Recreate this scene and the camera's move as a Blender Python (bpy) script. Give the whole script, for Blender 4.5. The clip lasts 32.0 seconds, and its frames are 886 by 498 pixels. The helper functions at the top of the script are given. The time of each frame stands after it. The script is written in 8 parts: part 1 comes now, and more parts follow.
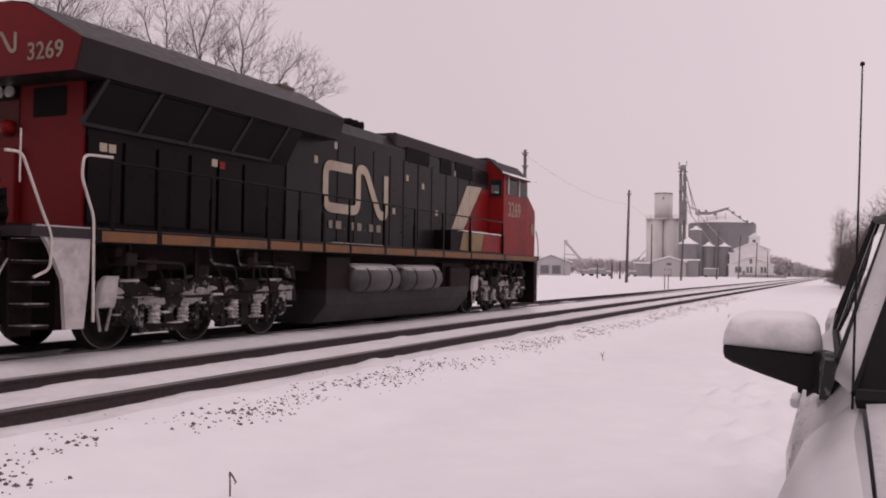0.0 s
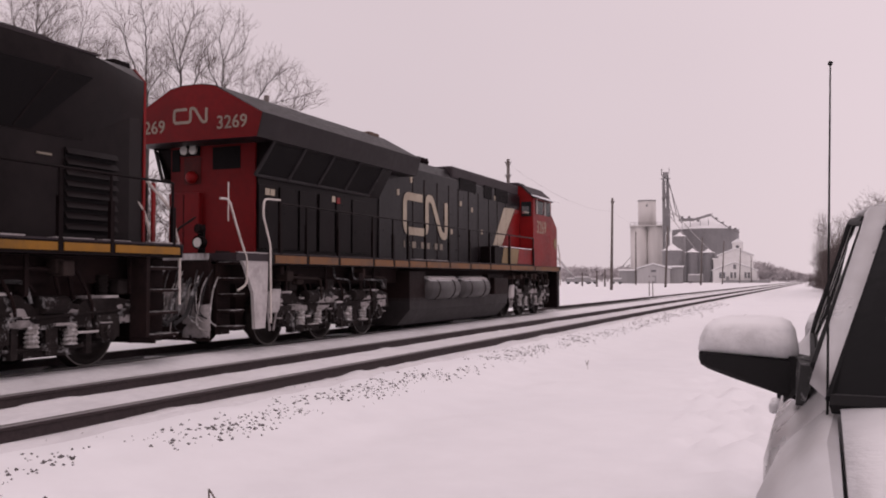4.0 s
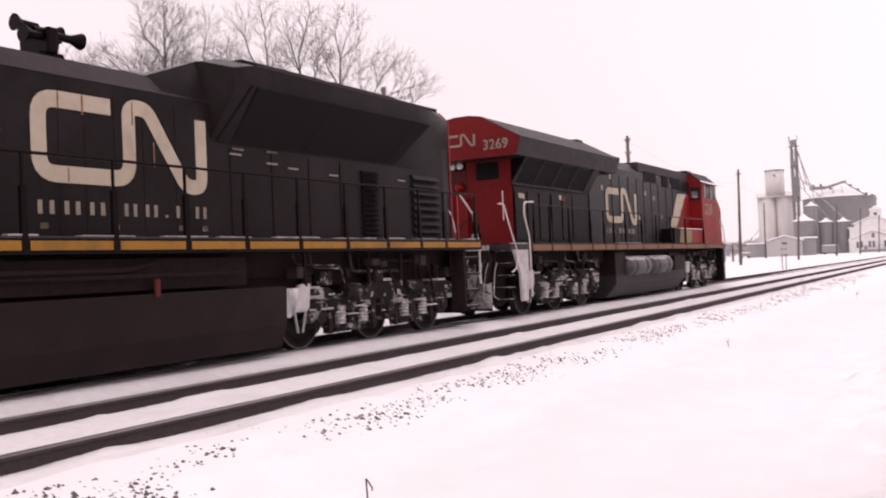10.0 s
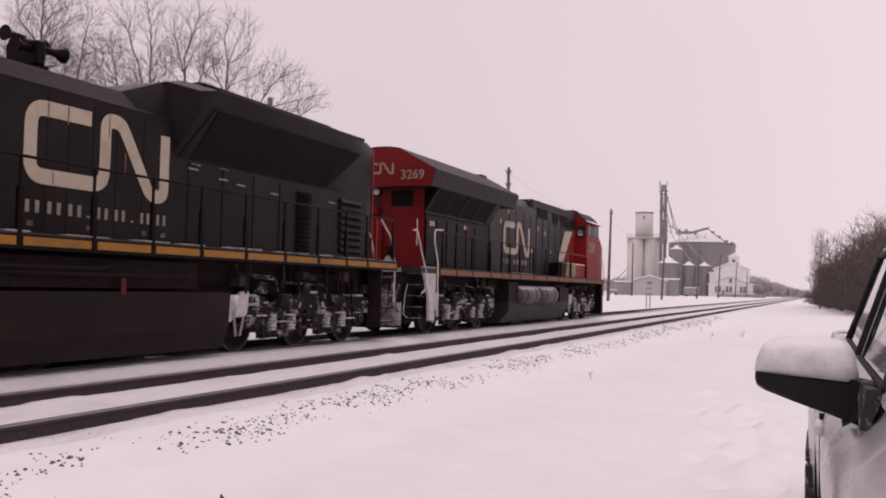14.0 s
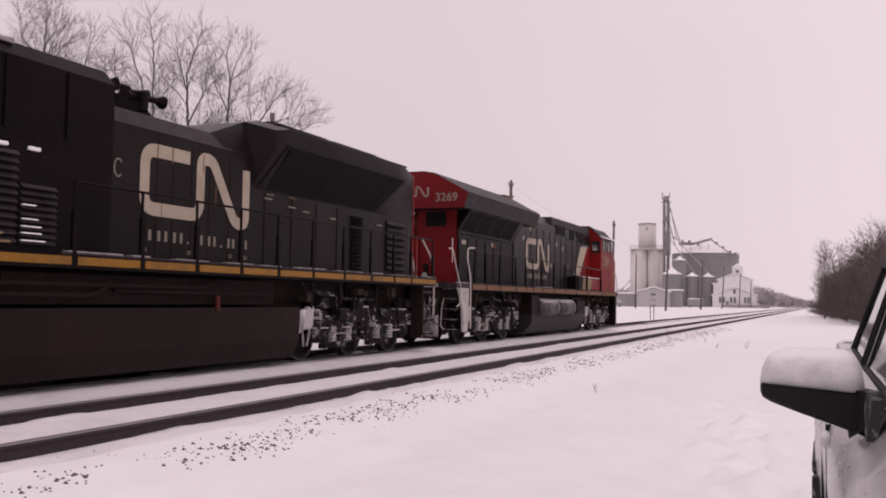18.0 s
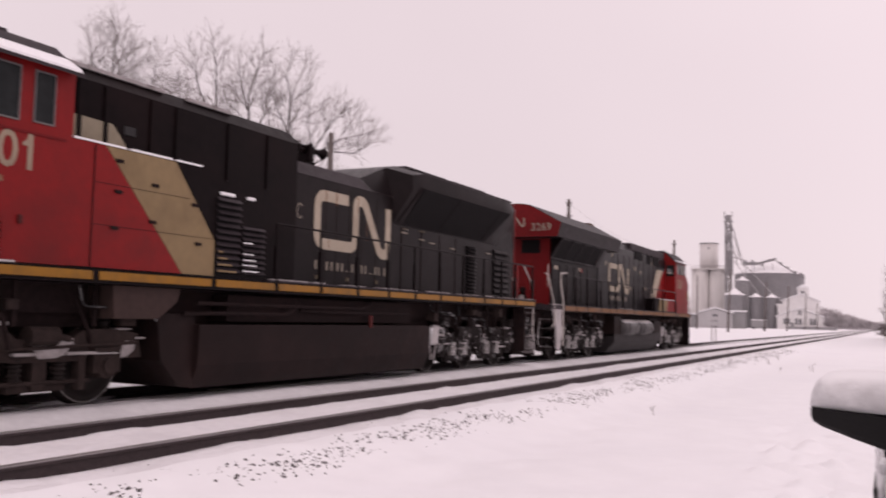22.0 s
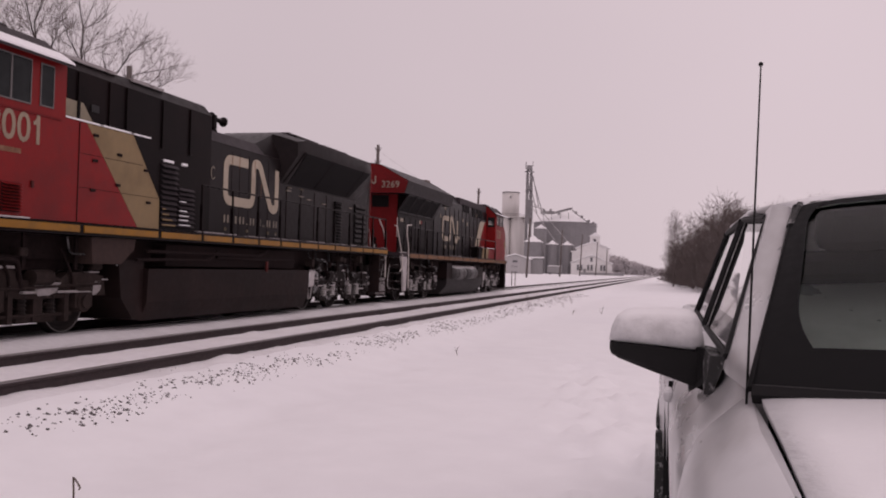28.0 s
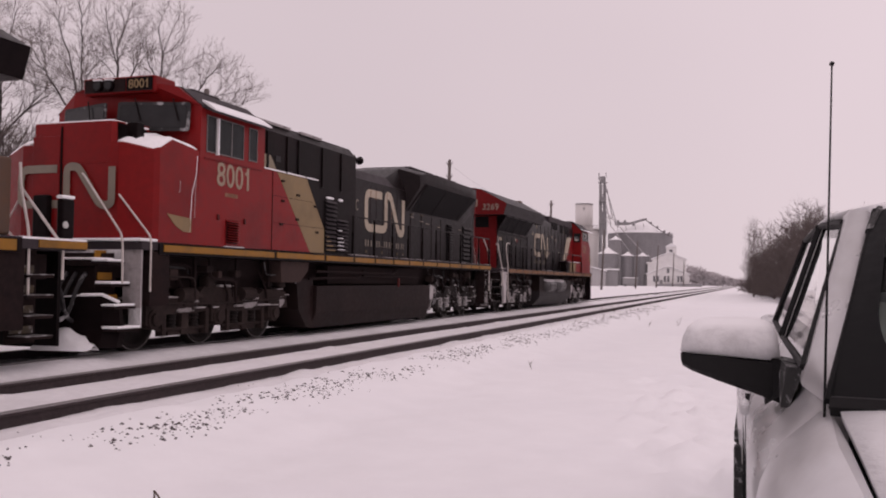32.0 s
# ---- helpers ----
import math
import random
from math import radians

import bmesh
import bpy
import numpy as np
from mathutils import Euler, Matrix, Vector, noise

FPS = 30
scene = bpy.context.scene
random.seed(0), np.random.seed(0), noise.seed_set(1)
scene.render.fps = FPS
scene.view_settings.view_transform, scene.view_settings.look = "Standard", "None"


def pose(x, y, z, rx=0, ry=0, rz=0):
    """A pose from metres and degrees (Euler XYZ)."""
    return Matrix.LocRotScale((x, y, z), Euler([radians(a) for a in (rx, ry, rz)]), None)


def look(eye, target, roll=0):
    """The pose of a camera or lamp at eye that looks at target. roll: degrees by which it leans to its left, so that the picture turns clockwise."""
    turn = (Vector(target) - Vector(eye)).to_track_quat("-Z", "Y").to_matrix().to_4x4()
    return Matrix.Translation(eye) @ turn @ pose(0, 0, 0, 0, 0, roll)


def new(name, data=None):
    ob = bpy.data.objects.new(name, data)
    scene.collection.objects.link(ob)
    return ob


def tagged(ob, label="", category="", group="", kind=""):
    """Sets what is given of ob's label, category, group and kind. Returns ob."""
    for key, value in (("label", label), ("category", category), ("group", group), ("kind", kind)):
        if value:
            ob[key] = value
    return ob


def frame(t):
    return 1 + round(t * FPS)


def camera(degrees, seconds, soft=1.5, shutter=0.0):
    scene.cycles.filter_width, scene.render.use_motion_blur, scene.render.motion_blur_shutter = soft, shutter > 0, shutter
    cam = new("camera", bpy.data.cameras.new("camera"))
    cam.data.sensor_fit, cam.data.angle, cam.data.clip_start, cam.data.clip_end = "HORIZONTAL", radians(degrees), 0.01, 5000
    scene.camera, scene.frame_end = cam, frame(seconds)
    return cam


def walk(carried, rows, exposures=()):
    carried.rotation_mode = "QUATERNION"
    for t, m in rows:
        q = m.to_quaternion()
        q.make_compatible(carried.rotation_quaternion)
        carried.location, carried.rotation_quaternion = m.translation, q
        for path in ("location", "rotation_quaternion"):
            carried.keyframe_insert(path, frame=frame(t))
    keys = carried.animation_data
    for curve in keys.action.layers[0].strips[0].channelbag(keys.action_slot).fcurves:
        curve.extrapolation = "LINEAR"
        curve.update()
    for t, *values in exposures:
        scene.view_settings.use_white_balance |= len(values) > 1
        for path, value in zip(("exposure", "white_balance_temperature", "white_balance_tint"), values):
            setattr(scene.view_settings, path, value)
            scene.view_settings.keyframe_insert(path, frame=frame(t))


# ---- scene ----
SECONDS = 32.0
cam = camera(52.4, SECONDS, soft=1.9, shutter=0.25)
# seconds, x, y, z, tilt, roll, yaw: a hand-held camera that hardly leaves its spot
ROWS = [
    (0, 0.136, -0.058, 1.106, 91.27, -0.88, 23.86),
    (0.5, 0.135, -0.061, 1.100, 91.03, -0.90, 22.51),
    (1, 0.133, -0.055, 1.102, 90.54, -1.14, 21.81),
    (1.5, 0.133, -0.052, 1.103, 91.22, -1.00, 21.70),
    (2, 0.129, -0.049, 1.103, 91.38, -0.88, 21.45),
    (2.5, 0.119, -0.053, 1.104, 91.38, -0.70, 21.59),
    (3, 0.122, -0.058, 1.108, 92.27, -0.17, 21.93),
    (3.5, 0.175, 0.001, 1.101, 91.91, 0.10, 22.57),
    (5.5, 0.000, -0.000, 1.122, 93.86, -1.04, 26.61),
    (6, -0.030, -0.001, 1.123, 96.93, -1.31, 31.43),
    (6.5, -0.030, -0.001, 1.126, 99.30, -1.55, 35.11),
    (7, -0.030, -0.001, 1.128, 100.44, -0.67, 34.85),
    (7.5, -0.025, -0.002, 1.132, 99.40, 0.63, 33.79),
    (8, -0.015, -0.002, 1.131, 97.90, 2.08, 33.39),
    (8.5, -0.008, -0.003, 1.127, 96.15, 2.19, 32.79),
    (9, -0.005, -0.003, 1.124, 96.00, 2.52, 32.53),
    (9.5, -0.014, -0.003, 1.122, 94.90, 2.97, 33.04),
    (10, -0.025, -0.004, 1.120, 91.11, 2.45, 30.55),
    (10.5, -0.041, -0.004, 1.121, 89.66, 1.44, 26.10),
    (11, -0.018, -0.019, 1.127, 90.14, 0.29, 23.45),
    (11.5, -0.004, -0.004, 1.126, 91.41, -0.30, 23.13),
    (12, -0.006, -0.008, 1.121, 92.17, -0.84, 23.86),
    (12.5, -0.009, -0.004, 1.123, 92.25, -1.18, 24.34),
    (13, -0.008, -0.001, 1.121, 92.43, -1.49, 24.51),
    (13.5, -0.008, 0.000, 1.117, 92.49, -1.49, 24.19),
    (14, -0.009, -0.012, 1.116, 92.36, -1.41, 22.65),
    (14.5, -0.007, -0.010, 1.118, 92.65, -1.46, 21.60),
    (16.5, -0.005, -0.007, 1.117, 93.47, -1.43, 22.70),
    (17, -0.004, -0.006, 1.118, 93.56, -1.31, 22.60),
    (17.5, -0.008, -0.005, 1.115, 93.45, -1.27, 22.67),
    (18, -0.009, -0.012, 1.118, 93.20, -0.89, 22.87),
    (18.5, -0.009, 0.015, 1.114, 93.12, -0.79, 22.75),
    (19, -0.012, 0.013, 1.110, 92.61, -1.03, 22.53),
    (19.5, -0.010, 0.016, 1.114, 92.35, -1.20, 22.52),
    (20, -0.006, 0.003, 1.113, 92.54, -1.31, 22.18),
    (20.5, -0.008, -0.008, 1.117, 92.35, -0.95, 21.97),
    (21, -0.004, 0.007, 1.118, 92.73, -0.76, 22.08),
    (21.5, -0.011, 0.014, 1.118, 93.60, -1.05, 22.28),
    (22, 0.029, 0.037, 1.115, 94.34, -1.32, 26.53),
    (22.5, 0.020, 0.028, 1.114, 95.21, -1.96, 38.21),
    (23, 0.011, 0.020, 1.112, 93.79, -1.71, 40.43),
    (23.2, 0.008, 0.017, 1.112, 93.01, -1.81, 34.79),
    (23.5, 0.003, 0.011, 1.111, 93.04, -0.41, 30.80),
    (24, -0.006, 0.003, 1.109, 93.02, -0.29, 23.90),
    (24.5, 0.020, 0.008, 1.110, 92.26, -0.41, 18.26),
    (25, 0.027, 0.000, 1.109, 92.69, -0.70, 16.49),
    (25.5, 0.014, 0.009, 1.103, 92.21, -0.64, 16.70),
    (27.5, -0.007, -0.003, 1.099, 91.76, -1.68, 14.26),
    (28, -0.000, 0.000, 1.098, 91.17, -1.59, 14.31),
    (28.5, 0.011, 0.010, 1.106, 90.56, 0.37, 15.08),
    (29, 0.005, -0.005, 1.099, 90.27, -2.82, 16.59),
    (29.5, 0.016, 0.002, 1.101, 91.71, -3.20, 16.68),
    (30, 0.021, 0.004, 1.104, 93.13, -2.28, 17.58),
    (30.5, 0.023, 0.008, 1.102, 93.31, -2.13, 18.73),
    (31, 0.019, 0.014, 1.098, 93.14, -1.64, 19.89),
    (31.5, 0.026, 0.011, 1.097, 92.55, -1.34, 20.43),
    (32, 0.020, 0.019, 1.095, 91.96, -0.75, 18.99),
]
# seconds, stops, kelvin, tint: the clip's camera brightens when the dark train fills its picture
EXPOSURES = [
    (0.0, -0.13, 6950, 35), (3.5, -0.11, 6950, 35), (5.5, 0.15, 6950, 32), (6.5, 0.38, 6950, 30), (8.0, 0.32, 6950, 29), (9.0, 0.5, 6950, 28),
    (9.5, 0.58, 6950, 28), (10.0, 0.56, 6950, 30), (10.4, 0.36, 6950, 32), (11.0, 0.04, 6950, 34), (13.0, 0.03, 6950, 34), (21.5, 0.0, 6950, 34),
    (22.0, 0.16, 6950, 33), (22.4, 0.6, 6950, 30), (23.0, 1.35, 6950, 28), (23.6, 0.65, 6950, 30), (24.0, 0.4, 6950, 30), (24.6, -0.01, 6950, 34),
    (28.0, -0.29, 6950, 36), (30.0, -0.21, 6950, 36), (32.0, -0.13, 6950, 35),
]
walk(cam, [(t, pose(x, y, z, rx, ry, rz)) for t, x, y, z, rx, ry, rz in ROWS], EXPOSURES)

# ---- sky and light: a closed overcast winter sky ----
world = bpy.data.worlds.new("overcast")
scene.world = world
world.use_nodes = True
wn = world.node_tree.nodes
wl = world.node_tree.links
wn.clear()
w_out = wn.new("ShaderNodeOutputWorld")
w_bg = wn.new("ShaderNodeBackground")
w_sky = wn.new("ShaderNodeTexSky")
w_sky.sky_type = "NISHITA"
w_sky.sun_disc = False
w_sky.sun_elevation, w_sky.sun_rotation = radians(38), radians(150)
w_sky.air_density, w_sky.dust_density = 1.0, 4.0
w_gain = wn.new("ShaderNodeVectorMath")
w_gain.operation = "SCALE"
w_gain.inputs["Scale"].default_value = 0.05
w_coord = wn.new("ShaderNodeTexCoord")
w_noise = wn.new("ShaderNodeTexNoise")
w_noise.inputs["Scale"].default_value = 1.6
w_noise.inputs["Detail"].default_value = 3
w_ramp = wn.new("ShaderNodeValToRGB")
w_ramp.color_ramp.elements[0].position, w_ramp.color_ramp.elements[1].position = 0.3, 0.75
w_ramp.color_ramp.elements[0].color = (0.80, 0.80, 0.80, 1)
w_ramp.color_ramp.elements[1].color = (0.86, 0.86, 0.86, 1)
w_mix = wn.new("ShaderNodeMix")
w_mix.data_type = "RGBA"
w_mix.inputs["Factor"].default_value = 0.93
wl.new(w_sky.outputs[0], w_gain.inputs[0])
wl.new(w_coord.outputs["Generated"], w_noise.inputs["Vector"])
wl.new(w_noise.outputs["Fac"], w_ramp.inputs["Fac"])
w_dot = wn.new("ShaderNodeVectorMath")     # the cloud thins towards the sun, behind the viewer
w_dot.operation = "DOT_PRODUCT"
w_dot.inputs[1].default_value = (0.646, -0.763, 0.0)
w_side = wn.new("ShaderNodeMapRange")
w_side.interpolation_type = "SMOOTHSTEP"
w_side.inputs["From Min"].default_value, w_side.inputs["From Max"].default_value = -1.02, -0.62
w_side.inputs["To Min"].default_value, w_side.inputs["To Max"].default_value = 0.89, 1.03
w_tone = wn.new("ShaderNodeVectorMath")
w_tone.operation = "SCALE"
wl.new(w_coord.outputs["Generated"], w_dot.inputs[0])
wl.new(w_dot.outputs["Value"], w_side.inputs["Value"])
wl.new(w_ramp.outputs["Color"], w_tone.inputs[0])
wl.new(w_side.outputs["Result"], w_tone.inputs["Scale"])
wl.new(w_gain.outputs[0], w_mix.inputs["A"])
wl.new(w_tone.outputs[0], w_mix.inputs["B"])
wl.new(w_mix.outputs["Result"], w_bg.inputs["Color"])
w_bg.inputs["Strength"].default_value = 0.9
wl.new(w_bg.outputs[0], w_out.inputs["Surface"])
sun_data = bpy.data.lights.new("sun", "SUN")
sun_data.energy, sun_data.angle, sun_data.color = 0.5, radians(40), (1.0, 0.97, 0.94)
sun = new("sun", sun_data)
sun.matrix_world = look((0, 0, 60), (-22, 26, 0))


# ---- materials ----
def surface(name, color, rough=0.6, metal=0.0, grain=30.0, vary=0.12, stain=None, stain_scale=1.2, stain_amount=0.5, bump=0.1,
            frost=0.0, cap=0.0, spec=0.5, stretch=(1, 1, 1), rand=0.0):
    """Paint, metal, wood and so on: grain and stains at two scales; frost: blown snow in patches; cap: snow lying on faces that look up."""
    m = bpy.data.materials.new(name)
    m.use_nodes = True
    n, l = m.node_tree.nodes, m.node_tree.links
    b = n["Principled BSDF"]
    b.inputs["Roughness"].default_value, b.inputs["Metallic"].default_value = rough, metal
    b.inputs["Specular IOR Level"].default_value = spec
    tc = n.new("ShaderNodeTexCoord")
    mp = n.new("ShaderNodeMapping")
    mp.inputs["Scale"].default_value = stretch
    l.new(tc.outputs["Object"], mp.inputs["Vector"])

    def tex(scale, detail=4.0, roughness=0.6):
        t = n.new("ShaderNodeTexNoise")
        t.inputs["Scale"].default_value, t.inputs["Detail"].default_value, t.inputs["Roughness"].default_value = scale, detail, roughness
        l.new(mp.outputs[0], t.inputs["Vector"])
        return t.outputs["Fac"]

    def span(v, a, z, lo=0.0, hi=1.0):
        t = n.new("ShaderNodeMapRange")
        t.inputs["From Min"].default_value, t.inputs["From Max"].default_value = a, z
        t.inputs["To Min"].default_value, t.inputs["To Max"].default_value = lo, hi
        l.new(v, t.inputs["Value"])
        return t.outputs[0]

    def blend(f, a, z, mode="MIX"):
        t = n.new("ShaderNodeMix")
        t.data_type, t.blend_type = "RGBA", mode
        for key, v in (("Factor", f), ("A", a), ("B", z)):
            if isinstance(v, (tuple, list)):
                t.inputs[key].default_value = (*v, 1)
            elif isinstance(v, float):
                t.inputs[key].default_value = v
            else:
                l.new(v, t.inputs[key])
        return t.outputs["Result"]

    fine = tex(grain)
    wide = tex(stain_scale, 5.0)
    dark = tuple(c * (1 - vary) for c in color)
    light = tuple(min(1.0, c * (1 + vary)) for c in color)
    col = blend(span(fine, 0.3, 0.7), dark, light)
    if stain:
        col = blend(span(wide, 0.48, 0.72, 0.0, stain_amount), col, stain)
    if rand:
        info = n.new("ShaderNodeObjectInfo")
        col = blend(span(info.outputs["Random"], 0, 1, 0.0, rand), col, tuple(c * 0.45 for c in color))
    snow_col = (0.80, 0.80, 0.81)
    if frost:
        col = blend(span(tex(stain_scale * 2.3, 6.0, 0.7), 0.57 - frost * 0.35, 0.82 - frost * 0.3, 0.0, 0.85), col, snow_col)
    if cap:
        geo = n.new("ShaderNodeNewGeometry")
        sep = n.new("ShaderNodeSeparateXYZ")
        l.new(geo.outputs["Normal"], sep.inputs[0])
        top = span(sep.outputs["Z"], 0.55, 0.8)
        hold = span(tex(stain_scale * 3.0), 0.62 - cap * 0.5, 0.7 - cap * 0.5)
        mul = n.new("ShaderNodeMath")
        mul.operation = "MULTIPLY"
        l.new(top, mul.inputs[0])
        l.new(hold, mul.inputs[1])
        col = blend(mul.outputs[0], col, snow_col)
    l.new(col, b.inputs["Base Color"])
    l.new(span(fine, 0.3, 0.7, max(0.02, rough - 0.08), min(1.0, rough + 0.08)), b.inputs["Roughness"])
    if bump:
        bp = n.new("ShaderNodeBump")
        bp.inputs["Strength"].default_value, bp.inputs["Distance"].default_value = bump, 0.02
        l.new(fine, bp.inputs["Height"])
        l.new(bp.outputs[0], b.inputs["Normal"])
    return m


def glass_material(name, tint, rough=0.03, ior=1.45):
    m = bpy.data.materials.new(name)
    m.use_nodes = True
    b = m.node_tree.nodes["Principled BSDF"]
    b.inputs["Base Color"].default_value = (*tint, 1)
    b.inputs["Roughness"].default_value = rough
    b.inputs["Transmission Weight"].default_value = 1.0
    b.inputs["IOR"].default_value = ior
    return m


SNOW = surface("snow", (0.82, 0.82, 0.835), 0.75, grain=2.2, vary=0.025, stain=(0.74, 0.74, 0.77), stain_scale=0.25, stain_amount=0.35, bump=0.35, spec=0.3)
SNOW_TRACK = surface("dusty_shaded_track_snow", (0.73, 0.722, 0.735), 0.8, grain=9.0, vary=0.06, stain=(0.58, 0.567, 0.577), stain_scale=1.1, stain_amount=0.7, bump=0.6, spec=0.25)
SNOW_LOOSE = surface("loose_snow", (0.83, 0.83, 0.845), 0.8, grain=14.0, vary=0.04, bump=0.5, spec=0.3)
BALLAST_SHADED = surface("ballast", (0.050, 0.045, 0.045), 0.9, grain=16.0, vary=0.6, stain=(0.025, 0.023, 0.023), stain_scale=3, bump=1.0, frost=0.10)
STONE = surface("ballast_stone", (0.10, 0.09, 0.09), 0.9, grain=22.0, vary=0.4, bump=0.5, rand=0.6)
RAIL_STEEL = surface("rail_steel", (0.046, 0.034, 0.035), 0.75, 0.1, grain=18.0, vary=0.3, stain=(0.030, 0.023, 0.024), stain_scale=2.0, bump=0.3, spec=0.2)
RAIL_HEAD = surface("rail_head", (0.20, 0.185, 0.185), 0.45, 0.6, grain=9.0, vary=0.25, bump=0.1, stretch=(1, 0.05, 1))
RED = surface("red_paint", (0.198, 0.0080, 0.0078), 0.42, grain=9.0, vary=0.1, stain=(0.105, 0.0080, 0.0080), stain_scale=0.9, stain_amount=0.75, bump=0.04, spec=0.16)
RED_DULL = surface("dull_red_paint", (0.140, 0.0085, 0.0092), 0.5, grain=9.0, vary=0.12, stain=(0.078, 0.0080, 0.0085), stain_scale=0.9, stain_amount=0.75, bump=0.04, spec=0.12)
RED_DARK = surface("dark_red_paint", (0.075, 0.010, 0.009), 0.6, grain=12.0, vary=0.2, stain=(0.035, 0.009, 0.008), stain_scale=4.0, stain_amount=0.7, bump=0.05, spec=0.2)
BLACK = surface("black_paint", (0.0072, 0.0047, 0.0050), 0.36, grain=7.0, vary=0.25, stain=(0.0125, 0.0068, 0.0070), stain_scale=0.8, stain_amount=0.8, bump=0.04, spec=0.045)
GREY_ROOF = surface("sooty_grey_paint", (0.0292, 0.0216, 0.0250), 0.65, grain=7.0, vary=0.2, stain=(0.0151, 0.0113, 0.0130), stain_scale=0.7, stain_amount=0.8, bump=0.06, spec=0.25)
TAN = surface("tan_paint", (0.222, 0.154, 0.080), 0.55, grain=9.0, vary=0.07, stain=(0.150, 0.100, 0.052), stain_scale=1.3, stain_amount=0.7, bump=0.04, spec=0.2)
NUMERAL = surface("dull_numeral_paint", (0.290, 0.225, 0.165), 0.6, grain=9.0, vary=0.08, stain=(0.200, 0.145, 0.105), stain_scale=2.0, stain_amount=0.7, bump=0.03, spec=0.2)
PALE_TAN = surface("faded_tan_paint", (0.255, 0.215, 0.155), 0.6, grain=9.0, vary=0.08, stain=(0.185, 0.150, 0.105), stain_scale=1.5, stain_amount=0.7, bump=0.04, spec=0.2)
CREAM = surface("cream_lettering", (0.375, 0.315, 0.240), 0.55, grain=8.0, vary=0.06, stain=(0.240, 0.185, 0.130), stain_scale=1.6, stain_amount=0.75, bump=0.03)
YELLOW = surface("yellow_paint", (0.255, 0.110, 0.0050), 0.5, grain=8.0, vary=0.1, stain=(0.125, 0.060, 0.0085), stain_scale=1.5, stain_amount=0.75, bump=0.05, spec=0.3)
ORANGE_DIRTY = surface("dirty_orange_paint", (0.155, 0.058, 0.012), 0.6, grain=8.0, vary=0.15, stain=(0.045, 0.03, 0.024), stain_scale=1.6, stain_amount=0.95, bump=0.05)
GRIME = surface("underframe_grime", (0.0165, 0.0102, 0.0102), 0.85, grain=10.0, vary=0.35, spec=0.10, stain=(0.0235, 0.0120, 0.0108), stain_scale=1.8, stain_amount=0.7, bump=0.3)
TANK = surface("tank_paint_dusty", (0.0138, 0.0080, 0.0078), 0.6, grain=8.0, vary=0.2, spec=0.10, stain=(0.0250, 0.0140, 0.0132), stain_scale=0.8, stain_amount=0.8, bump=0.08)
TRUCK_B = surface("bogie_casting_rusty", (0.0260, 0.0175, 0.0160), 0.85, grain=12.0, vary=0.35, spec=0.15, stain=(0.0540, 0.0390, 0.0350), stain_scale=2.0, stain_amount=0.7, bump=0.4)
TRUCK_SNOWY = surface("bogie_casting_snowy", (0.0160, 0.0120, 0.0118), 0.85, grain=12.0, vary=0.35, spec=0.12, stain=(0.036, 0.030, 0.029), stain_scale=2.0, stain_amount=0.7, bump=0.4, frost=0.02)
WHEEL = surface("wheel_steel", (0.0125, 0.0090, 0.0085), 0.65, 0.2, grain=12.0, vary=0.3, stain=(0.0250, 0.0165, 0.0145), stain_scale=3.0, bump=0.2, spec=0.2)
TREAD = surface("bright_tread", (0.16, 0.15, 0.145), 0.45, 0.7, grain=20.0, vary=0.15, bump=0.05)
RAILING_WHITE = surface("white_rail_paint", (0.52, 0.475, 0.445), 0.5, grain=20.0, vary=0.1, stain=(0.30, 0.25, 0.22), stain_scale=4.0, stain_amount=0.7, bump=0.03)
STEP_SNOWY = surface("snowy_step_steel", (0.09, 0.08, 0.08), 0.7, grain=10.0, vary=0.2, bump=0.2, frost=0.72, cap=0.8, stretch=(1, 1, 0.5))
SNOW_PLASTERED = surface("plastered_snow", (0.47, 0.44, 0.44), 0.85, grain=11.0, vary=0.1, stain=(0.27, 0.245, 0.243), stain_scale=3.0, stain_amount=0.8, bump=0.4, spec=0.2)
SNOW_DIRTY = surface("dirty_loose_snow", (0.31, 0.285, 0.285), 0.85, grain=11.0, vary=0.15, stain=(0.11, 0.098, 0.097), stain_scale=4.0, stain_amount=0.9, bump=0.5, spec=0.2)
WORN_YELLOW = surface("worn_yellow_riser", (0.075, 0.052, 0.024), 0.7, grain=9.0, vary=0.2, stain=(0.04, 0.032, 0.03), stain_scale=4.0, stain_amount=0.9, bump=0.1, frost=0.12)
CREAM_WORN = surface("worn_cream_lettering", (0.215, 0.180, 0.140), 0.6, grain=8.0, vary=0.1, stain=(0.14, 0.12, 0.098), stain_scale=2.0, stain_amount=0.8, bump=0.03)
TRIM_GREY = surface("grey_window_trim", (0.125, 0.115, 0.113), 0.5, grain=12.0, vary=0.15, bump=0.03, spec=0.3)
STEEL_AIR = surface("air_tank_steel", (0.050, 0.046, 0.047), 0.42, 0.4, grain=8.0, vary=0.2, stain=(0.026, 0.0235, 0.0235), stain_scale=2.0, bump=0.05, cap=0.5)
SCREEN = surface("black_mesh_screen", (0.0095, 0.0082, 0.0088), 0.8, grain=60.0, vary=0.5, bump=0.6, spec=0.1)
RUBBER = surface("rubber", (0.016, 0.015, 0.016), 0.8, grain=30.0, vary=0.2, bump=0.1, frost=0.12)
WINDOW_DARK = surface("cab_window_glass", (0.016, 0.018, 0.019), 0.14, grain=4.0, vary=0.3, bump=0.0, spec=0.10)
WINDOW_GREY = surface("cab_window_reflecting", (0.020, 0.020, 0.021), 0.12, grain=4.0, vary=0.2, bump=0.0, spec=0.2)
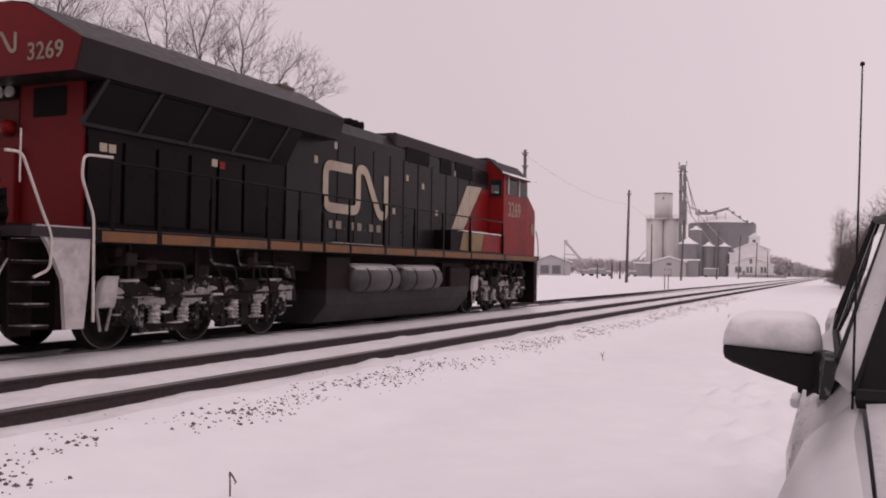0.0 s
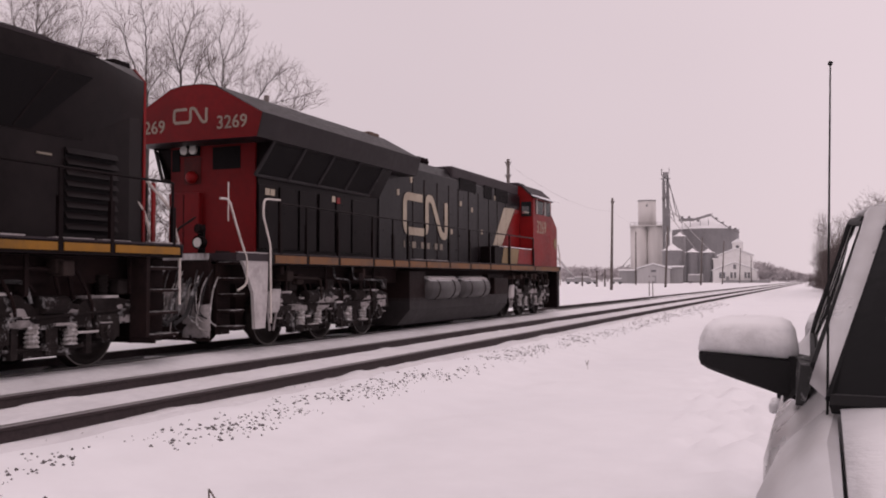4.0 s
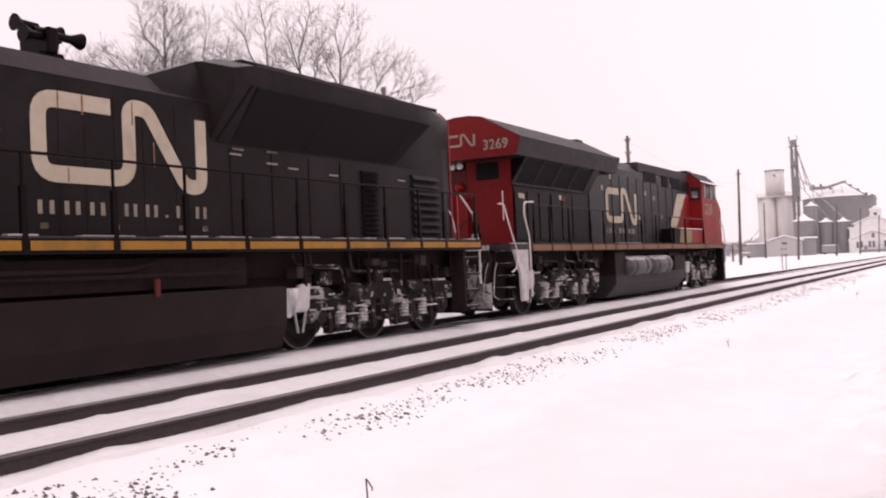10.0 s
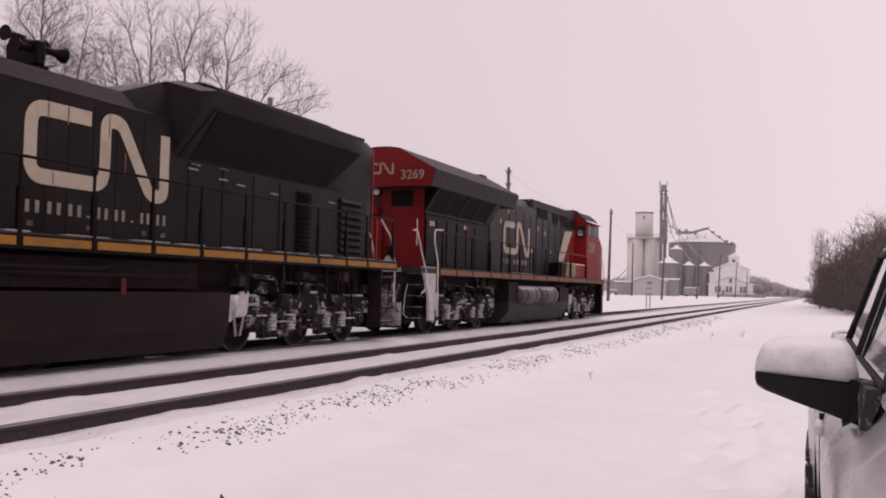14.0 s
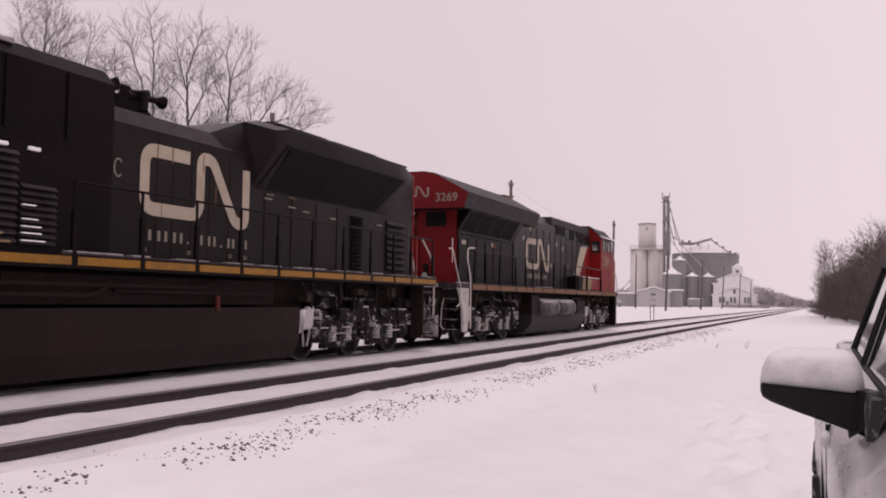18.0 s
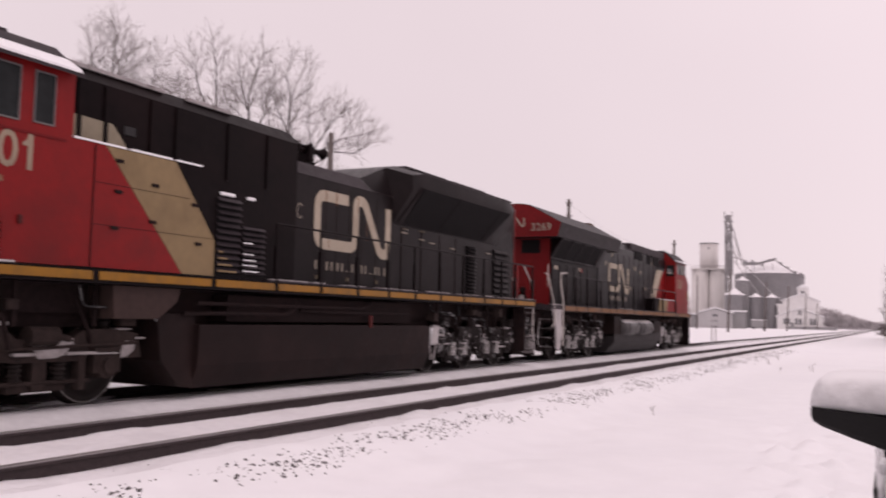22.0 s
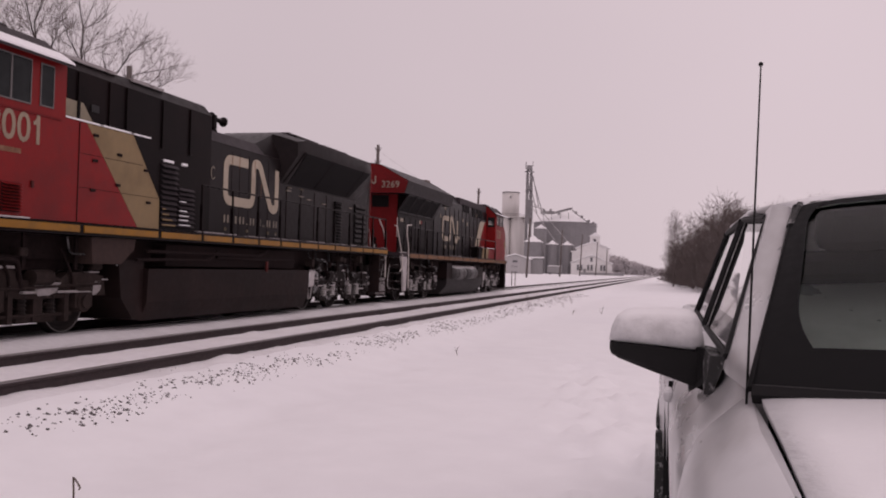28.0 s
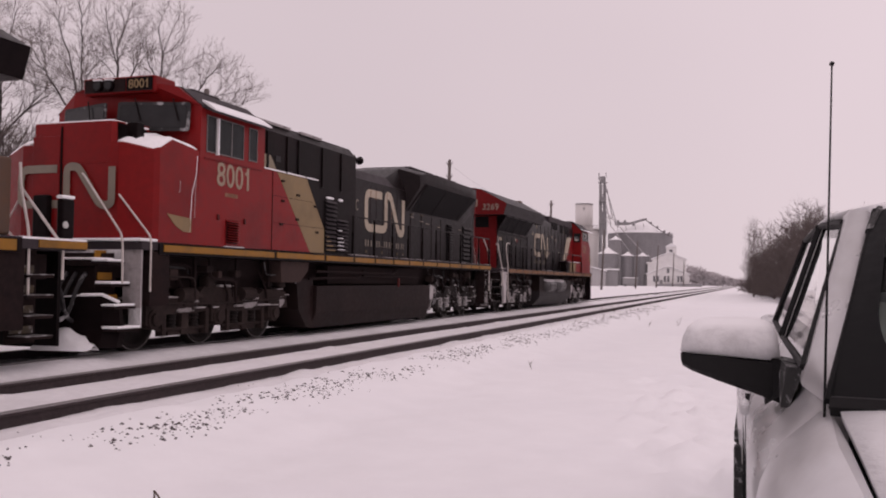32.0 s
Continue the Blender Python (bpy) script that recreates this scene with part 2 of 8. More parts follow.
LAMP_GLASS = surface("lamp_lens", (0.45, 0.45, 0.43), 0.1, 0.3, grain=10.0, vary=0.1, bump=0.0)
BROWN_END = surface("amber_brown_paint", (0.075, 0.034, 0.016), 0.6, grain=9.0, vary=0.15, stain=(0.045, 0.026, 0.018), stain_scale=1.0, stain_amount=0.7, bump=0.06)
CONCRETE = surface("weathered_concrete", (0.60, 0.575, 0.56), 0.85, grain=1.4, vary=0.06, stain=(0.44, 0.42, 0.41), stain_scale=0.35, stain_amount=0.7, bump=0.1, stretch=(1, 1, 0.15))
GALVANISED = surface("weathered_galvanised_steel", (0.205, 0.200, 0.208), 0.6, 0.1, grain=2.0, vary=0.12, stain=(0.26, 0.25, 0.258), stain_scale=0.3, stain_amount=0.6, bump=0.05)
GALV_DARK = surface("dark_leg_steel", (0.235, 0.228, 0.234), 0.6, 0.1, grain=2.0, vary=0.15, bump=0.05)
CORRUGATED = surface("painted_metal_siding", (0.40, 0.39, 0.395), 0.6, grain=1.6, vary=0.06, stain=(0.30, 0.29, 0.29), stain_scale=0.5, bump=0.05, stretch=(1, 1, 0.1))
SHED_GREY = surface("grey_metal_siding", (0.26, 0.255, 0.26), 0.6, grain=1.6, vary=0.08, stain=(0.2, 0.195, 0.2), stain_scale=0.5, bump=0.05, stretch=(1, 1, 0.1))
WHITE_BOARD = surface("white_clapboard", (0.68, 0.67, 0.665), 0.7, grain=2.0, vary=0.05, stain=(0.52, 0.50, 0.50), stain_scale=0.4, stain_amount=0.5, bump=0.05)
ROOF_SNOW = surface("roof_snow", (0.80, 0.80, 0.81), 0.8, grain=1.5, vary=0.04, stain=(0.55, 0.54, 0.55), stain_scale=0.25, stain_amount=0.35, bump=0.2)
FAR_WINDOW = surface("dull_window", (0.13, 0.13, 0.14), 0.3, grain=4.0, vary=0.2, bump=0.0)
POLE_WOOD = surface("weathered_pole_wood", (0.1020, 0.0840, 0.0780), 0.85, grain=14.0, vary=0.3, stain=(0.1560, 0.1320, 0.1200), stain_scale=1.2, bump=0.3, stretch=(1, 1, 0.1))
BARK = surface("bark", (0.048, 0.040, 0.037), 0.9, grain=10.0, vary=0.3, stain=(0.070, 0.062, 0.060), stain_scale=1.5, bump=0.4, cap=0.25)
TWIG = surface("frosted_twigs", (0.125, 0.104, 0.096), 0.9, grain=6.0, vary=0.25, bump=0.0, cap=0.4)
BRUSH = surface("brush_twigs", (0.100, 0.078, 0.073), 0.9, grain=5.0, vary=0.35, bump=0.0, cap=0.12)
FAR_WOOD = surface("far_hazed_woods", (0.470, 0.440, 0.450), 0.95, grain=0.2, vary=0.15, bump=0.0)
WEED = surface("dry_weed", (0.10, 0.075, 0.06), 0.9, grain=20.0, vary=0.3, bump=0.0)
CAR_PAINT = surface("silver_white_car_paint", (0.600, 0.600, 0.612), 0.32, 0.30, grain=5.0, vary=0.05, stain=(0.36, 0.345, 0.342), stain_scale=2.2, stain_amount=0.8, bump=0.02, stretch=(1, 0.5, 1))
CAR_SNOWY = surface("snow_dusted_car_paint", (0.66, 0.66, 0.675), 0.55, grain=22.0, vary=0.10, stain=(0.47, 0.46, 0.46), stain_scale=5.0, stain_amount=0.6, bump=0.3, frost=0.4, cap=1.0)
CAR_PLASTIC = surface("black_plastic", (0.010, 0.0095, 0.010), 0.65, grain=60.0, vary=0.2, bump=0.15, spec=0.2)
FRIT = surface("windshield_frit", (0.0075, 0.0075, 0.008), 0.6, grain=30.0, vary=0.15, bump=0.0, spec=0.08)
CAR_TRIM_SNOW = surface("rubber_trim_with_snow", (0.018, 0.018, 0.018), 0.7, grain=45.0, vary=0.3, bump=0.3, frost=0.06, stain_scale=16.0)
CAR_INTERIOR = surface("grey_interior", (0.030, 0.034, 0.032), 0.9, grain=30.0, vary=0.15, bump=0.1, spec=0.08)
CAR_GLASS = glass_material("car_glass", (0.48, 0.60, 0.53), ior=1.18)
SIDE_GLASS = glass_material("tinted_side_glass", (0.24, 0.25, 0.245), ior=1.25)
CHROME = surface("chrome", (0.55, 0.55, 0.56), 0.15, 1.0, grain=8.0, vary=0.05, bump=0.0)
# Metal mirror, not glass: it stands for sky seen through the cab.
WINDOW_BRIGHT = surface("sky_mirror_pane", (0.75, 0.75, 0.76), 0.08, 1.0, grain=4.0, vary=0.05, bump=0.0)
HOSE_FROSTED = surface("frosted_hose", (0.2560, 0.2368, 0.2304), 0.8, grain=18.0, vary=0.3, stain=(0.0640, 0.0576, 0.0576), stain_scale=6.0, stain_amount=0.35, bump=0.3, frost=0.3)
DUSTY_BOX = surface("dust_caked_box", (0.0470, 0.0300, 0.0270), 0.8, grain=9.0, vary=0.2, stain=(0.0300, 0.0190, 0.0175), stain_scale=1.5, stain_amount=0.8, bump=0.1, spec=0.15)
STEP_GREY = surface("frosted_step_plate", (0.0910, 0.0840, 0.0826), 0.8, grain=9.0, vary=0.2, stain=(0.0350, 0.0315, 0.0301), stain_scale=3.0, stain_amount=0.8, bump=0.2, frost=0.25, stretch=(1, 1, 0.6))
RUST = surface("rust_streak", (0.17, 0.075, 0.04), 0.85, grain=20.0, vary=0.3, stain=(0.30, 0.20, 0.13), stain_scale=8.0, stain_amount=0.6, bump=0.05)
BLACK_CLEAN = surface("deep_black_paint", (0.0060, 0.0038, 0.0044), 0.34, grain=7.0, vary=0.25, stain=(0.0120, 0.0074, 0.0080), stain_scale=0.8, stain_amount=0.8, bump=0.04, spec=0.06)
# Dusty copy of the black paint, lightened for snow veil and grazing sky sheen.
HOOD_DUST_VEIL = surface("dusty_veiled_black_paint", (0.0105, 0.0076, 0.0080), 0.36, grain=7.0, vary=0.2, stain=(0.0205, 0.0150, 0.0155), stain_scale=0.8, stain_amount=0.8, bump=0.04, spec=0.08)
FRAME_GREY = surface("grey_screen_frame", (0.024, 0.021, 0.0225), 0.5, grain=9.0, vary=0.15, stain=(0.014, 0.012, 0.013), stain_scale=2.0, bump=0.05, spec=0.2)
WING_SOOT = surface("sooty_wing_paint", (0.0150, 0.0112, 0.0125), 0.5, grain=7.0, vary=0.2, stain=(0.0260, 0.0200, 0.0220), stain_scale=0.7, stain_amount=0.8, bump=0.06, spec=0.16)
# Slate tone; airborne snow haze over the hood is lifted into the colour.
HOOD_SLATE = surface("hazed_slate_black_paint", (0.0095, 0.0080, 0.0092), 0.34, grain=6.0, vary=0.2, stain=(0.0180, 0.0150, 0.0165), stain_scale=0.7, stain_amount=0.8, bump=0.03, spec=0.12)
# Frosted tank paint, also lightened for snow light on the sloped side.
TANK_FROST_LIT = surface("frosted_lit_tank_paint", (0.020, 0.0165, 0.0175), 0.6, grain=7.0, vary=0.2, stain=(0.036, 0.031, 0.0325), stain_scale=0.9, stain_amount=0.8, bump=0.08, spec=0.2)


# ---- mesh helpers ----
SHIFT = {}


def part(name, bm, material, parent=None, label="", smooth=False, kind=""):
    """Links a bmesh as one mesh object under a thing or a part."""
    me = bpy.data.meshes.new(name)
    root = parent
    while root is not None and root.parent is not None:
        root = root.parent
    if root is not None and root.name in SHIFT and parent is root:
        bmesh.ops.translate(bm, verts=bm.verts, vec=(0, -SHIFT[root.name], 0))
    bmesh.ops.recalc_face_normals(bm, faces=bm.faces)
    if smooth:
        for fc in bm.faces:
            fc.smooth = True
    bm.to_mesh(me)
    bm.free()
    me.materials.append(material)
    ob = new(name, me)
    ob.parent = parent
    if label or kind:
        tagged(ob, label, kind=kind)
    return ob


def thing(name, label, category, at=(0, 0, 0), turn=0.0, group="", kind="", shift=None):
    ob = new(name)
    ob.empty_display_size = 0.2
    ob.matrix_basis = pose(*at, 0, 0, turn)
    if shift is not None:
        SHIFT[ob.name] = shift
    return tagged(ob, label, category, group, kind)


def box(bm, x0, x1, y0, y1, z0, z1, bevel=0.0):
    vs = [bm.verts.new((x, y, z)) for x in (x0, x1) for y in (y0, y1) for z in (z0, z1)]
    for q in ((0, 1, 3, 2), (4, 6, 7, 5), (0, 4, 5, 1), (2, 3, 7, 6), (0, 2, 6, 4), (1, 5, 7, 3)):
        bm.faces.new([vs[i] for i in q])
    if bevel:
        es = list({e for v in vs for e in v.link_edges})
        bmesh.ops.bevel(bm, geom=es, offset=bevel, segments=2, affect="EDGES", profile=0.5)
    return bm


def B(*boxes, bevel=0.0):
    bm = bmesh.new()
    for b in boxes:
        box(bm, *b)
    if bevel:
        bmesh.ops.bevel(bm, geom=list(bm.edges), offset=bevel, segments=2, affect="EDGES", profile=0.5)
    return bm


def extrude(bm, poly, axis, a, z):
    """A prism of a polygon along an axis; the polygon gives the other two coordinates in order."""
    def at(p, s):
        c = list(p)
        c.insert(axis, s)
        return c
    lo = [bm.verts.new(at(p, a)) for p in poly]
    hi = [bm.verts.new(at(p, z)) for p in poly]
    k = len(poly)
    bm.faces.new(lo)
    bm.faces.new(hi[::-1])
    for i in range(k):
        bm.faces.new((lo[i], hi[i], hi[(i + 1) % k], lo[(i + 1) % k]))
    return bm


def loft(bm, rings, closed=True, caps=True):
    """Skins rings of equal length."""
    vs = [[bm.verts.new(p) for p in r] for r in rings]
    k = len(rings[0])
    for a, b in zip(vs, vs[1:]):
        for i in range(k if closed else k - 1):
            j = (i + 1) % k
            bm.faces.new((a[i], a[j], b[j], b[i]))
    if caps and closed:
        bm.faces.new(vs[0][::-1])
        bm.faces.new(vs[-1])
    return bm


def rod(bm, p, q, r, r2=None, n=8):
    """A straight tapered rod."""
    p, q = Vector(p), Vector(q)
    r2 = r if r2 is None else r2
    d = (q - p).normalized()
    u = d.cross(Vector((0, 0, 1)) if abs(d.z) < 0.9 else Vector((1, 0, 0))).normalized()
    w = d.cross(u)
    ring = [(math.cos(2 * math.pi * i / n), math.sin(2 * math.pi * i / n)) for i in range(n)]
    return loft(bm, [[p + (u * c + w * s) * r for c, s in ring], [q + (u * c + w * s) * r2 for c, s in ring]])


def tube(bm, pts, r, n=7):
    """A bent tube through points."""
    pts = [Vector(p) for p in pts]
    rings = []
    u = None
    for i, p in enumerate(pts):
        d = (pts[min(i + 1, len(pts) - 1)] - pts[max(i - 1, 0)]).normalized()
        if u is None:
            u = d.cross(Vector((0, 0, 1)) if abs(d.z) < 0.9 else Vector((1, 0, 0))).normalized()
        else:
            u = (u - d * u.dot(d)).normalized()
        w = d.cross(u)
        rings.append([p + (u * math.cos(a) + w * math.sin(a)) * r for a in (2 * math.pi * k / n for k in range(n))])
    return loft(bm, rings)


def rounded(pts, r, n=4):
    """A polyline with its corners rounded off."""
    pts = [Vector(p) for p in pts]
    out = [pts[0]]
    for a, b, c in zip(pts, pts[1:], pts[2:]):
        u, w = a - b, c - b
        k = min(r, u.length * 0.45, w.length * 0.45)
        p, q = b + u.normalized() * k, b + w.normalized() * k
        for i in range(n + 1):
            s = i / n
            out.append(p * (1 - s) ** 2 + b * 2 * s * (1 - s) + q * s * s)
    out.append(pts[-1])
    return out


def ribbon(bm, pts, width, x, depth=0.006):
    """A flat ribbon in a plane across x, along points (y, z)."""
    rings = []
    for i, p in enumerate(pts):
        a, c = pts[max(i - 1, 0)], pts[min(i + 1, len(pts) - 1)]
        d = Vector((c[0] - a[0], c[1] - a[1])).normalized()
        nrm = Vector((-d.y, d.x)) * width / 2
        rings.append([(x, p[0] + nrm.x, p[1] + nrm.y), (x, p[0] - nrm.x, p[1] - nrm.y), (x + depth, p[0] - nrm.x, p[1] - nrm.y), (x + depth, p[0] + nrm.x, p[1] + nrm.y)])
    return loft(bm, rings)


def words(name, text, size, material, parent, m, stretch=1.0):
    """Characters in the built-in font as a thin mesh part; m places the text, which reads along its x and up along its y."""
    cu = bpy.data.curves.new(name, "FONT")
    cu.body, cu.size, cu.extrude, cu.align_x, cu.align_y = text, size, 0.004, "CENTER", "CENTER"
    cu.resolution_u, cu.offset = 3, size * 0.010
    ob = new(name, cu)
    me = bpy.data.meshes.new_from_object(ob)
    bpy.data.objects.remove(ob)
    me.transform(m @ Matrix.Diagonal((stretch, 1, 1, 1)))
    root = parent
    if root.name in SHIFT:
        me.transform(Matrix.Translation((0, -SHIFT[root.name], 0)))
    me.materials.clear()
    me.materials.append(material)
    ob = new(name, me)
    ob.parent = parent
    return ob


def numerals(text, size, material, parent, place, stretch=1.0):
    """A row of numerals, each a part of its own; place gives the matrix of a distance along the row. The 1 has a flag."""
    for k, ch in enumerate(text):
        m = place((k - (len(text) - 1) / 2) * 0.505 * size * stretch)
        digit = words("numeral", ch, size, material, parent, m, stretch)
        if ch == "1":
            bm = bmesh.new()
            extrude(bm, [(x * size * stretch, y * size) for x, y in ((-0.17, 0.15), (-0.05, 0.15), (-0.05, 0.345), (-0.085, 0.28), (-0.125, 0.235), (-0.17, 0.225))], 2, -0.004, 0.004)
            bm.transform(Matrix.Translation((0, -SHIFT[parent.name], 0)) @ m)
            part("numeral_flag", bm, material, digit)


def smoothstep(a, b, v):
    v = min(1.0, max(0.0, (v - a) / (b - a)))
    return v * v * (3 - 2 * v)


# ---- ground, tracks ----
X_NEAR, X_TRAIN, Z_TRAIN = -6.35, -10.35, -0.121   # centre lines of the two tracks, rail top of the far one


def ground_z(x, y):
    z = -0.38 + 0.25 * smoothstep(-3.5, -5.2, x)
    z -= 0.12 * smoothstep(-7.6, -9.0, x)
    z += 0.17 * smoothstep(-12.4, -18.0, x)
    z += 0.105 * smoothstep(-8.7, -9.25, x) * (1 - smoothstep(-9.75, -9.95, x))
    z += 0.10 * smoothstep(20.0, 120.0, y) * smoothstep(-3.5, -1.0, x)
    near = max(0.0, 1 - abs(y - 12) / 60.0)
    if near > 0 and -30 < x < 25:
        rough = smoothstep(-5.0, -3.0, x) * 0.6 + 0.4
        z += near * rough * (0.035 * noise.noise((x * 0.5, y * 0.35, 0.3)) + 0.018 * noise.noise((x * 1.7, y * 1.3, 4.0)))
        trod = math.exp(-((x + 0.15 + 0.13 * (y - 5.5)) / 0.55) ** 2) * smoothstep(4.2, 5.6, y) * (1 - smoothstep(12.5, 17.0, y))
        if trod > 0.02:
            z += trod * (0.22 * abs(noise.noise((x * 2.9, y * 1.8, 9.0))) - 0.04 + 0.10 * noise.noise((x * 4.6, y * 3.6, 2.0)))
        if -5.55 < x < -3.2:
            z += near * 0.035 * noise.noise((x * 3.1, y * 1.9, 7.0))
    return z


def ground_sheet():
    xs = sorted({*[-2500, -900, -400, -200, -120, -80, -55, -40, -30, -24], *[-20 + i for i in range(8)], *[round(-12.5 + 0.3 * i, 3) for i in range(7)], *[round(-10.4 + 0.1 * i, 3) for i in range(22)], *[round(-8.2 + 0.3 * i, 3) for i in range(8)],
                 *[round(-5.95 + 0.12 * i, 3) for i in range(26)], *[round(-2.8 + 0.1 * i, 3) for i in range(36)], *[round(0.8 + 0.4 * i, 3) for i in range(10)], 5, 6, 8, 11, 15, 20, 27, 40, 60, 100, 200, 400, 900, 2500})
    ys = sorted({*[-900, -300, -120, -60, -30, -20, -14, -10, -7, -4], *[round(-2 + 0.22 * i, 3) for i in range(27)], *[round(4.0 + 0.11 * i, 3) for i in range(120)], *[round(17.2 + 0.22 * i, 3) for i in range(33)], *[round(24.4 + 0.8 * i, 3) for i in range(50)],
                 *[66 + 4 * i for i in range(20)], 150, 170, 200, 240, 300, 380, 480, 600, 800, 1200, 2600})
    verts = [(x, y, ground_z(x, y)) for x in xs for y in ys]
    k = len(ys)
    faces = [(i * k + j, (i + 1) * k + j, (i + 1) * k + j + 1, i * k + j + 1) for i in range(len(xs) - 1) for j in range(k - 1)]
    me = bpy.data.meshes.new("ground")
    me.from_pydata(verts, [], faces)
    me.polygons.foreach_set("use_smooth", [True] * len(me.polygons))
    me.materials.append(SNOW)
    me.materials.append(SNOW_TRACK)     # greyed by dust, with the shade beside the train put into the colour
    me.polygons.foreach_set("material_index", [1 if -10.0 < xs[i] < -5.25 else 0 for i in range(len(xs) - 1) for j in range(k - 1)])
    return tagged(new("ground", me), "flat snow-covered ground beside the railway", "ground", kind="structure")


ground_sheet()


def track(name, x, top, label):
    base = tagged(new(name), label, "railway track", kind="structure")
    base.location = (x, 0, top)
    for side in (-0.7535, 0.7535):
        bm = bmesh.new()
        profile = [(-0.075, -0.172), (0.075, -0.172), (0.075, -0.158), (0.012, -0.145), (0.011, -0.045), (0.036, -0.035), (0.036, -0.012), (-0.036, -0.012), (-0.036, -0.035),
                   (-0.011, -0.045), (-0.012, -0.145), (-0.075, -0.158)]
        steps = [-60, 0, 40, 120, 400, 1300]
        loft(bm, [[(side + px, y, pz) for px, pz in profile] for y in steps])
        rail = part("rail", bm, RAIL_STEEL, base)
        bm = bmesh.new()
        loft(bm, [[(side + px, y, pz) for px, pz in ((-0.036, -0.0115), (0.036, -0.0115), (0.036, -0.006), (0.03, 0), (-0.03, 0), (-0.036, -0.006))] for y in steps])
        part("rail_head", bm, RAIL_HEAD, rail)
    return base


near_track = track("near_track", X_NEAR, 0.0, "empty snow-filled railway track with dark rails")
train_track = track("train_track", X_TRAIN, Z_TRAIN, "railway track on wind-blown dark ballast")


def trackbed():
    """The bed that the passing train blows clear of snow, and its ties; the train's shadow is put into its colour."""
    rng = random.Random(4)
    bm = bmesh.new()
    ys = [-40 + 0.8 * i for i in range(120)] + [60 + 8 * i for i in range(8)] + [200, 400, 900]
    rows = []
    for y in ys:
        e = 0.10 * noise.noise((y * 0.7, 2.0, 0.0))
        grow = 1 - 0.85 * smoothstep(46, 75, y)
        rows.append([bm.verts.new((X_TRAIN + sx * (hw * grow + e), y, Z_TRAIN - 0.155 + dz)) for sx, hw, dz in ((-1, 1.7, -0.03), (-1, 1.0, 0.03), (1, 0.62, 0.03), (1, 0.72, -0.02))])
    for a, b in zip(rows, rows[1:]):
        for i in range(3):
            bm.faces.new((a[i], a[i + 1], b[i + 1], b[i]))
    bed = part("trackbed", bm, BALLAST_SHADED, None)
    tagged(bed, "dark ballast strip with the train's shadow in its colour, and blown snow", "track bed", kind="structure")


trackbed()


def scatter_stones():
    """Ballast stones that stick out of the snow on the shoulder of the near track."""
    rng = random.Random(9)
    verts, faces = [], []
    tries = 0
    while len(faces) < 3800 * 8 and tries < 90000:
        tries += 1
        y = 2.0 + 48 * rng.random() ** 1.7 if rng.random() < 0.88 else rng.uniform(-16, 2)
        kind = rng.random()
        if kind < 0.90:
            x = rng.gauss(-4.66 if y < 8 else -4.74, 0.17)
            if not -5.3 < x < -4.3 or noise.noise((x * 1.3, y * 0.5, 3.0)) + 0.6 * noise.noise((x * 3.0, y * 1.4, 8.0)) < (-0.22 if y < 9 else -0.45) + 0.6 * rng.random():
                continue
        elif kind < 0.92:
            x = X_NEAR + rng.choice((-0.7535, 0.7535)) + rng.uniform(0.08, 0.2)
        else:
            continue
        s = rng.choice((0.006, 0.007, 0.008, 0.010, 0.011, 0.013, 0.018)) * rng.uniform(0.8, 1.3)
        z = (ground_z(x, y) if x > -5.4 else -0.14) + s * 0.15
        a = rng.uniform(0, 6.28)
        base = len(verts)
        for k in range(4):
            b = a + k * 1.57 + rng.uniform(-0.4, 0.4)
            verts.append((x + math.cos(b) * s * rng.uniform(0.8, 1.4), y + math.sin(b) * s * rng.uniform(0.8, 1.6), z - s * rng.uniform(0.0, 0.3)))
        verts.append((x + rng.uniform(-0.3, 0.3) * s, y, z + s * rng.uniform(0.5, 0.9)))
        verts.append((x, y + rng.uniform(-0.4, 0.4) * s, z - s))
        for k in range(4):
            faces.append((base + k, base + (k + 1) % 4, base + 4))
            faces.append((base + (k + 1) % 4, base + k, base + 5))
    me = bpy.data.meshes.new("gravel")
    me.from_pydata(verts, [], faces)
    me.materials.append(STONE)
    tagged(new("gravel", me), "dark ballast stones poking through snow on the track shoulder", "gravel", kind="stuff")


scatter_stones()


def rail_drifts():
    """Snow banked unevenly against the near rails."""
    for k, side in enumerate((-0.7535, 0.7535)):
        verts, faces = [], []
        y, rows = -6.0, 0
        while y < 70.0:
            x = X_NEAR + side
            h = -0.135 + 0.045 * noise.noise((y * 0.8, k * 7.0, 1.0)) + 0.022 * noise.noise((y * 2.6, k * 7.0, 4.0)) + 0.008 * noise.noise((y * 8.0, k * 7.0, 6.0))
            h = max(-0.165, min(-0.078, h))
            for dx, z in ((0.012, h), (0.07, h - 0.004), (0.16 + 0.04 * noise.noise((y * 2.0, k, 9.0)), h * 0.55 - 0.066), (0.36, -0.16)):
                verts.append((x + dx, y, z))
            if rows:
                b = rows * 4
                faces += [(b - 4 + i, b + i, b + 1 + i, b - 3 + i) for i in range(3)]
            rows += 1
            y += 0.07 if y < 24 else 0.25
        me = bpy.data.meshes.new("snow_drift")
        me.from_pydata(verts, [], faces)
        me.polygons.foreach_set("use_smooth", [True] * len(me.polygons))
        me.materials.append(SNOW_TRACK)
        ob = new("snow_drift", me)
        ob.parent = near_track
        ob.location = (-X_NEAR, 0, 0)
        tagged(ob, "uneven snow banked against the rail", kind="stuff")


rail_drifts()


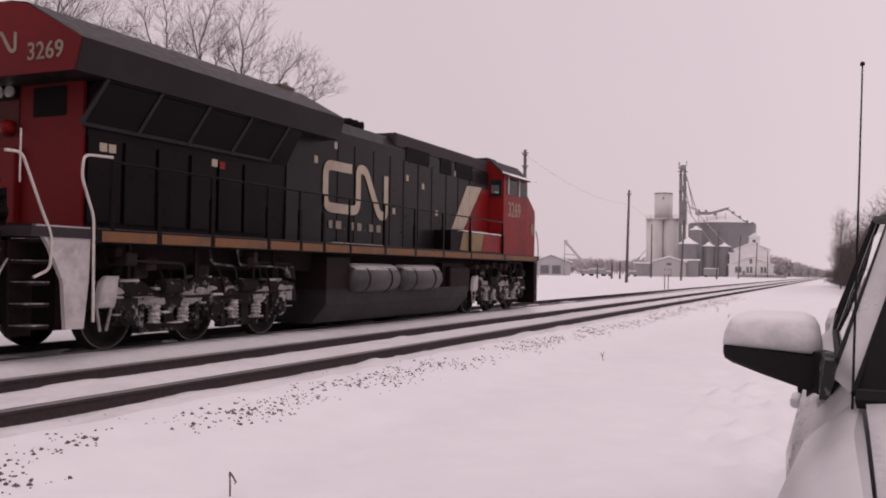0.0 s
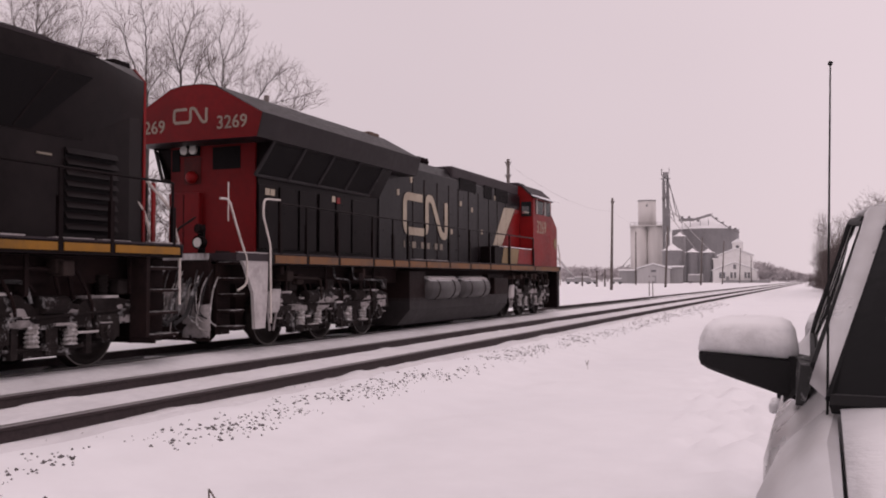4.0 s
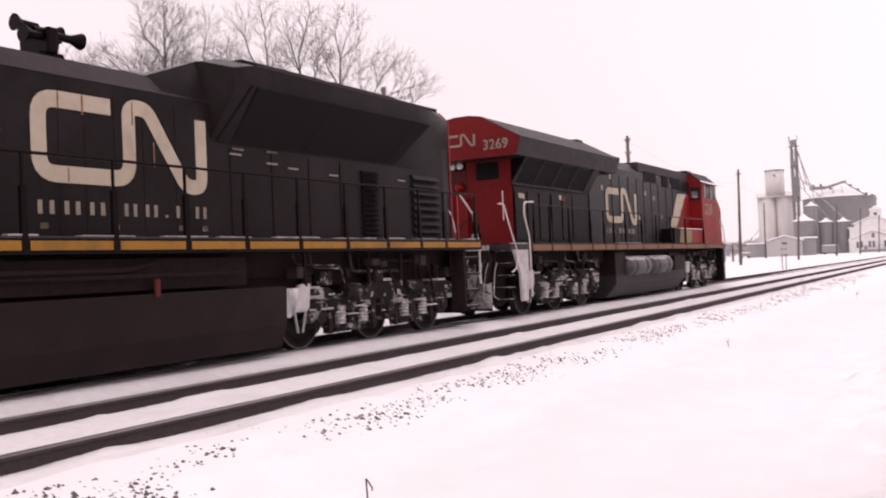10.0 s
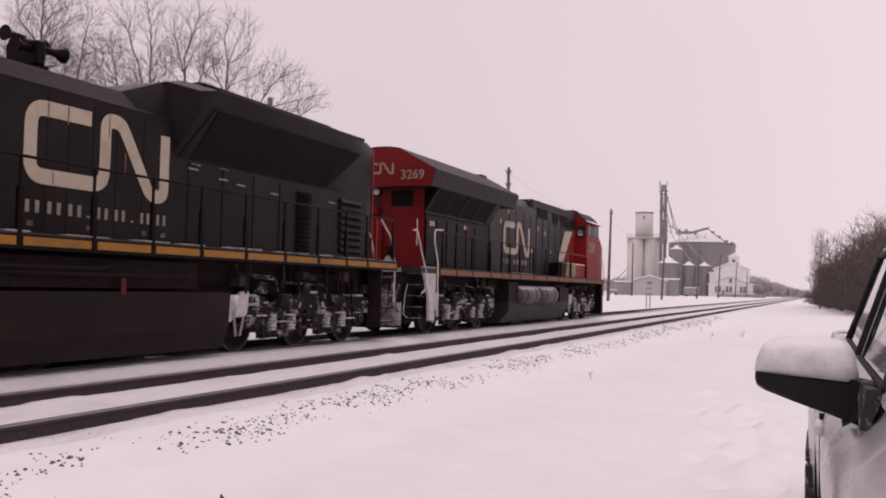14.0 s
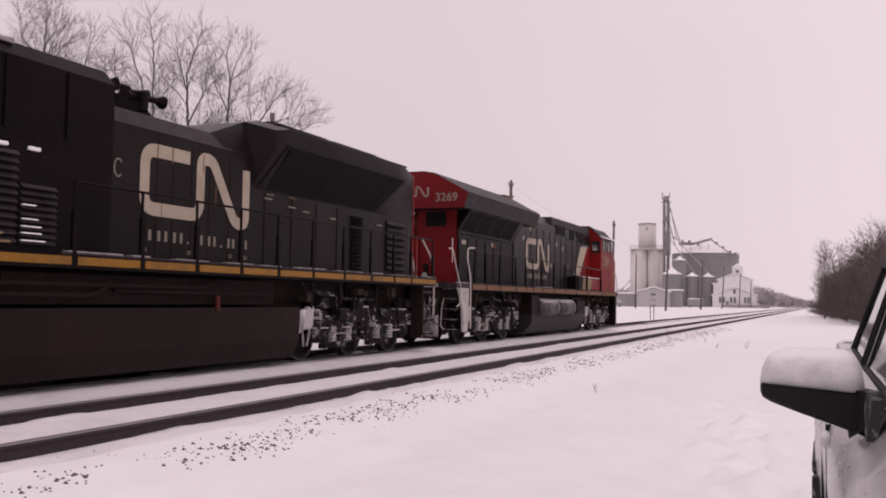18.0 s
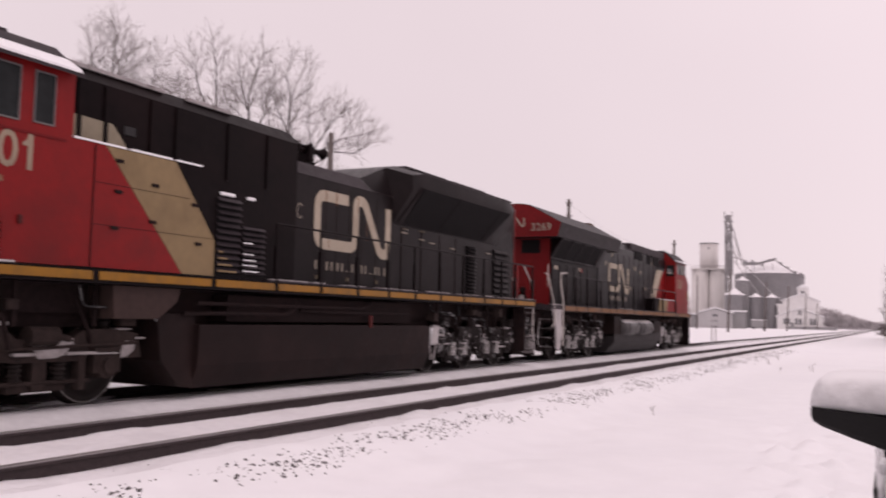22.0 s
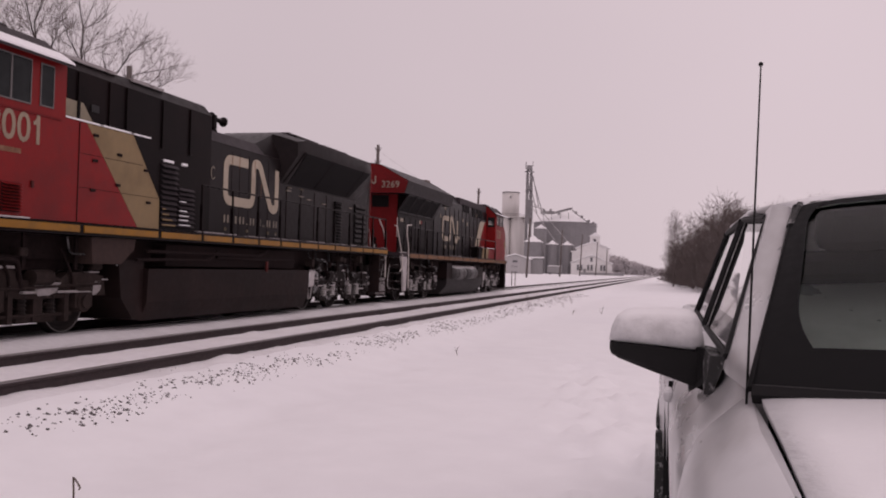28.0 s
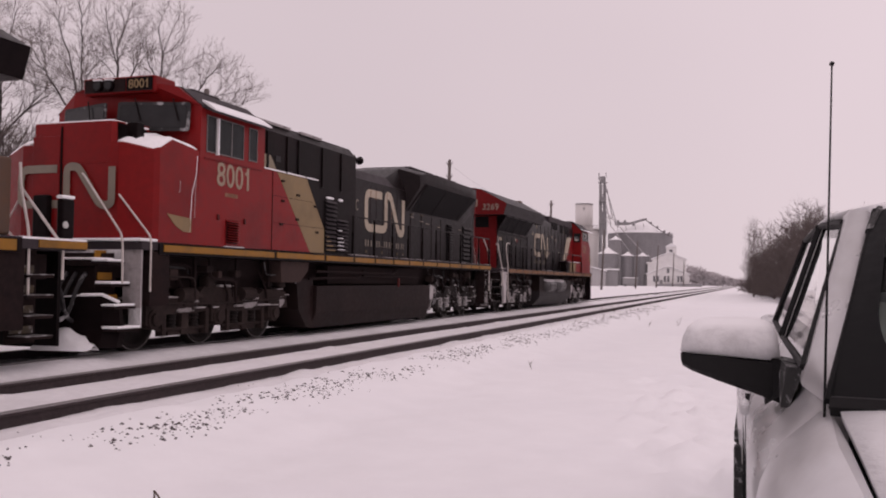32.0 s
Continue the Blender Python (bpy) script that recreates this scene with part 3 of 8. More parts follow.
# ---- trees ----
def tubes_mesh(name, segs, material, sides=4):
    verts, faces = [], []
    for p, q, r, r2, _ in segs:
        d = (q - p).normalized()
        u = d.cross(Vector((0.3, 0.2, 1)) if abs(d.z) < 0.9 else Vector((1, 0, 0))).normalized()
        w = d.cross(u)
        base = len(verts)
        for c, rr in ((p, r), (q, r2)):
            for k in range(sides):
                a = 2 * math.pi * k / sides
                verts.append(c + (u * math.cos(a) + w * math.sin(a)) * rr)
        for k in range(sides):
            j = (k + 1) % sides
            faces.append((base + k, base + j, base + sides + j, base + sides + k))
    me = bpy.data.meshes.new(name)
    me.from_pydata(verts, [], faces)
    me.materials.append(material)
    return me


def plant(name, kinds, label, at, turn, size=1.0, group=""):
    t = thing(name, label, "tree", at, turn, group)
    t.scale = (size, size, size)
    for pname, me in kinds:
        o = new(pname, me)
        o.parent = t
        if pname != "trunk":
            tagged(o, kind="stuff")
    return t


def at_bearing(az, dist, z=-0.1):
    return (-math.sin(radians(az)) * dist, math.cos(radians(az)) * dist, z)


def grown_tree(seed, trunk, lobes, density=19.0, step=0.24, tip=0.0056, twigs=3, bark=BARK, twig=TWIG):
    """A leafless tree: from its trunk lines, given as (x, z), ascending limbs, branches and twigs reach into the lobes
    of its crown (x, z, half width, half height), each from the nearest wood that points its way."""
    rng = random.Random(seed)
    pts, ways, parents = [], [], []

    def add(p, parent, d):
        pts.append(tuple(p))
        ways.append(tuple(d))
        parents.append(parent)
        return len(pts) - 1

    def run(prev, path):
        last = Vector(pts[prev])
        for q in path:
            prev = add(q, prev, (q - last).normalized())
            last = q
        return prev

    for j, line in enumerate(trunk):
        deep = 0.0 if j == 0 else rng.uniform(-0.9, 0.9)
        ends = [Vector((x, deep * i / max(1, len(line) - 1), z)) for i, (x, z) in enumerate(line)]
        if j == 0:
            prev = add(ends[0], -1, (0, 0, 1))
        else:
            prev = min(range(len(pts)), key=lambda n: (Vector(pts[n]) - ends[0]).length)
        last = Vector(pts[prev])
        for q in ends[1:]:
            n = max(1, int((q - last).length / step))
            prev = run(prev, [last.lerp(q, k / n) + Vector((rng.gauss(0, 0.02), rng.gauss(0, 0.02), 0)) for k in range(1, n + 1)])
            last = q
    goals = []
    for cx, cz, rx, rz in lobes:
        for _ in range(max(10, int(density * 4.2 * rx * rx * rz))):
            v = Vector((1, 1, 1))
            while v.length > 1.0 - 0.3 * abs(noise.noise((v.x * 1.7 + seed, v.y * 1.7, v.z * 1.7 + cz))):
                v = Vector((rng.uniform(-1, 1), rng.uniform(-1, 1), rng.uniform(-1, 1)))
            goals.append(Vector((cx + v.x * rx, v.y * rx * 0.9, cz + v.z * rz)))
    rng.shuffle(goals)
    for q in goals:
        p = np.array(pts)
        w = np.array(ways)
        to = np.array(q) - p
        far = np.linalg.norm(to, axis=1) + 1e-6
        along = (to * w).sum(axis=1) / far
        lift = to[:, 2] / far
        cost = far * (1.0 + 2.2 * np.maximum(0, 0.80 - along) + 1.6 * np.maximum(0, 0.35 - lift))
        i = int(np.argmin(cost))
        if far[i] < step * 0.6 or along[i] < 0.1:
            continue
        base, d = Vector(pts[i]), Vector(ways[i])
        bend = base + d * far[i] * 0.30 + Vector((rng.gauss(0, 0.04), rng.gauss(0, 0.04), 0.02)) * far[i]
        n = max(1, int(far[i] / step))
        run(i, [base * (1 - u) ** 2 + bend * 2 * u * (1 - u) + q * u * u for u in [k / n for k in range(1, n + 1)]])
    kids, flow = [0] * len(pts), [0.0] * len(pts)
    for i in range(len(pts) - 1, 0, -1):
        flow[i] = max(flow[i], tip ** 2.15)
        flow[parents[i]] += flow[i]
        kids[parents[i]] += 1
    rad = [f ** (1 / 2.15) for f in flow]
    segs = []
    for i in range(1, len(pts)):
        k = parents[i]
        p, d = Vector(pts[i]), Vector(ways[i])
        segs.append((Vector(pts[k]), p, min(rad[k], rad[i] * 1.25), rad[i], 4 if rad[i] > 0.05 else 2 if rad[i] > 0.0125 else 0))
        if rad[i] < 0.018:
            for _ in range(twigs if kids[i] == 0 else rng.choice((0, 1, 1, 2))):
                side = Vector((rng.gauss(0, 1), rng.gauss(0, 1), rng.gauss(0.3, 0.6)))
                side = (side - d * side.dot(d)).normalized()
                nd, e = (d + side * rng.uniform(0.2, 0.75)).normalized(), p
                length = step * rng.uniform(0.8, 1.6)
                for h in range(2):
                    q = e + nd * length
                    segs.append((e, q, tip * (0.9 - 0.15 * h), tip * (0.75 - 0.2 * h), 0))
                    nd = (nd + Vector((rng.gauss(0, 0.12), rng.gauss(0, 0.12), rng.gauss(0.10, 0.10)))).normalized()
                    e = q
    return [("trunk", tubes_mesh("trunk", [q for q in segs if q[4] == 4], bark, 7)), ("limb_work", tubes_mesh("limb_work", [q for q in segs if q[4] == 2], bark, 4)), ("crown", tubes_mesh("crown", [q for q in segs if q[4] == 0], twig, 3))]


# bearing, distance, seed, trunk lines, crown lobes
TREES = [
    (47.3, 44, 11, [[(0, -0.3), (0.0, 9.0), (0.05, 14.6)]], [(0.0, 12.6, 1.55, 2.5), (0.0, 10.6, 2.3, 1.6), (-2.3, 11.0, 1.3, 1.2), (-3.2, 11.4, 0.8, 0.7), (0.9, 12.6, 0.8, 1.4), (0.1, 14.4, 0.55, 0.8)]),
    (45.4, 46, 12, [[(0, -0.3), (0.0, 9.5), (0.35, 12.4), (0.7, 14.0)]], [(0.6, 13.4, 0.75, 1.2), (0.2, 11.6, 1.2, 1.3), (1.6, 12.2, 0.9, 0.8), (1.6, 10.0, 1.5, 1.4), (-1.0, 9.6, 1.3, 1.2)]),
    (41.1, 42, 13, [[(0, -0.3), (0.05, 8.0), (-0.05, 12.0), (-0.3, 14.0)], [(0, 8.0), (-0.5, 10.6), (-1.2, 12.6)], [(0, 7.4), (-1.3, 9.6), (-2.2, 11.2)]], [(-0.25, 12.9, 0.75, 1.35), (-1.25, 12.6, 0.65, 1.2), (-1.7, 11.0, 1.2, 0.9), (0.5, 11.0, 0.8, 1.3), (-0.5, 10.0, 1.4, 1.0), (-2.2, 10.0, 0.9, 0.9), (0.4, 8.6, 1.3, 1.0)]),
    (39.1, 42, 14, [[(0, -0.3), (0.05, 9.2), (-0.05, 11.2), (0.35, 12.6), (0.6, 13.4)], [(0, 10.4), (-0.45, 12.0), (-0.6, 13.0)], [(0, 9.0), (0.8, 10.6), (1.0, 12.0)]], [(0.55, 13.1, 0.75, 0.95), (-0.5, 12.7, 0.65, 1.0), (-0.9, 11.0, 0.9, 0.9), (1.0, 11.4, 0.75, 1.1), (0.2, 11.4, 1.2, 1.1), (-1.0, 9.4, 1.1, 0.9), (1.2, 9.2, 1.2, 1.0)]),
    (36.7, 42, 15, [[(0, -0.3), (0.05, 9.6), (0.12, 11.2), (-0.1, 12.3), (0.1, 13.3)], [(0.1, 11.3), (0.5, 12.2), (0.95, 13.2)], [(0, 9.6), (-0.7, 11.2), (-0.9, 12.2)]], [(0.1, 12.9, 0.6, 0.8), (0.85, 12.8, 0.55, 0.8), (-0.55, 12.2, 0.7, 0.8), (0.6, 11.6, 0.8, 0.7), (-0.7, 10.8, 0.8, 0.9), (0.3, 10.6, 1.1, 0.9), (-0.4, 8.8, 1.2, 0.9)]),
    (35.3, 43, 16, [[(0, -0.3), (0.0, 7.6), (0.2, 9.0), (1.2, 10.6), (2.0, 11.4)], [(0.2, 8.8), (1.4, 9.6), (2.7, 10.0), (3.4, 10.3)], [(0, 8.2), (1.2, 9.0), (2.4, 9.0)], [(0.1, 8.6), (-0.1, 10.4), (0.3, 11.6)]], [(1.3, 11.3, 0.9, 0.75), (2.2, 10.5, 1.0, 0.8), (2.9, 9.9, 0.85, 0.65), (0.6, 10.6, 0.9, 0.9), (2.0, 9.3, 1.1, 0.6), (0.2, 9.0, 1.1, 0.9), (0.8, 7.6, 1.2, 0.9)]),
    (50.2, 46, 17, [[(0, -0.3), (-0.1, 6.0), (-0.4, 10.6)], [(0, 5.0), (1.2, 7.8), (1.7, 9.4)], [(0, 5.0), (-1.6, 8.0), (-2.2, 9.8)]], [(-0.4, 9.8, 1.2, 1.5), (1.5, 8.8, 1.2, 1.3), (-2.1, 9.2, 1.3, 1.4), (0.0, 7.6, 2.0, 1.3), (0.5, 6.0, 2.4, 1.1)]),
    (53.6, 45, 19, [[(0, -0.3), (0.2, 6.4), (0.4, 11.6)], [(0, 5.2), (-1.4, 8.4), (-2.0, 10.6)], [(0, 5.6), (1.5, 8.4), (2.0, 10.2)]], [(0.4, 10.8, 1.2, 1.6), (-1.9, 9.8, 1.2, 1.4), (1.9, 9.6, 1.2, 1.3), (0.2, 8.0, 2.2, 1.5)]),
]
for az, dist, seed, trunk, lobes in TREES:
    plant("bare_tree", grown_tree(seed, trunk, lobes), "leafless deciduous tree with grey-brown twigs behind the railway", at_bearing(az, dist), az, 1.0, "bare trees behind the train")

BRUSH_KINDS = [
    grown_tree(51, [[(0, -0.3), (0.1, 2.0), (0.3, 5.6)], [(0, 0.2), (-0.9, 3.2), (-1.1, 5.0)], [(0, 0.2), (1.0, 2.8), (1.5, 4.6)]], [(0.1, 4.3, 1.7, 2.2), (0.0, 1.7, 2.2, 1.7), (0.0, 0.8, 2.4, 0.8)], 7.0, 0.32, 0.010, 3, BRUSH, BRUSH),
    grown_tree(62, [[(0, -0.3), (-0.2, 2.2), (-0.1, 5.0)], [(0, 0.2), (1.2, 2.6), (1.8, 4.4)], [(0, 0.2), (-1.2, 2.4), (-1.9, 4.2)]], [(0.1, 4.0, 2.1, 1.9), (0.0, 1.6, 2.4, 1.5), (0.0, 0.8, 2.6, 0.8)], 5.5, 0.32, 0.010, 3, BRUSH, BRUSH),
]
SLIM_TREE = grown_tree(31, [[(0, -0.3), (0.15, 4), (0, 8.2)], [(0, 3.0), (-0.7, 5.4), (-0.8, 7.2)], [(0, 3.6), (0.8, 5.8), (1.0, 7.0)]], [(0.0, 7.0, 0.9, 1.6), (-0.8, 6.2, 0.8, 1.4), (0.9, 6.0, 0.8, 1.3), (0.0, 4.6, 1.2, 1.3)], 18.0, 0.26, 0.007, 3, BRUSH, BRUSH)
rng = random.Random(77)
for i in range(44):
    y = 70 + i * 1.37
    edge = 2.6 - (y - 68) * 0.05
    x = edge + (rng.uniform(0.3, 1.6) if i % 2 else rng.uniform(1.8, 9.5))
    plant("bare_shrub", BRUSH_KINDS[i % 2], "dense leafless brown brush at the edge of the snow", (x, y, -0.3), rng.uniform(0, 360), rng.uniform(0.95, 1.2) * (0.8 if i % 2 else 1.12), "brush beside the track")
for az, dist, size in ((37.0, 50, 1.0), (39.6, 47, 1.1), (42.2, 50, 1.15), (45.0, 52, 1.0), (48.5, 47, 1.05), (52.0, 44, 1.1), (55.5, 45, 1.0), (59.0, 42, 1.1), (63.0, 44, 1.0), (43.6, 44, 1.3), (45.2, 46, 1.5), (46.5, 43, 1.4), (47.9, 46, 1.55), (49.6, 44, 1.4), (51.2, 48, 1.5)):
    plant("bare_shrub", BRUSH_KINDS[1], "tall frosted brush under the trees behind the railway", at_bearing(az, dist), az * 7, size, "brush behind the train")
for x, y, size in ((0.1, 100, 0.95), (4.6, 92, 0.86), (7.6, 90, 0.9), (12.6, 88, 1.0), (13.6, 90, 1.05), (27.0, 150, 1.45)):
    plant("bare_tree", SLIM_TREE, "slim leafless tree rising out of the brush", (x, y, -0.3), rng.uniform(0, 360), size, "slim trees in the brush")


def far_woods():
    """The woods along the horizon, far beyond what one could count."""
    rng = random.Random(5)
    segs = []
    for i in range(760):
        u = rng.random()
        if u < 0.42:
            az, d, h = rng.uniform(0.4, 5.4), rng.uniform(430, 560), 0
            h = (1.5 + 11.5 * smoothstep(-0.3, 5.2, az)) * rng.uniform(0.75, 1.08)
        elif u < 0.75:
            az, d = rng.uniform(10.5, 19.5), rng.uniform(430, 520)
            h = rng.uniform(6, 9)
        else:
            az, d = rng.choice((rng.uniform(-16, -1), rng.uniform(19, 75))), rng.uniform(430, 600)
            h = rng.uniform(6, 10)
        x, y, _ = at_bearing(az, d)
        p = Vector((x, y, -0.3))
        segs.append((p, p + Vector((0, 0, h * 0.7)), 0.18, 0.06, 0))
        for k in range(20):
            a, z0 = rng.uniform(0, 6.28), rng.uniform(0.12, 0.65) * h
            q = p + Vector((0, 0, z0))
            ln = h * rng.uniform(0.2, 0.38)
            e = q + Vector((math.cos(a) * ln * 0.6, math.sin(a) * ln * 0.6, ln * 0.8))
            segs.append((q, e, 0.16, 0.12, 0))
            for j in range(2):
                c = q.lerp(e, rng.uniform(0.3, 0.9))
                segs.append((c, c + Vector((rng.gauss(0, 1), rng.gauss(0, 1), rng.uniform(0.3, 1.6))) * 1.0, 0.28, 0.14, 0))
    # The haze of distance is put into the pale wood colour.
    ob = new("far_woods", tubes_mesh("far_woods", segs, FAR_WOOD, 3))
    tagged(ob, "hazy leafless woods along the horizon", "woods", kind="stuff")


far_woods()


def weeds():
    rng = random.Random(8)
    spots = [(-3.45, 14.7, 0.2, 2)] + [(-6.2 + rng.uniform(-1.4, 1.6) + 2.2, 30 + rng.uniform(0, 10), rng.uniform(0.2, 0.4), 3) for _ in range(9)]
    for x, y, h, n in spots:
        bm = bmesh.new()
        for k in range(n):
            a = rng.uniform(0, 6.28)
            b = Vector((x, y, ground_z(x, y) - 0.03))
            e = b + Vector((math.cos(a) * h * 0.3, math.sin(a) * h * 0.3, h * rng.uniform(0.6, 1.0)))
            rod(bm, b, e, 0.004, 0.002, 4)
            rod(bm, b.lerp(e, 0.6), e + Vector((rng.uniform(-0.08, 0.08), 0.03, 0.02)), 0.0035, 0.002, 4)
        w = part("dry_weed", bm, WEED)
        tagged(w, "thin dry weed stalks standing in the snow", "weed", "dry weeds")
    bm = bmesh.new()
    x, y = -3.45, 4.72
    z = ground_z(x, y)
    tube(bm, [(x, y, z - 0.05), (x, y, z + 0.06), (x - 0.005, y, z + 0.155)], 0.006, 5)
    tube(bm, [(x - 0.005, y, z + 0.155), (x + 0.02, y, z + 0.13), (x + 0.045, y, z + 0.095), (x + 0.035, y, z + 0.085)], 0.006, 5)
    tagged(part("broken_stalk", bm, WEED), "bent dry stalk sticking out of the snow", "weed", "dry weeds")


weeds()


# ---- poles, wires, signs ----
def pole(at, height, lean, arms):
    t = thing("utility_pole", "weathered wooden utility pole standing in the snow", "utility pole", at, 0, "utility poles along the line")
    bm = bmesh.new()
    rod(bm, (0, 0, -0.3), (lean * height, 0, height), 0.17, 0.11, 10)
    part("shaft", bm, POLE_WOOD, t, smooth=True)
    for z in arms:
        a = part("insulator_bracket", B((lean * height - 0.13, lean * height + 0.13, -0.06, 0.06, height - z - 0.14, height - z + 0.1), bevel=0.02), POLE_WOOD, t)
        bm = bmesh.new()
        rod(bm, (lean * height, 0, height - z), (lean * height + 0.2, 0, height - z + 0.05), 0.05, 0.04, 6)
        part("insulator", bm, GALV_DARK, a)
        for e in (-1, 1):
            bm = bmesh.new()
            rod(bm, (lean * height + e * 0.08, 0, height - z - 0.12), (lean * height + e * 0.24, 0, height - z + 0.16), 0.05, 0.035, 6)
            part("insulator", bm, GALV_DARK, a)
    return t


POLE_LINE = -21.5
for y, h, lean, arms in ((2.0, 8.9, 0.0, (0.5,)), (32.0, 9.0, 0.0, (0.5,)), (63.7, 10.2, 0.0, (0.35, 1.3)), (98.8, 10.2, 0.02, (0.5,)), (135.5, 9.0, 0.045, (0.4,)), (177.0, 9.2, 0.04, (0.4,)), (216.0, 10.0, 0.05, (0.4,)), (262.0, 9.8, 0.04, (0.4,))):
    pole((POLE_LINE, y, -0.1), h, lean, arms)
for az, d, h in ((10.82, 196, 11.4), (4.03, 300, 8.4), (13.2, 150, 2.6), (12.7, 150, 2.8), (14.1, 160, 2.4)):
    pole(at_bearing(az, d), h, 0.01, ())
bm = bmesh.new()
for (y0, z0), (y1, z1) in zip(((63.7, 9.6), (98.8, 8.6), (135.5, 8.2)), ((98.8, 8.6), (135.5, 8.2), (177.0, 8.4))):
    tube(bm, [(POLE_LINE + 0.2, y0 + (y1 - y0) * s, z0 + (z1 - z0) * s - 3.2 * s * (1 - s)) for s in [i / 10 for i in range(11)]], 0.007, 4)
tagged(part("overhead_wire", bm, GALV_DARK), "thin sagging overhead wire between wooden poles", "wire")
sign = thing("track_sign", "small sign board on two thin posts in the snow", "sign", at_bearing(9.83, 74, -0.15))
part("post", B((-0.16, -0.10, -0.03, 0.03, -0.2, 1.55)), POLE_WOOD, sign)
part("post", B((0.12, 0.18, -0.03, 0.03, -0.2, 1.15)), POLE_WOOD, sign)
part("board", B((-0.3, 0.32, -0.06, -0.035, 1.1, 1.42)), CORRUGATED, sign)


# ---- the grain elevator and the buildings beyond the tracks ----
def cyl(bm, x, y, z0, z1, r, n=28, r1=None):
    return rod(bm, (x, y, z0), (x, y, z1), r, r if r1 is None else r1, n)


def gable_house(name, label, category, at, turn, w, d, eave, ridge, wall_mat, roof_mat, windows=(), doors=(), over=0.4):
    """A gable-ended building whose ridge runs along its local y; the gable looks to -y."""
    h = thing(name, label, category, at, turn)
    bm = bmesh.new()
    extrude(bm, [(-w / 2, -0.3), (w / 2, -0.3), (w / 2, eave), (0, ridge), (-w / 2, eave)], 1, 0, d)
    part("wall", bm, wall_mat, h)
    for s in (-1, 1):
        slope = (ridge - eave) / (w / 2)
        e = (s * (w / 2 + over), eave - slope * over + 0.08)
        bm = bmesh.new()
        extrude(bm, [(0, ridge + 0.08), e, (e[0], e[1] + 0.3), (0, ridge + 0.4)], 1, -over, d + over)
        part("roof", bm, roof_mat, h, "snow-covered roof slope")
    for x, z, ww, hh in windows:
        wd = part("window", B((x - ww / 2, x + ww / 2, -0.08, 0.02, z, z + hh)), FAR_WINDOW, h)
        part("frame", B((x - ww / 2 - 0.1, x - ww / 2, -0.12, 0.02, z - 0.1, z + hh + 0.1), (x + ww / 2, x + ww / 2 + 0.1, -0.12, 0.02, z - 0.1, z + hh + 0.1), (x - ww / 2, x + ww / 2, -0.12, 0.02, z + hh, z + hh + 0.1), (x - ww / 2, x + ww / 2, -0.12, 0.02, z - 0.1, z)), wall_mat, wd)
    for x, ww, hh in doors:
        part("door", B((x - ww / 2, x + ww / 2, -0.1, 0.02, -0.1, hh)), SHED_GREY, h)
    return h


def steel_bin(name, az, d, r, eave, peak, label, ribs=0, mat=GALVANISED, cap_mat=ROOF_SNOW):
    x, y, z = at_bearing(az, d)
    b = thing(name, label, "grain bin", (x, y, z), az, "steel grain bins")
    bm = bmesh.new()
    n = 36
    rings = []
    k = max(2, int(eave / 0.9))
    for i in range(k + 1):
        zz = -0.3 + (eave + 0.3) * i / k
        for dz, rr in ((0.0, r), (0.06, r + 0.05)):
            if i < k or dz == 0.0:
                rings.append([(math.cos(2 * math.pi * j / n) * rr, math.sin(2 * math.pi * j / n) * rr, zz + dz) for j in range(n)])
    loft(bm, rings)
    part("shell", bm, mat, b, smooth=False)
    bm = bmesh.new()
    loft(bm, [[(math.cos(2 * math.pi * j / n) * rr, math.sin(2 * math.pi * j / n) * rr, zz) for j in range(n)] for rr, zz in ((r + 0.25, eave - 0.02), (r + 0.25, eave + 0.12), (r * 0.55, eave + (peak - eave) * 0.52), (0.5, peak), (0.3, peak + 0.3))])
    part("roof", bm, cap_mat, b, "conical roof under snow")
    for j in range(ribs):
        a = 2 * math.pi * j / ribs
        bm = bmesh.new()
        rod(bm, (math.cos(a) * (r + 0.07), math.sin(a) * (r + 0.07), 0), (math.cos(a) * (r + 0.07), math.sin(a) * (r + 0.07), eave), 0.07, n=4)
        part("stiffener", bm, mat, b)
    return b


def lattice(bm, p, q, w, bays):
    """A square lattice mast."""
    p, q = Vector(p), Vector(q)
    cs = [(-w, -w), (w, -w), (w, w), (-w, w)]
    for cx, cy in cs:
        rod(bm, p + Vector((cx, cy, 0)), q + Vector((cx, cy, 0)), 0.11, n=4)
    for i in range(bays):
        a, b = p.lerp(q, i / bays), p.lerp(q, (i + 1) / bays)
        for j in range(4):
            c, e = cs[j], cs[(j + 1) % 4]
            rod(bm, a + Vector((*c, 0)), b + Vector((*e, 0)), 0.06, n=4)
            rod(bm, a + Vector((*c, 0)), a + Vector((*e, 0)), 0.06, n=4)


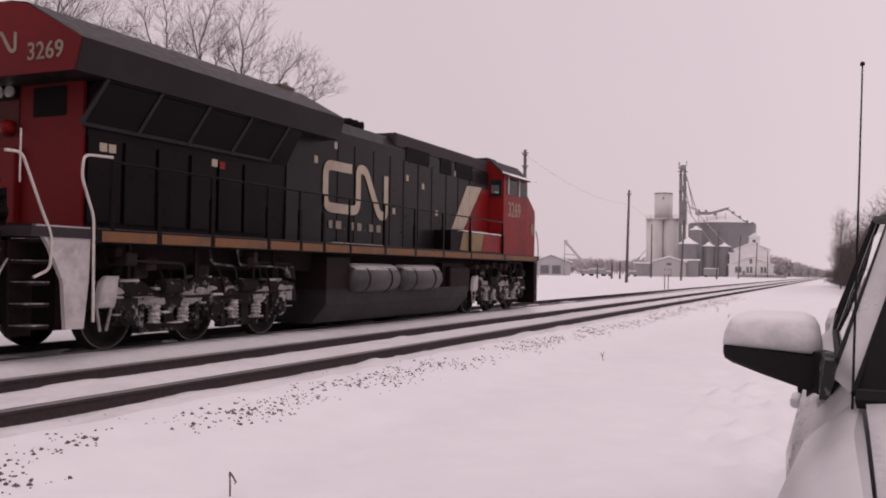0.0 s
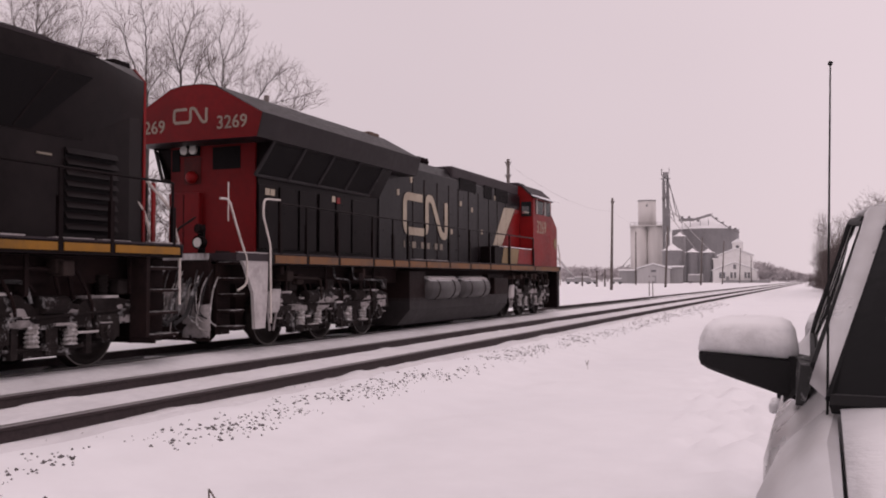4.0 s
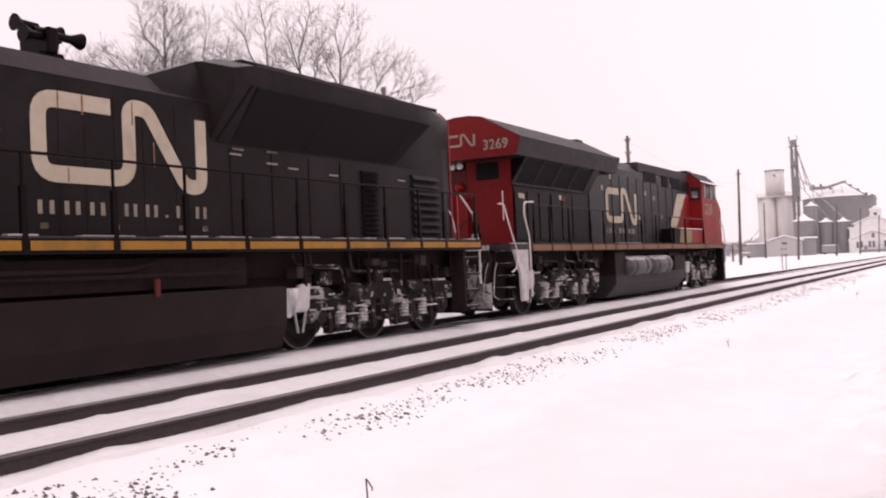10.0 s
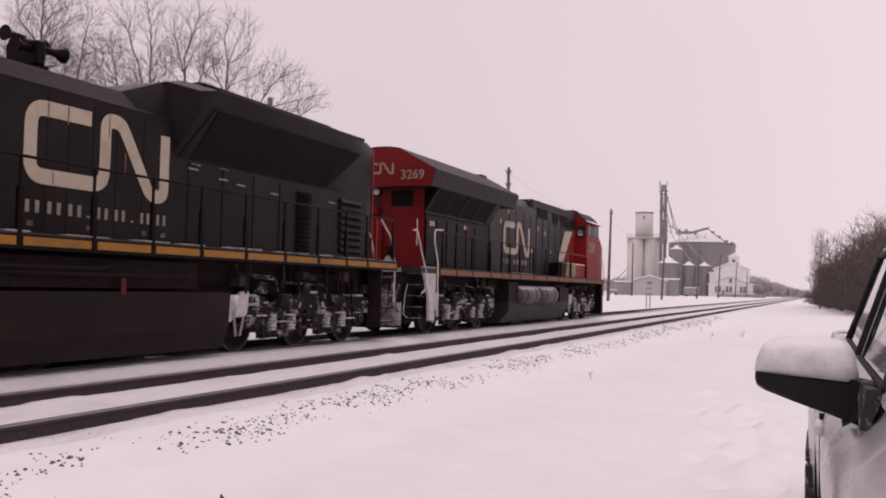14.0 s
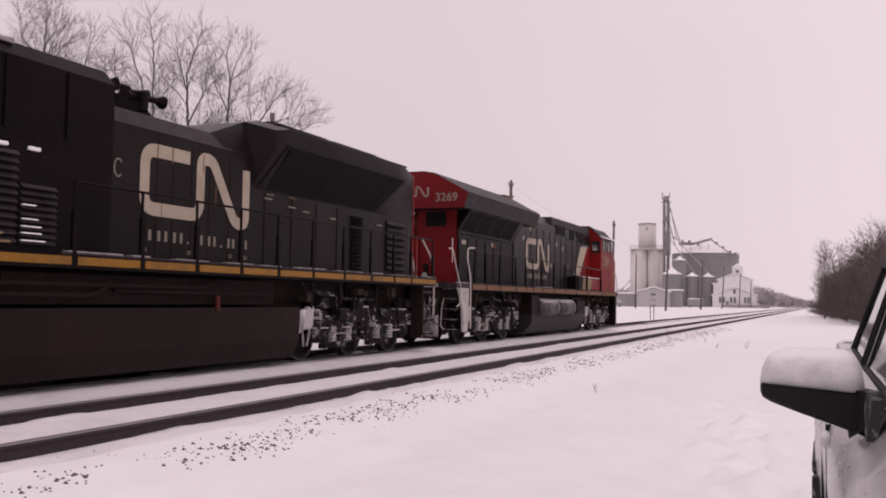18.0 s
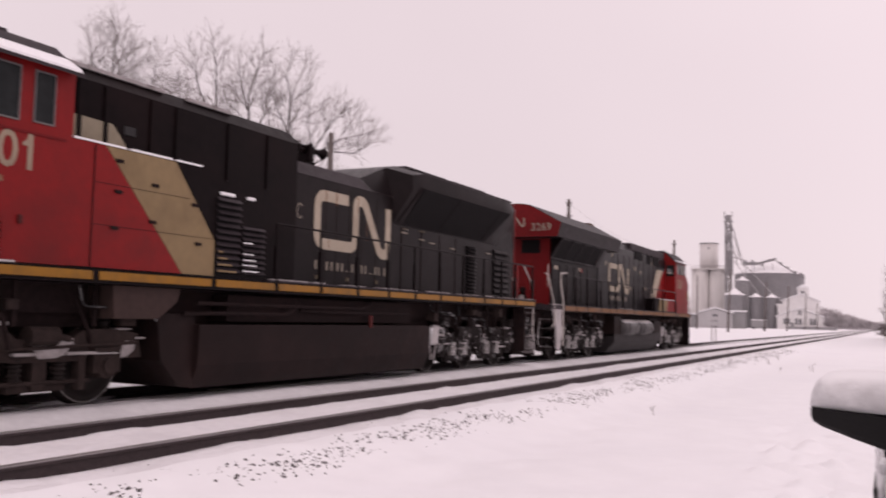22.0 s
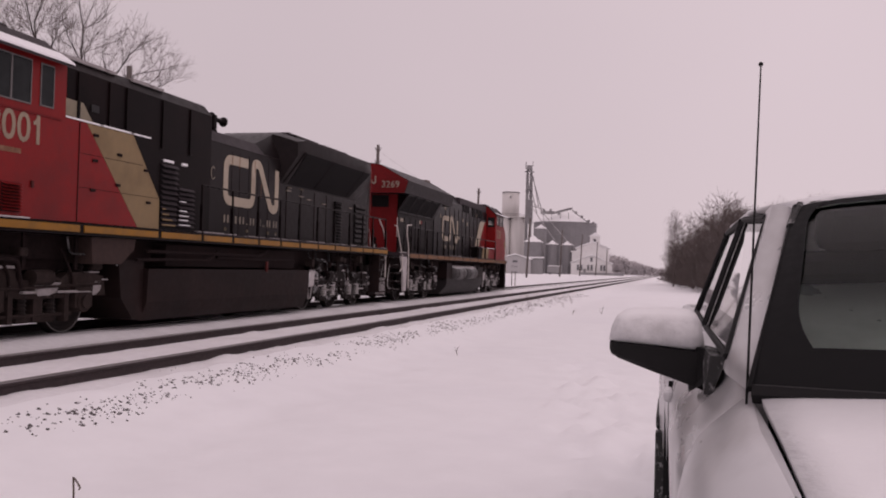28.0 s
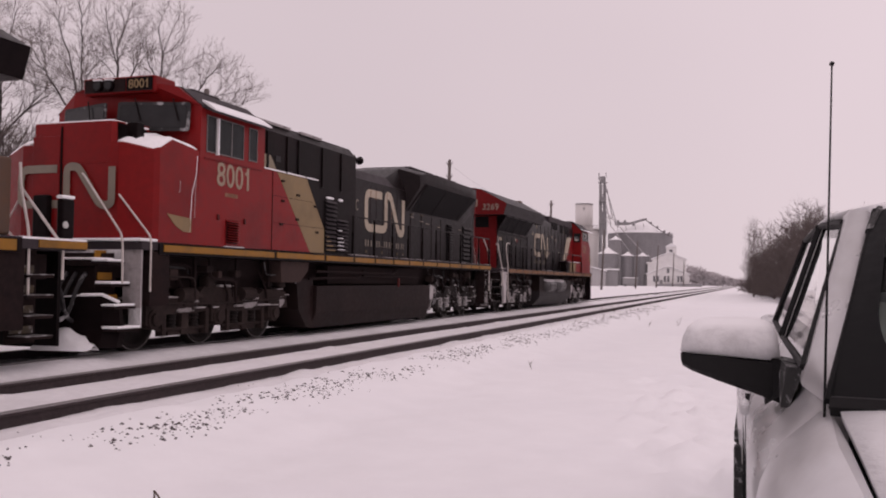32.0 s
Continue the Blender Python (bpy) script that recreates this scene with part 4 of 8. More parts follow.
def grain_elevator():
    D = 335.0
    sx, sy, sz = at_bearing(10.1, D)
    e = thing("concrete_silo", "tall weathered concrete grain silos with a headhouse cylinder", "silo", (sx, sy, sz), 10.1)
    for cx, cy in ((-3.05, 0), (2.9, 0), (-3.05, 6.2), (2.9, 6.2)):
        bm = bmesh.new()
        cyl(bm, cx, cy, -0.5, 20.3, 3.05, 36)
        part("cylinder", bm, CONCRETE, e, smooth=True)
    part("deck", B((-6.3, 6.4, -3.3, 9.4, 20.3, 20.65)), CONCRETE, e)
    bm = bmesh.new()
    cyl(bm, -0.1, 3.0, 20.6, 29.8, 3.2, 36)
    hh = part("headhouse", bm, CONCRETE, e, smooth=True)
    bm = bmesh.new()
    cyl(bm, -0.1, 3.0, 29.75, 30.1, 3.32, 36)
    part("rim", bm, GALV_DARK, hh)
    part("hatch", B((-0.5, 0.1, -0.35, -0.1, 27.6, 28.5)), GALV_DARK, hh)
    bm = bmesh.new()
    for x in [-6.2 + 1.55 * i for i in range(9)]:
        rod(bm, (x, -3.2, 20.6), (x, -3.2, 21.7), 0.05, n=4)
    for z in (21.1, 21.7):
        rod(bm, (-6.2, -3.2, z), (6.3, -3.2, z), 0.05, n=4)
    part("railing", bm, GALV_DARK, e)
    bm = bmesh.new()
    tube(bm, [(-6.2, -1, 6.5), (-10.2, -1, 3.0), (-9.0, -1, 1.0)], 0.16, 6)
    tube(bm, [(-6.0, -1, 9.3), (-10.4, -1, 4.2)], 0.12, 6)
    part("spout", bm, GALV_DARK, e)

    lx, ly, lz = at_bearing(8.98, D - 8)
    g = thing("bucket_elevator", "tall dark steel bucket elevator leg with a lattice tower and spouts", "elevator leg", (lx, ly, lz), 9.0)
    bm = bmesh.new()
    lattice(bm, (0, 0, 0), (0, 0, 38.0), 0.95, 17)
    part("tower", bm, GALV_DARK, g)
    for x in (-0.68, 0.72):
        part("leg_casing", B((x - 0.52, x + 0.52, -0.35, 0.35, 0, 36.0), (x - 0.3, x + 0.3, -0.3, 0.3, 36.0, 38.5)), GALV_DARK, g)
    part("head", B((-0.9, 1.0, -0.6, 0.6, 37.2, 39.0), (-1.5, -1.1, -0.5, 0.5, 37.8, 40.2), (1.1, 1.35, -0.4, 0.4, 38.6, 40.4), bevel=0.05), GALV_DARK, g)
    for w, z in ((1.65, 36.6), (1.4, 29.6), (1.2, 22.0)):
        part("platform", B((-w, w, -1.35, 1.35, z, z + 0.22)), GALV_DARK, g)
    part("distributor", B((-1.1, 1.3, -0.9, 0.9, 30.2, 31.8), (-0.9, 1.5, -0.8, 0.8, 18.0, 26.4)), GALV_DARK, g)
    for pts in (((0.8, 0, 35.8), (1.5, 0, 34.5), (3.6, 0, 24.0)), ((0.8, 0, 30.5), (3.0, 0, 21.8)), ((1.0, -1, 34.6), (1.7, -1, 33.0), (5.3, -1, 20.8)), ((0.9, -3, 24.0), (10.4, -3, 10.8)), ((1.3, -2, 26.0), (14.8, -3, 11.0)),
                ((-0.2, -3, 14.0), (4.5, -3, 8.4), (8.3, -4, 5.0)), ((0.8, 1, 24.5), (5.5, 2, 23.4))):
        bm = bmesh.new()
        tube(bm, pts, 0.16, 6)
        part("spout", bm, CORRUGATED if pts[0][2] < 27 else GALV_DARK, g)

    steel_bin("grain_bin", 6.66, D + 24, 12.3, 20.0, 25.6, "huge dark grey steel grain bin with a snowy cone roof", 0)
    steel_bin("grain_bin", 8.62, D - 22, 3.2, 10.8, 12.8, "grey steel grain bin with a snowy cone roof")
    steel_bin("hopper_bin", 8.17, D - 12, 2.0, 16.0, 17.2, "dark steel hopper bin capped with snow", mat=GALV_DARK)
    steel_bin("hopper_bin", 7.42, D - 20, 2.05, 10.2, 11.3, "small steel bin capped with snow", 10)
    steel_bin("hopper_bin", 6.50, D - 20, 2.05, 10.1, 11.1, "small steel bin capped with snow", 10)
    cx, cy, cz = at_bearing(7.2, D + 14)
    c = thing("conveyor", "long overhead grain conveyor with catwalk trusses above the bins", "conveyor", (cx, cy, 22.6), 7.2)
    bm = bmesh.new()
    box(bm, -6.2, -0.8, -0.5, 0.5, 0.2, 1.3)
    part("gallery", bm, GALV_DARK, c)
    bm = bmesh.new()
    extrude(bm, [(-0.8, 0.3), (5.3, 2.0), (6.0, 2.9), (4.6, 2.7), (-0.8, 1.1)], 1, -0.5, 0.5)
    part("upper_gallery", bm, GALV_DARK, c)
    bm = bmesh.new()
    tube(bm, [(5.5, 0, 2.3), (7.0, 0, 0.8), (12.8, 0, -3.2), (15.5, 0, -4.4)], 0.22, 6)
    part("down_spout", bm, GALV_DARK, c)
    for x, z in ((-4.9, 1.3), (-2.4, 1.3), (0.8, -0.1), (7.3, 0.6), (9.6, -1.0), (12.2, -2.6), (14.0, -3.3)):
        part("motor", B((x - 0.45, x + 0.45, -0.4, 0.4, z, z + 0.8), bevel=0.06), GALV_DARK, c)
    for x in (-5.0, -2.0, 1.5, 4.5):
        bm = bmesh.new()
        rod(bm, (x, 0, -4.0), (x, 0, 0.9), 0.09, n=4)
        part("strut", bm, GALV_DARK, c)

    mx, my, mz = at_bearing(5.0, 305)
    tower = gable_house("feed_mill", "white wooden feed mill tower with a small cupola", "mill", (mx, my + 6, mz), 5.0, 11.0, 8.0, 9.0, 11.2, WHITE_BOARD, ROOF_SNOW)
    cup = part("cupola", B((-1.0, 2.4, 1.0, 5.0, 9.5, 13.4)), WHITE_BOARD, tower)
    bm = bmesh.new()
    extrude(bm, [(-1.3, 13.3), (2.7, 13.3), (0.7, 14.6)], 1, 0.7, 5.3)
    part("cupola_roof", bm, ROOF_SNOW, cup)
    for x, z in ((0.6, 11.4), (0.35, 9.7)):
        part("vent", B((x - 0.5, x + 0.5, 0.93, 1.02, z, z + 0.95)), FAR_WINDOW, cup)
    part("lean_to", B((-7.0, -5.5, 0.5, 7.0, 0, 7.6), (-7.4, -5.5, 0.3, 7.2, 7.6, 8.1)), WHITE_BOARD, tower)
    gable_house("mill_office", "low white wooden mill building with a snowy gable roof", "building", (mx + 0.2, my, mz), 5.0, 13.6, 9.0, 3.9, 6.6, WHITE_BOARD, ROOF_SNOW,
                [(-4.4, 1.5, 0.7, 1.9), (-3.3, 1.5, 0.7, 1.9), (-1.0, 1.5, 0.7, 1.9), (0.1, 1.5, 0.7, 1.9), (3.3, 1.5, 0.7, 1.9), (4.3, 1.5, 0.7, 1.9), (0.0, 4.4, 0.8, 1.5)], [(-2.2, 0.9, 2.1)])
    dock = part("loading_dock", B((mx - 3, mx + 11, my - 3.2, my - 0.4, -0.3, 0.75)), SHED_GREY)
    tagged(dock, "grey wooden loading dock along the mill", "dock")

    ox, oy, oz = at_bearing(9.75, 258)
    off = gable_house("elevator_office", "pale metal-clad scale office with a snowy low gable roof", "building", (ox, oy, oz), 9.75, 9.0, 12.0, 4.1, 5.4, CORRUGATED, ROOF_SNOW,
                      [(0.0, 3.2, 1.4, 0.6)], [(0.2, 1.1, 2.2)])
    for x0, x1, y0, h in ((-9.4, -4.4, 1.5, 3.6), (4.4, 8.0, 3.0, 4.6)):
        part("side_wing", B((x0, x1, y0, 9.0, -0.2, h)), SHED_GREY, off)
        part("wing_roof", B((x0 - 0.4, x1 + 0.4, y0 - 0.4, 9.4, h, h + 0.4), bevel=0.1), ROOF_SNOW, off, "snow-covered wing roof")
    shx, shy, shz = at_bearing(17.0, 235)
    gable_house("storage_shed", "long pale storage shed with a snowy roof", "shed", (shx, shy, shz), 17.0, 10.0, 9.0, 3.4, 5.2, CORRUGATED, ROOF_SNOW, [(-1.6, 0.4, 2.2, 2.2), (1.4, 0.4, 2.2, 2.2)])
    ax, ay, az_ = at_bearing(15.6, 228)
    au = thing("grain_auger", "slanting steel grain auger on legs beside the shed", "auger", (ax, ay, az_), 15.0)
    bm = bmesh.new()
    tube(bm, [(-2.2, 0, 8.7), (3.4, 0, 2.4)], 0.28, 8)
    part("barrel", bm, CORRUGATED, au)
    bm = bmesh.new()
    rod(bm, (-2.2, 0, 0), (-2.2, 0, 8.9), 0.10, n=6)
    rod(bm, (-2.2, 0, 8.8), (-1.4, 0, 8.8), 0.14, n=6)
    part("support", bm, GALV_DARK, au)
    bm = bmesh.new()
    rod(bm, (-2.2, 0, 5.4), (0.8, 0, 5.2), 0.07, n=4)
    part("brace", bm, GALV_DARK, au)
    rng = random.Random(3)
    for az, w, h in ((14.75, 3.0, 1.4), (14.1, 4.2, 1.7), (13.5, 2.2, 1.2), (12.0, 2.6, 1.3), (8.6, 3.6, 2.6), (7.25, 4.2, 2.4)):
        x, y, z = at_bearing(az, 232 if az > 11 else 262)
        v = thing("farm_implement", "snow-dusted farm implement parked by the sheds", "machinery", (x, y, z), az, "parked machinery")
        part("body", B((-w / 2, w / 2, -0.8, 0.8, 0.5, h), bevel=0.12), SHED_GREY, v)
        part("snow_cover", B((-w / 2 + 0.1, w / 2 - 0.1, -0.7, 0.7, h, h + 0.2), bevel=0.05), ROOF_SNOW, v)
        for sx_ in (-0.32, 0.32):
            bm = bmesh.new()
            rod(bm, (sx_ * w, -0.75, 0.45), (sx_ * w, -0.5, 0.45), 0.45, n=14)
            part("wheel", bm, RUBBER, v)


grain_elevator()


# ---- the train ----
def side_text(x, y, z):
    return Matrix(((0, 0, 1, x), (1, 0, 0, y), (0, 1, 0, z), (0, 0, 0, 1)))


def end_text(x, y, z):
    return Matrix(((1, 0, 0, x), (0, 0, -1, y), (0, 1, 0, z), (0, 0, 0, 1)))


def ribbon_path(y0, z0, w, h):
    """The centre line of the railway's ribbon emblem in a box."""
    k = ((0.41, 0.89), (0.04, 0.89), (0.04, 0.10), (0.51, 0.10), (0.51, 0.93), (0.62, 0.93), (0.85, 0.06), (0.96, 0.06), (0.96, 0.90))
    pts = [(y0 + a * w, z0 + b * h, 0) for a, b in k]
    return [(p.x, p.y) for p in rounded(pts, 0.20 * h, 5)]


WHEEL_R = 0.51
WHEELSETS = []
wheel_cache = {}


def wheelset(loco, y):
    ax = bpy.data.meshes.get("axle_shaft")
    if "wheel" not in wheel_cache:
        bm = bmesh.new()
        rod(bm, (-0.75, 0, 0), (0.75, 0, 0), 0.09, n=10)
        o = part("wheelset", bm, GRIME)
        wheel_cache["axle"] = o.data
        bpy.data.objects.remove(o)
        bm = bmesh.new()
        n = 36
        prof = ((-0.02, 0.06), (-0.02, 0.40), (-0.06, 0.42), (-0.085, 0.505), (-0.085, 0.54), (-0.055, 0.54), (-0.035, 0.513), (0.06, 0.508), (0.06, 0.42), (0.02, 0.40), (0.0, 0.24), (0.035, 0.16), (0.075, 0.14), (0.075, 0.02))
        loft(bm, [[(px, math.cos(2 * math.pi * j / n) * r, math.sin(2 * math.pi * j / n) * r) for j in range(n)] for px, r in prof], caps=False)
        o = part("wheel", bm, WHEEL, smooth=True)
        wheel_cache["wheel"] = o.data
        bpy.data.objects.remove(o)
        bm = bmesh.new()
        loft(bm, [[(px, math.cos(2 * math.pi * j / n) * r, math.sin(2 * math.pi * j / n) * r) for j in range(n)] for px, r in ((0.0605, 0.488), (0.064, 0.49), (0.064, 0.507), (0.0605, 0.5085))], caps=False)
        o = part("tread_rim", bm, TREAD, smooth=True)
        wheel_cache["tread"] = o.data
        bpy.data.objects.remove(o)
        bm = bmesh.new()
        box(bm, 0.07, 0.10, -0.05, 0.05, -0.11, 0.11)
        for a in range(6):
            c, s = math.cos(a * 1.047), math.sin(a * 1.047)
            rod(bm, (0.07, c * 0.09, s * 0.09), (0.105, c * 0.09, s * 0.09), 0.02, n=6)
        o = part("axle_cap", bm, GRIME)
        wheel_cache["cap"] = o.data
        bpy.data.objects.remove(o)
    a = new("wheelset", wheel_cache["axle"])
    a.parent = loco
    a.location = (0, y - SHIFT[loco.name], WHEEL_R)
    for s in (1, -1):
        w = new("wheel", wheel_cache["wheel"])
        w.parent = a
        w.matrix_basis = pose(0.7535 * s, 0, 0, 0, 0, 0 if s > 0 else 180)
        for nm in ("tread", "cap"):
            t = new("tread_rim" if nm == "tread" else "axle_cap", wheel_cache[nm])
            t.parent = a
            t.matrix_basis = pose(0.7535 * s, 0, 0, 0, 0, 0 if s > 0 else 180)
    WHEELSETS.append((a, y - SHIFT[loco.name]))
    return a


def coil(bm, x, y, z0, z1, r, turns=5):
    n = 12
    rings = []
    for i in range(turns * 4 + 1):
        rr = r * (1.0 if i % 4 < 2 else 0.8)
        z = z0 + (z1 - z0) * i / (turns * 4)
        rings.append([(x + math.cos(2 * math.pi * j / n) * rr, y + math.sin(2 * math.pi * j / n) * rr, z) for j in range(n)])
    return loft(bm, rings)


def snow_plaster(loco, u0, u1, z0, z1, at, seed, cover=0.0, thick=0.045, end=0):
    """Blown snow plastered over a cast side across x, or with end over an end wall across y: a lumpy skin whose
    edges thin out and sink into the metal."""
    bm = bmesh.new()
    nu, nz = int((u1 - u0) / 0.05), max(3, int((z1 - z0) / 0.045))
    o = Vector((seed * 2.3, seed * 0.7, 0))
    grid = {}

    def depth(i, j):
        u, z = u0 + (u1 - u0) * i / nu, z0 + (z1 - z0) * j / nz
        n = noise.noise(Vector((u * 1.5, z * 1.9, 0.0)) + o) + 0.55 * noise.noise(Vector((u * 4.4, z * 4.8, 3.0)) + o) + 0.25 * noise.noise(Vector((u * 11, z * 11, 5.0)) + o)
        return u, z, n + cover - 1.2 * max(0.0, abs(2 * j / nz - 1) - 0.7) - 1.2 * max(0.0, abs(2 * i / nu - 1) - 0.94) * 8

    for i in range(nu):
        for j in range(nz):
            if max(depth(i + a, j + b)[2] for a in (0, 1) for b in (0, 1)) < -0.02:
                continue
            quad = []
            for a, b in ((i, j), (i + 1, j), (i + 1, j + 1), (i, j + 1)):
                if (a, b) not in grid:
                    u, z, d = depth(a, b)
                    out = min(thick, max(-0.03, 0.11 * d)) + 0.006 * noise.noise((u * 19, z * 19, seed))
                    grid[a, b] = bm.verts.new((u, at + end * out, z) if end else (at + out, u, z))
                quad.append(grid[a, b])
            bm.faces.new(quad)
    if not bm.faces:
        bm.free()
        return
    ob = part("caked_snow", bm, SNOW_DIRTY, loco, "dirty snow plastered over the metal", smooth=True)
    tagged(ob, "dirty snow plastered over the metal", kind="stuff")


def underframe_clutter(loco, y0, y1, seed):
    """Pipes, cables, valves and brackets that hang below the sill above a bogie."""
    rng = random.Random(seed)
    for i in range(7):
        y, x = rng.uniform(y0, y1 - 0.8), rng.uniform(1.05, 1.36)
        z, n = rng.uniform(1.18, 1.48), rng.uniform(0.5, 1.6)
        drop = rng.uniform(0.1, 0.45)
        bm = bmesh.new()
        tube(bm, rounded([(x, y, 1.54), (x, y + 0.06, z), (x + 0.02, min(y1, y + n), z - 0.03), (x - 0.04, min(y1, y + n + 0.15), z - drop)], 0.09, 3), rng.choice((0.014, 0.02, 0.028)), 6)
        part("pipe", bm, rng.choice((GRIME, GRIME, RUBBER, TRUCK_B)), loco)
    for i in range(6):
        y, z = rng.uniform(y0, y1 - 0.3), rng.uniform(1.12, 1.34)
        w, h = rng.uniform(0.09, 0.24), rng.uniform(0.10, 0.22)
        part("valve_box", B((1.12, 1.3 + rng.uniform(0, 0.1), y, y + w, z, z + h), bevel=0.02), rng.choice((GRIME, DUSTY_BOX, TRUCK_B)), loco)
    for i in range(4):
        y = y0 + (y1 - y0) * (i + rng.uniform(0.2, 0.8)) / 4
        part("hanger_bracket", B((1.2, 1.24, y - 0.03, y + 0.03, 1.02, 1.56)), GRIME, loco)


def bogie(loco, ys, mat, snowy, seed):
    """A three-axle truck: cast side frames, journal boxes, coil springs, brake gear, hoses."""
    rng = random.Random(seed)
    a, m, z = ys
    part("bogie_bolster", B((-0.9, 0.9, m - 0.35, m + 0.35, 0.62, 0.98), bevel=0.03), GRIME, loco)
    for y in (a - 0.5, z + 0.35):
        part("end_transom", B((-0.85, 0.85, y, y + 0.15, 0.5, 0.75), bevel=0.03), GRIME, loco)
    for s in (1, -1):
        bm = bmesh.new()
        prof = [(a - 0.62, 0.60), (a - 0.55, 0.92), (a - 0.2, 0.98), (a + 0.35, 0.98), (a + 0.55, 0.86), (m - 0.65, 0.86), (m - 0.4, 1.04), (m + 0.4, 1.04), (m + 0.65, 0.86), (z - 0.55, 0.86), (z - 0.35, 0.98), (z + 0.2, 0.98), (z + 0.55, 0.92),
                (z + 0.62, 0.60), (z + 0.30, 0.60), (z + 0.26, 0.74), (z - 0.26, 0.74), (z - 0.32, 0.58), (m + 0.62, 0.58), (m + 0.30, 0.62), (m + 0.26, 0.76), (m - 0.26, 0.76), (m - 0.30, 0.62), (m - 0.62, 0.58), (a + 0.32, 0.58), (a + 0.26, 0.74), (a - 0.26, 0.74), (a - 0.30, 0.60)]
        x0, x1 = sorted((s * 0.98, s * 1.16))
        extrude(bm, prof, 0, x0, x1)
        part("side_frame", bm, mat, loco)
        if s < 0:
            continue
        for y in ys:
            bm = bmesh.new()
            rod(bm, (0.88, y, WHEEL_R), (1.22, y, WHEEL_R), 0.17, n=14)
            box(bm, 0.95, 1.2, y - 0.22, y + 0.22, 0.42, 0.74)
            rod(bm, (1.22, y, WHEEL_R), (1.27, y, WHEEL_R), 0.11, n=10)
            part("journal_box", bm, mat, loco)
        for y in ((a + m) / 2 - 0.32, (a + m) / 2 + 0.32, (m + z) / 2 - 0.32, (m + z) / 2 + 0.32):
            bm = bmesh.new()
            coil(bm, 1.13 if snowy else 1.07, y, 0.36, 0.66, 0.10, 5)
            part("spring", bm, HOSE_FROSTED if snowy else WHEEL, loco, "frosted coil spring" if snowy else "")
        for y in ((a + m) / 2, (m + z) / 2):
            bm = bmesh.new()
            box(bm, 1.0, 1.14, y - 0.10, y + 0.10, 0.24, 0.62)
            box(bm, 0.98, 1.1, y - 0.42, y + 0.42, 0.22, 0.30)
            rod(bm, (1.06, y - 0.45, 0.28), (1.06, y - 0.22, 0.52), 0.035, n=6)
            rod(bm, (1.06, y + 0.45, 0.28), (1.06, y + 0.22, 0.52), 0.035, n=6)
            part("brake_hanger", bm, mat, loco)
            bm = bmesh.new()
            rod(bm, (1.18, y - 0.24, 0.90), (1.18, y + 0.18, 0.90), 0.12, n=12)
            rod(bm, (1.18, y + 0.18, 0.90), (1.18, y + 0.4, 0.86), 0.04, n=8)
            part("brake_cylinder", bm, mat, loco)
        for y in (a - 0.05, z + 0.05):
            bm = bmesh.new()
            coil(bm, 1.02, y, 0.98, 1.30, 0.10, 4)
            part("spring", bm, WHEEL, loco)
        for y in (a + 0.6, m + 0.1, z - 0.5):
            bm = bmesh.new()
            tube(bm, rounded([(1.1, y, 1.35), (1.2, y + 0.05, 1.15), (1.2, y + 0.2, 0.9), (1.15, y + 0.25, 0.7)], 0.1), 0.024, 6)
            part("hose", bm, GRIME, loco)
        bm = bmesh.new()
        tube(bm, [(1.17, a - 0.5, 0.80), (1.19, m - 0.5, 0.74), (1.19, m + 0.5, 0.74), (1.17, z + 0.5, 0.80)], 0.024, 6)
        part("brake_pipe", bm, mat, loco)
        for y in (a + 0.28, m - 0.22, z + 0.34):
            part("sand_box", B((1.0, 1.2, y - 0.14, y + 0.14, 1.02, 1.24), bevel=0.03), mat, loco)
        for i in range(10):
            y = rng.uniform(a - 0.6, z + 0.6)
            w = rng.uniform(0.07, 0.22)
            top = 0.98 if min(abs(y - v) for v in (a, z)) < 0.35 else 1.04 if abs(y - m) < 0.38 else 0.86
            bm = bmesh.new()
            box(bm, 0.98, 1.175, y - w, y + w, top - 0.01, top + rng.uniform(0.012, 0.035))
            bmesh.ops.bevel(bm, geom=list(bm.edges), offset=0.01, segments=2, affect="EDGES", profile=0.5)
            part("snow_ledge", bm, SNOW_PLASTERED if i % 2 else SNOW_DIRTY, loco, "snow lying on the bogie frame")
        for y in ((a + m) / 2, (m + z) / 2):
            bm = bmesh.new()
            rod(bm, (1.12, y - 0.78, 0.33), (1.12, y + 0.78, 0.33), 0.028, n=6)
            for e in (-0.62, 0.62):
                box(bm, 1.03, 1.17, y + e - 0.05, y + e + 0.05, 0.22, 0.66)
            part("brake_rigging", bm, mat, loco)
        if snowy:
            snow_plaster(loco, a - 0.55, z + 0.55, 0.60, 0.90, 1.163, seed, -0.12, 0.03)
            for k in range(10):
                y, w = a - 0.3 + (z - a + 0.6) * (k + rng.random()) / 10, rng.uniform(0.05, 0.2)
                h = rng.choice((0.34, 0.50, 0.62, 0.66, 0.74))
                bm = bmesh.new()
                box(bm, 1.1, 1.225, y - w, y + w, h, h + rng.uniform(0.015, 0.04))
                bmesh.ops.bevel(bm, geom=list(bm.edges), offset=0.012, segments=2, affect="EDGES", profile=0.5)
                part("snow_ledge", bm, rng.choice((SNOW_PLASTERED, SNOW_DIRTY)), loco, "snow lying on the bogie frame")
            bm = bmesh.new()
            loft(bm, [[(1.2 + d * c, y + w * c2, h) for c, c2 in ((-1, -1), (1, -0.8), (1, 0.8), (-1, 1))] for y, w, d, h in ((a - 0.30, 0.15, 0.03, 1.06), (a - 0.36, 0.17, 0.05, 0.98), (a - 0.42, 0.20, 0.05, 0.68), (a - 0.43, 0.18, 0.02, 0.62))])
